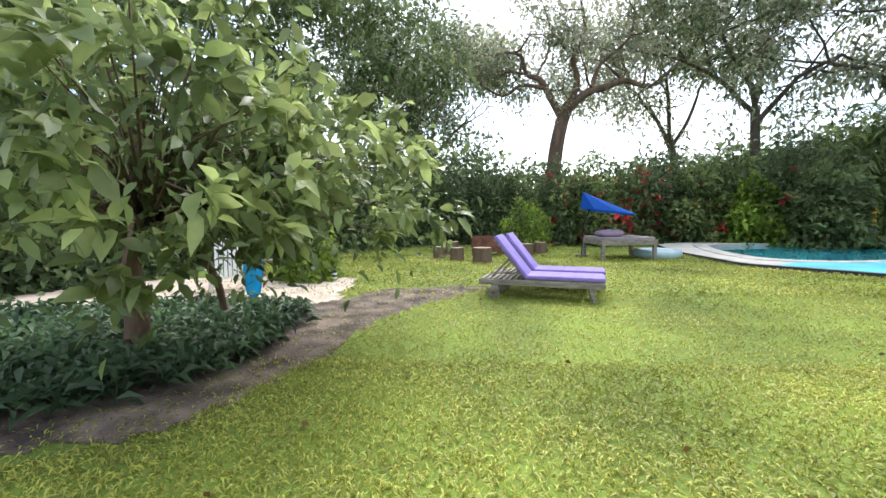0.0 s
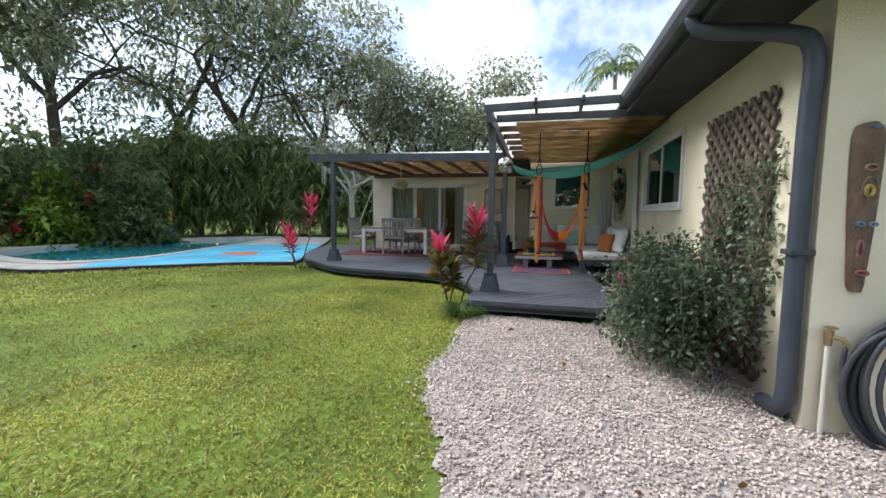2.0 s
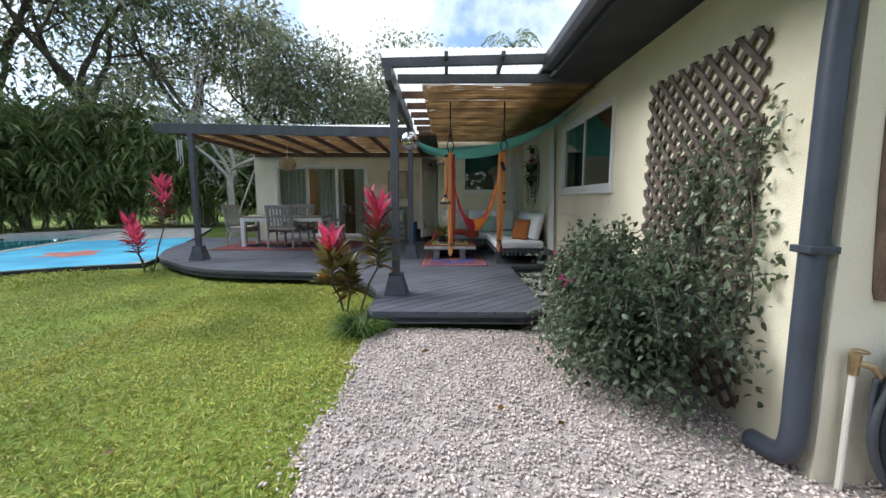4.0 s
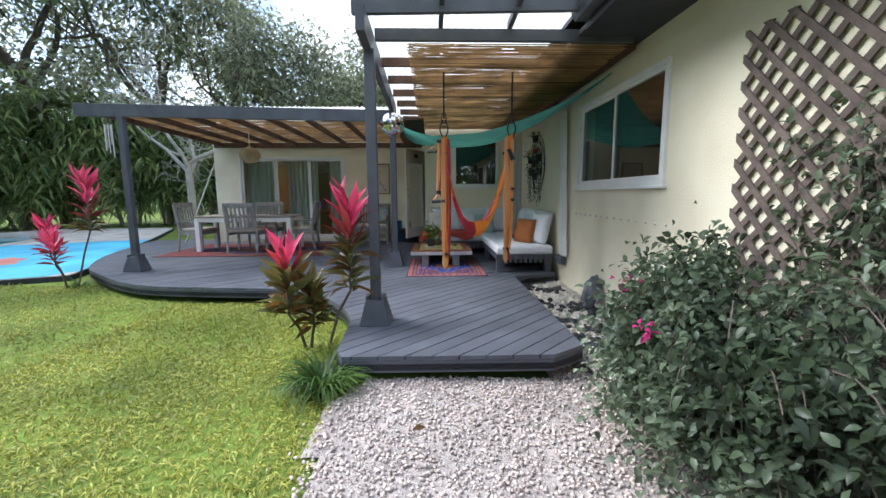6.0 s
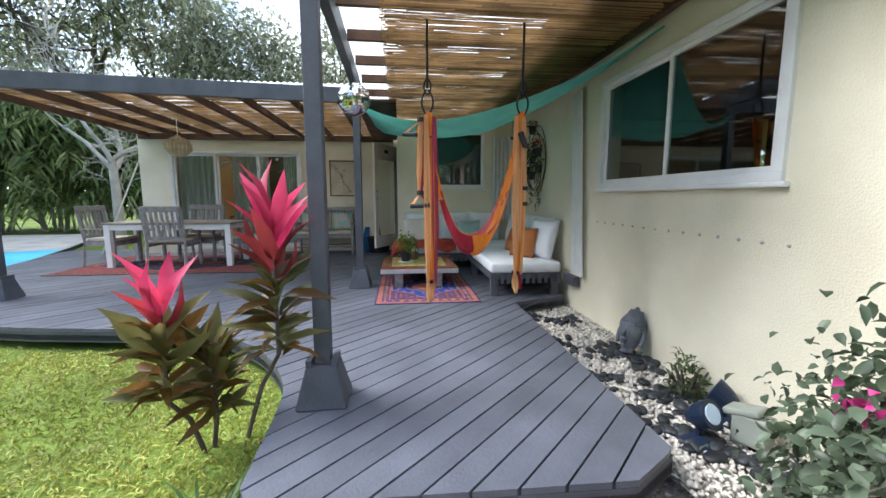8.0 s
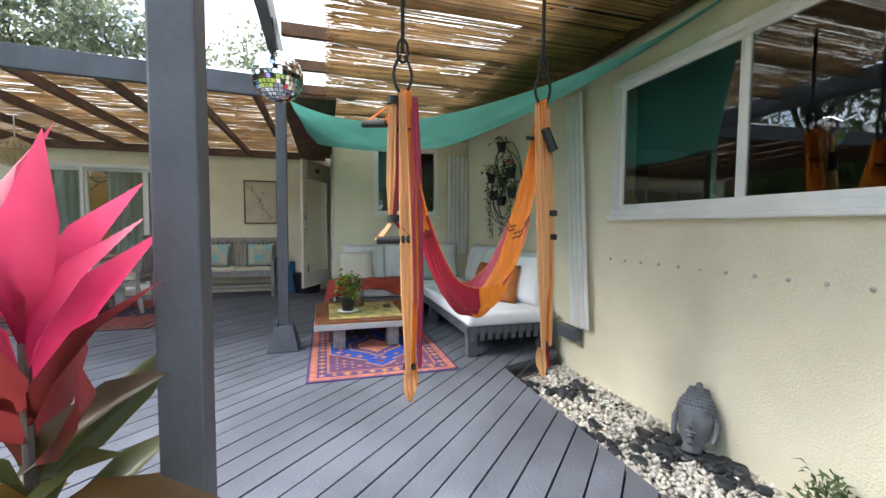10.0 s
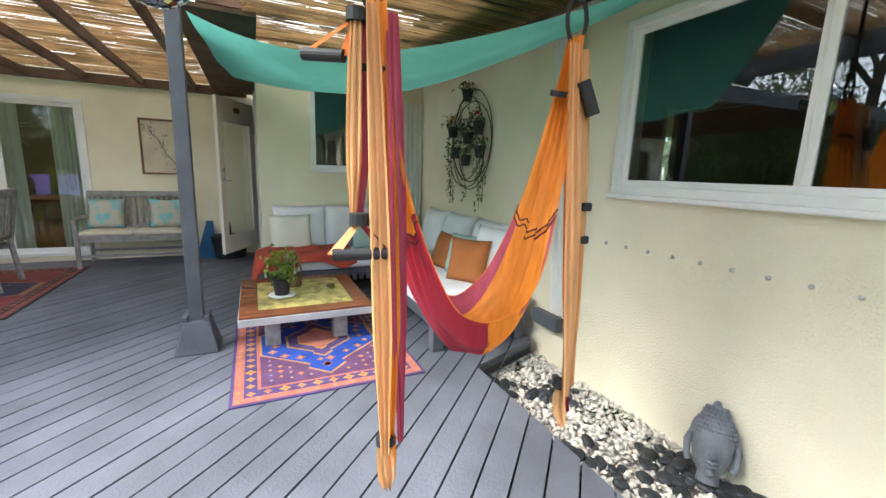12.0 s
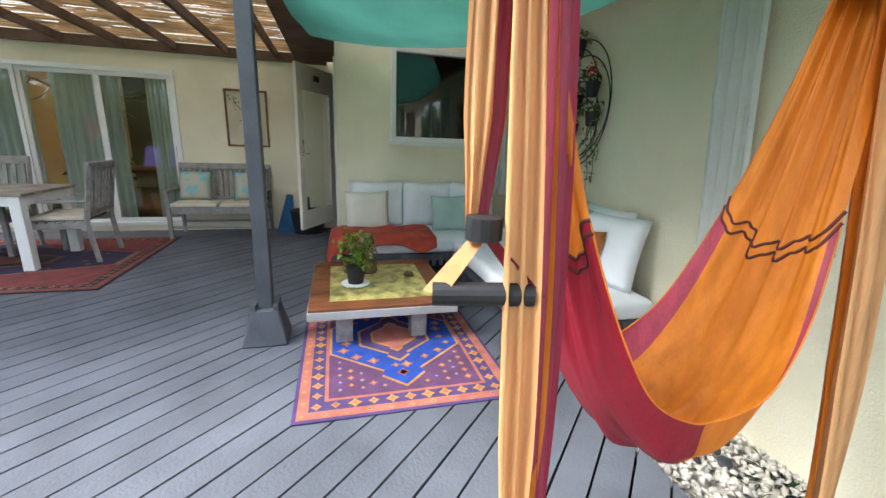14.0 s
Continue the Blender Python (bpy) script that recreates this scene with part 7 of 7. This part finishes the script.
def patch(name, label, category, poly, mat, dz):
    step = 0.12
    xs, ys = [p[0] for p in poly], [p[1] for p in poly]
    bm, made = bmesh.new(), {}

    def at(i, j):
        if (i, j) not in made:
            x, y = i * step, j * step
            made[i, j] = bm.verts.new((x, y, lie(x, y) + dz))
        return made[i, j]
    cells = [(i, j) for i in range(int(min(xs) / step) - 1, int(max(xs) / step) + 1) for j in range(int(min(ys) / step) - 1, int(max(ys) / step) + 1)]
    wob = np.array([((i + 0.5) * step + 0.22 * noise.noise((i * 0.19, j * 0.19, 1)), (j + 0.5) * step + 0.22 * noise.noise((i * 0.19, j * 0.19, 5))) for i, j in cells])
    for (i, j), k in zip(cells, inside(wob, poly)):
        if k:
            bm.faces.new((at(i, j), at(i + 1, j), at(i + 1, j + 1), at(i, j + 1)))
    return tagged(part(name, bm, mat, None), label, category, kind="structure")


DIRT = [(-2.91, 0.94), (-1.33, 1.96), (-0.92, 3.08), (-0.57, 4.52), (0.15, 5.92), (1.22, 7.16), (-0.77, 6.85), (-1.77, 5.48), (-3.56, 4.95), (-7.2, 4.0), (-6.6, 1.1)]
SAND = [(-1.51, 5.8), (-1.7, 7.84), (-2.5, 8.38), (-4.83, 8.2), (-7.2, 6.8), (-6.6, 4.6), (-3.56, 4.88), (-2.15, 5.12)]
patch("ground_dirt", "bare brown earth round the planting bed", "earth", DIRT, M["soil"], 0.008)
patch("ground_sand", "pale pinkish sandy patch under the trees", "sand", SAND, material("pale sand", (0.50, 0.41, 0.34), 0.95, 0.2, 2, 60, 0.5), 0.014)

# shrubs and trees all round the garden
shrub("lime_bush", "bright lime green leafy bush by the sand", -2.74, 7.9, 0.68, 0.6, 1.15, 2400, 0.12, "leaf_lime", 21, 0.55, 0.05)
shrub("round_bush", "round bright green bush behind the log seats", 2.72, 14.9, 1.0, 0.9, 1.8, 3000, 0.13, "leaf_lime", 22, 0.55, 0.05)
k = 0
for a, rad, rr, h, mat, fl in ((50, 21.5, 1.7, 3.0, "leaf_mid", 0), (53, 23.0, 2.4, 4.6, "leaf_dark", 12), (56, 21.5, 1.6, 2.6, "leaf_lime", 0), (59, 23.0, 2.2, 4.2, "leaf_mid", 0), (62, 22.5, 2.0, 3.4, "leaf_palm", 14), (66, 24.0, 2.4, 5.0, "leaf_dark", 26), (70, 23.5, 2.2, 4.2, "leaf_mid", 30),
                              (74, 24.0, 2.4, 4.6, "leaf_palm", 26), (78, 24.5, 2.4, 4.4, "leaf_dark", 22), (83, 24.5, 2.6, 4.8, "leaf_mid", 14), (88, 24.5, 2.6, 5.2, "leaf_dark", 0), (93, 25.0, 2.8, 5.6, "leaf_dark", 0), (99, 24.0, 2.8, 5.4, "leaf_mid", 0),
                              (105, 22.5, 2.8, 5.0, "leaf_dark", 0), (112, 21.0, 2.8, 5.2, "leaf_dark", 0), (120, 19.0, 2.8, 5.0, "leaf_mid", 0), (128, 17.5, 2.8, 5.0, "leaf_dark", 0), (137, 15.5, 2.8, 4.8, "leaf_dark", 0), (146, 14.5, 2.8, 4.6, "leaf_dark", 0), (158, 14, 3.0, 4.6, "leaf_dark", 0)):
    k += 1
    q = min(1.0, max(0.78, 1.0 - (a - 58) * 0.013))
    rad, rr, h = rad * q, rr * q, h * q
    x, y = 0.7 + rad * math.cos(radians(a)), rad * math.sin(radians(a))
    shrub("hedge_shrub", ("tall shrub with scarlet flowers along the garden edge" if fl else "tall leafy shrub along the garden edge"), x, y, rr, rr, h, 4200, 0.36 * q, mat, 40 + k, 0.42, 0.1, fl, "flower_red", "shrubs along the garden edge")
for k, (x, y) in enumerate(((13.2, 20.6), (14.6, 19.2), (16.0, 18.6), (17.2, 17.6), (18.2, 16.2), (19.4, 15.4), (20.0, 13.8), (20.8, 12.4), (21.3, 11.0), (21.6, 9.6), (22.4, 8.2), (23.2, 7.0))):
    palm(1 + (x - 1) * 1.12, -0.3 + (y + 0.3) * 1.12, 10 if k > 2 else 6, (4.8 if k < 9 else 4.0) if k > 2 else 3.6, 3.2, 60 + k)
for k, (x, y, h) in enumerate(((9.0, 22.8, 2.2), (10.8, 21.8, 2.4), (12.2, 21.0, 2.0), (6.6, 23.2, 2.6), (4.6, 24.0, 2.2))):
    palm(x, y, 4, h, 2.4, 90 + k, "leaf_palm", "low fan of pale green palm leaves at the garden edge")
royal_palm(38, -5.9, 13.0, 5)
royal_palm(38.5, -13.2, 11.2, 8)
royal_palm(40, 2.2, 10.5, 6)



def old_oak():
    """Forked trunk with long twisted limbs, twigs and a thin crown."""
    r = np.random.default_rng(201)
    t = thing("old_oak", "old spreading oak with twisted brown limbs and thin leaves", "tree", (6.0, 23.6, 0))
    bm, tips = bmesh.new(), []
    tube(bm, smooth_line([(-0.5, 0, -0.2), (-0.45, 0, 3.0), (-0.2, 0, 5.4), (0.15, 0, 6.9), (0.5, 0.1, 7.6)], 4), [0.46 - 0.008 * i for i in range(17)], 10, False)
    for pts, rad in ((((0.1, 0, 6.7), (-0.5, 0.2, 7.9), (-1.2, 0.1, 9.0), (-1.9, 0.4, 9.4), (-2.3, 0.2, 10.4), (-3.2, 0.5, 10.7)), 0.24),
                     (((0.3, 0, 7.2), (1.3, -0.3, 8.1), (2.4, -0.2, 8.4), (3.6, 0.3, 8.9), (4.9, 0.2, 8.5), (6.0, 0.6, 9.3)), 0.27),
                     (((0.4, 0, 7.4), (1.0, 0.5, 9.0), (0.7, 0.4, 10.3), (1.4, 0.6, 11.6), (1.1, 0.3, 13.2)), 0.22),
                     (((-0.9, 0.1, 8.5), (-2.3, -0.3, 8.6), (-3.3, 0.0, 8.1), (-4.4, -0.2, 8.6)), 0.13),
                     (((1.6, -0.2, 8.2), (2.3, 0.6, 9.9), (3.7, 0.4, 11.1), (4.2, 0.7, 12.4)), 0.15),
                     (((0.9, 0.3, 10.0), (-0.4, 0.2, 11.5), (-1.0, 0.1, 12.9)), 0.12)):
        line = smooth_line(pts, 4)
        n = len(line)
        tube(bm, line, [rad * (1 - 0.72 * i / n) for i in range(n)], 8, False)
        for i in range(6, n, 3):
            branch(bm, line[i], r.normal(size=3) * (1, 0.8, 0.5) + (0, 0, 0.5), 1.6, rad * 0.34, 2, r, tips, 0.6, 5)
        branch(bm, line[-1], Vector(line[-1]) - Vector(line[-3]), 1.7, rad * 0.28, 2, r, tips, 0.6, 5)
    part("trunk", bm, M["barkbrown"], t, smooth=True)
    clumps(tips, 22, 0.8, 0.26, 0.4, "leaf_olive", t, seed=207)


old_oak()
for k, (x, y, h, mat) in enumerate(((16.0, 29.5, 16, "leaf_olive"), (17.5, 24.5, 18, "leaf_olive"), (21.5, 21.5, 17, "leaf_dark"), (24.5, 18.0, 17, "leaf_olive"), (27.0, 14.5, 15, "leaf_olive"), (29.0, 11.0, 12, "leaf_olive"),
                                    (-1.5, 31.0, 15, "leaf_olive"), (-5.0, 28.0, 15, "leaf_dark"), (-10.0, 23.0, 14, "leaf_mid"), (-14.0, 17.0, 13, "leaf_dark"), (-15, 11, 12, "leaf_dark"))):
    tree("tall_tree", "tall grey-green tree with an open, feathery crown", x, y, h, 0.26, 0.75, 4, 36 if k in (0, 1, 6, 7, 8) else 20, 0.38, mat, 300 + k, 0.45, "bark", ((k % 3 - 1) * 0.9, 0.4), 0.40, 1.25, "tall trees round the garden")
for k, (x, y, h) in enumerate(((33, 5.0, 11), (35, 2.0, 10), (30, 8.0, 10))):
    tree("far_tree", "leafy tree beyond the low roof", x, y, h, 0.26, 0.7, 3, 44, 0.34, "leaf_olive", 340 + k, 0.4, "bark", (0, 0), 0.45, 1.7, "trees beyond the house")
tree("bare_frangipani", "leafless frangipani with pale forked branches by the pool", 15.9, 6.9, 5.4, 0.10, 1.0, 5, 0, 0.1, "leaf_mid", 411, 0.42, "palebark", (0.1, 0.1))


def far_wood():
    """A belt of distant woodland that closes the garden round."""
    n = 620
    a = rng.uniform(0, 2 * math.pi, n)
    rad = rng.uniform(36, 52, n)
    c = np.stack([5 + rad * np.cos(a), 5 + rad * np.sin(a), rng.uniform(0.3, 6.0, n)], 1)
    tagged(clumps(c, 60, 3.4, 1.0, 0.5, "leaf_dark", None, "far_wood", seed=77), "belt of distant dark woodland", "woodland", kind="stuff")


far_wood()


def ti_plant(x, y, stems, seed, label):
    """A cordyline: bare stems, each with a whorl of blades, pink at the heart."""
    r = np.random.default_rng(seed)
    t = thing("ti_plant", label, "plant", (x, y, lie(x, y)), 0, "ti plants beside the deck")
    for bx, by, tx, ty, z0, z1, size, pink in stems:
        s = part("stem", tubed([(bx, by, -0.05), ((bx + tx) * 0.5 + 0.02, (by + ty) * 0.5, z0 * 0.6), (tx, ty, z0), (tx, ty, z1 - size * 0.8)], [0.014, 0.013, 0.012, 0.008], 7), M["bark"], t)
        n = 36
        u = np.linspace(0, 1, n)
        a = np.arange(n) * 2.4 + r.normal(size=n) * 0.3
        up = 0.25 + 1.9 * u ** 1.5
        at = np.stack([np.full(n, tx), np.full(n, ty), z0 + (z1 - size * 0.85 - z0) * u], 1)
        way = np.stack([np.cos(a), np.sin(a), up], 1)
        sz = size * (0.75 + 0.35 * u) * r.uniform(0.85, 1.1, n)
        hot = u > 1 - pink
        warm = ~hot & (u > 1 - pink * 1.7)
        for m, mat, nm in ((~hot & ~warm, "ti_green", "whorl"), (warm, "ti_red", "collar"), (hot, "ti_pink", "heart")):
            if m.any():
                leaf_mesh(nm, at[m], way[m], sz[m], 0.22 if nm == "whorl" else 0.19, M[mat], s, 0.30, 0.08, True)
                if nm == "whorl":
                    leaf_mesh(nm, at[m] + r.normal(size=at[m].shape) * 0.01, way[m] + r.normal(size=at[m].shape) * 0.3 - (0, 0, 0.2), sz[m] * 0.9, 0.22, M["ti_bronze"], s, 0.30, 0.15, True)
    return t


M["ti_bronze"] = foliage("rusty ti leaf", (0.13, 0.075, 0.02), (0.22, 0.11, 0.03), 0.4)
ti_plant(7.25, 0.97, ((0.12, -0.10, -0.04, -0.36, 0.55, 1.55, 0.37, 0.27), (0.0, 0.05, -0.14, 0.15, 0.36, 1.12, 0.36, 0.20), (0.04, 0.04, -0.02, -0.02, 0.22, 0.80, 0.30, 0.0)), 31, "ti plant with magenta crown leaves and bronze blades by the deck")
ti_plant(9.92, 5.30, ((0.0, 0.0, 0.02, -0.27, 0.85, 1.88, 0.36, 0.45), (-0.05, 0.1, -0.02, 0.32, 0.48, 1.15, 0.30, 0.6), (-0.05, 0.1, -0.25, 0.05, 0.38, 0.98, 0.28, 0.6)), 33, "ti plant with magenta crown leaves beside the pool")


def strap_plant(x, y, n, ln, seed, mat="leaf_strap", name="lily_clump", label="clump of arching green strap leaves at the deck corner"):
    r = np.random.default_rng(seed)
    s = thing(name, label, "plant", (x, y, lie(x, y)))
    bm = bmesh.new()
    for k in range(n):
        a = r.uniform(0, 6.28)
        l, w = ln * r.uniform(0.6, 1.15), 0.010 * r.uniform(0.7, 1.2) * ln / 0.4
        up = r.uniform(0.7, 1.4)
        out = Vector((math.cos(a), math.sin(a), 0))
        side = Vector((-out.y, out.x, 0))
        b = out * r.uniform(0, 0.12) + side * r.uniform(-0.05, 0.05)
        rows = []
        for i in range(6):
            t = i / 5
            c = b + out * l * 0.8 * t ** 1.3 + Vector((0, 0, l * (up * t - (up * 0.6 + 0.15) * t * t)))
            ww = w * (1 - t) ** 0.6 + 0.001
            rows.append((bm.verts.new(c + side * ww), bm.verts.new(c - side * ww)))
        for p, q in zip(rows, rows[1:]):
            bm.faces.new((p[0], p[1], q[1], q[0]))
    tagged(part("foliage", bm, M[mat], s), kind="stuff")


strap_plant(6.48, 0.68, 230, 0.38, 1)
strap_plant(9.9, 5.25, 40, 0.30, 2)
strap_plant(8.72, -1.90, 130, 0.18, 3, "leaf_fern", "grass_tuft", "small dark tuft of mondo grass on the pebbles")
strap_plant(9.52, -1.86, 130, 0.18, 4, "leaf_fern", "grass_tuft", "small dark tuft of mondo grass on the pebbles")
shrub("small_shrub", "small spiky dark green shrub by the wall", 7.42, -1.88, 0.16, 0.12, 0.34, 420, 0.06, "leaf_dark", 71, 0.3, 0.05)


def vine_bush():
    """The sprawling climber in front of the trellis."""
    r = np.random.default_rng(5)
    b = thing("vine_bush", "sprawling grey-green bougainvillea bush against the trellis", "shrub", (5.60, -1.6, lie(5.6, -1.6)))
    bm = bmesh.new()
    tips, pts_all = [], []
    for k in range(120):
        a = r.uniform(-0.4, math.pi + 0.4)
        reach = r.uniform(0.5, 1.15)
        ex, ey = reach * (0.64 if math.cos(a) > 0 else 0.95) * math.cos(a), max(-0.36, reach * 0.55 * math.sin(a))
        top = r.uniform(0.3, 1.18) * (1.05 - 0.45 * (reach - 0.5))
        p = smooth_line([(0.1 * math.cos(a), -0.1, 0.0), (ex * 0.35, ey * 0.35, top * 0.75), (ex * 0.75, ey * 0.75, top), (ex, ey, top * r.uniform(0.6, 1.0))], 4)
        tube(bm, p, [0.007 - 0.0004 * i for i in range(len(p))], 4, False)
        pts_all += p[3:]
        tips.append(p[-1])
    for k in range(16):
        x = r.uniform(-0.75, 0.45)
        p = [(x + 0.08 * math.sin(t * 1.3 + k), -0.36 + 0.03 * math.sin(t), 0.75 + 0.2 * t * r.uniform(0.8, 1.1)) for t in range(6)]
        tube(bm, p, 0.005, 4, False)
        pts_all += p
    tagged(part("stem_mass", bm, M["bark"], b), kind="stuff")
    base = np.array(pts_all)
    n = 20000
    c = base[r.integers(0, len(base), n)] + r.normal(size=(n, 3)) * 0.075
    c[:, 1] = np.maximum(c[:, 1], -0.40)
    c[:, 2] = np.maximum(c[:, 2], 0.02)
    way = r.normal(size=(n, 3)) + (0, 0.5, -0.1)
    leaf_mesh("foliage", c, way, r.uniform(0.032, 0.064, n), 0.56, M["leaf_bush"], b, 0.2, 0.2, True)
    k = np.array([(-0.1, 0.5, 0.80), (0.30, 0.40, 0.92), (0.42, 0.34, 0.82)])
    c = np.repeat(k, 12, axis=0) + r.normal(size=(36, 3)) * 0.03
    tagged(leaf_mesh("blossom", c, r.normal(size=(36, 3)), 0.035, 0.8, M["flower_pink"], b), kind="stuff")


vine_bush()


def fence():
    f = thing("board_fence", "rusty red-brown board fence behind the planting", "fence", (0, 0, 0))
    m = material("red-brown fence stain", (0.17, 0.055, 0.035), 0.85, 0.35, 3, 40, 0.2)
    line = [(5.5, 21.6), (9.5, 20.9), (13.0, 19.6), (15.6, 17.9)]
    for (x0, y0), (x1, y1) in zip(line, line[1:]):
        n = int(math.hypot(x1 - x0, y1 - y0) / 0.19)
        a = math.degrees(math.atan2(y1 - y0, x1 - x0))
        for i in range(n):
            o = part("board", boxed((-0.08, -0.012, 0.02), (0.08, 0.012, 1.45 + 0.05 * random.random()), 0.004), m, f)
            o.matrix_basis = pose(x0 + (x1 - x0) * i / n, y0 + (y1 - y0) * i / n, 0, 0, 0, a)
        part("rail", tubed([(x0, y0 + 0.03, 1.1), (x1, y1 + 0.03, 1.1)], 0.035, 4), m, f)
    s = thing("painted_panel", "bright yellow and blue painted panel among the palms", "panel", (16.4, 16.3, 0), 40)
    part("panel", boxed((-0.5, -0.02, 0.75), (0.5, 0.0, 1.6), 0.005), material("yellow paint", (0.70, 0.42, 0.02), 0.6, 0.2, 3, 40, 0.1), s)
    part("lower_panel", boxed((-0.5, -0.025, 0.25), (0.5, 0.0, 0.745), 0.005), material("blue paint", (0.05, 0.10, 0.38), 0.6, 0.3, 3, 40, 0.1), s, "blue painted lower panel")
    for x in (-0.45, 0.45):
        part("post", boxed((x - 0.04, 0.0, 0), (x + 0.04, 0.06, 1.6), 0.004), M["wood"], s)


fence()


# ---- grass, gravel and pebbles ----
def lawn_blades():
    """Blades of broad lawn grass, thickest where the walk passes."""
    rows = []
    keep_out = [PATCH, OUTLINE, BED]
    for (x0, y0, x1, y1), n in (((-2.0, 0.2, 8.8, 3.2), 92000), ((-3.0, 3.0, 10.0, 6.5), 60000), ((-5.0, 6.2, 10.0, 13.0), 46000), ((-6.0, -0.6, 2.0, 1.2), 14000), ((-6.0, 1.0, -1.9, 3.2), 14000), ((-4.0, 12.5, 8.0, 20.0), 14000), ((14.8, 5.3, 19.0, 7.4), 5000)):
        p = rng.uniform((x0, y0), (x1, y1), (n, 2))
        p = p + rng.normal(size=p.shape) * 0.02
        ok = np.ones(n, bool)
        for poly in keep_out:
            ok &= ~inside(p, poly)
        bare = inside(p, DIRT) | inside(p, SAND)
        ok &= ~(bare & (rng.random(n) < 0.80))
        ok &= ~inside(p, RIM)
        far = y0 > 6
        rows.append((p[ok], far))
    for p, far in rows:
        n = len(p)
        at = np.concatenate([p, np.array([[lie(*q)] for q in p]) + 0.0], 1)
        k = 1.6 if far else 1.0
        way = rng.normal(size=(n, 3)) * (0.9, 0.9, 0.2) + (0, 0, 0.75)
        ob = leaf_mesh("lawn_grass", at, way, rng.uniform(0.035, 0.082, n) * k, 0.15 * (1.3 if far else 1), M["blade"], None, 0.15, 0.35)
        tagged(ob, "blades of bright green broad-leaved lawn grass", "grass", kind="stuff")


lawn_blades()


def gravel():
    n = 68000
    p = scatter(PATCH, n)
    near = (p[:, 0] > 1.2) | (rng.random(n) < 0.4)
    p = p[near & (p[:, 1] > -3.6)]
    stray = np.array([q for q in PATCH[1:9]])
    s = stray[rng.integers(0, len(stray), 300)] + rng.normal(size=(300, 2)) * (0.35, 0.10)
    p = np.concatenate([p, s])
    at = np.concatenate([p, np.array([[lie(*q)] for q in p]) + 0.016], 1)
    at[:, 2] += rng.uniform(0, 0.010, len(at))
    tagged(stones("path_gravel", at, rng.uniform(0.006, 0.015, len(at)), M["gravel"], 0.65), "loose pale pinkish crushed gravel", "gravel", kind="stuff")


gravel()


def pebbles():
    p = scatter(STRIP, 5200)
    at = np.concatenate([p, np.full((len(p), 1), 0.035) + rng.uniform(0, 0.025, (len(p), 1))], 1)
    at[:, 2] += np.clip(-p[:, 1] - 1.5, 0, 1) * 0.06
    tagged(stones("white_pebbles", at, rng.uniform(0.012, 0.024, len(at)), M["pebble"], 0.7), "white rounded pebbles in the rock bed", "pebbles", kind="stuff")
    # winding bands of dark river stones
    rows = []
    for x0, x1, y0, y1, n in ((8.35, 7.95, -1.16, -1.90, 46), (7.70, 7.25, -1.24, -1.95, 46), (9.1, 8.75, -1.14, -1.9, 40), (8.9, 9.4, -1.2, -1.35, 26), (7.25, 6.9, -1.3, -1.5, 30), (8.15, 7.7, -1.75, -1.92, 40), (6.9, 6.4, -1.55, -1.9, 40), (6.35, 6.6, -1.35, -1.9, 40)):
        t = rng.random(n)
        q = np.stack([x0 + (x1 - x0) * t + 0.08 * np.sin(t * 9), y0 + (y1 - y0) * t], 1) + rng.normal(size=(n, 2)) * 0.055
        rows.append(q)
    p = np.concatenate(rows)
    p = np.stack([p[:, 0] * 1.12 - 0.85, -1.33 + (p[:, 1] + 1.15) * 0.80], 1)
    p = p[(p[:, 1] > WALL + 0.03)]
    # stones rounder than the gravel
    bm = bmesh.new()
    bmesh.ops.create_icosphere(bm, subdivisions=2, radius=1)
    shape = bpy.data.meshes.new("river_stone")
    bm.to_mesh(shape)
    bm.free()
    shape.shade_smooth()
    shape.materials.append(M["blackstone_one"])
    for q in p[:290]:
        o = new("river_stone", shape)
        r = random.uniform(0.028, 0.052)
        z = 0.055 + max(0, -q[1] - 1.5) * 0.06 + random.uniform(0, 0.02)
        o.matrix_basis = pose(q[0], q[1], z, random.uniform(-20, 20), random.uniform(-20, 20), random.uniform(0, 360)) @ Matrix.Diagonal((r * random.uniform(0.9, 1.3), r * random.uniform(0.7, 1.0), r * random.uniform(0.4, 0.6), 1))
        o.parent = ROCKS


M["blackstone_one"] = material("black river stone", (0.028, 0.03, 0.034), 0.5, 0.4, 3, 20, 0.1, shift=0.9)
ROCKS = thing("river_stones", "bands of smooth black river stones across the pebbles", "stones", (0, 0, 0))
pebbles()


def fallen_leaves():
    p = np.concatenate([scatter(PATCH, 24), rng.uniform((-1, 0.5), (7, 6), (50, 2))])
    at = np.concatenate([p, np.array([[lie(*q)] for q in p]) + 0.035], 1)
    way = rng.normal(size=(len(p), 3)) * (1, 1, 0.1)
    tagged(leaf_mesh("fallen_leaves", at, way, rng.uniform(0.05, 0.09, len(p)), 0.5, M["ti_bronze"], None, 0.1, 0.02), "dry brown fallen leaves", "fallen leaves", kind="stuff")


fallen_leaves()
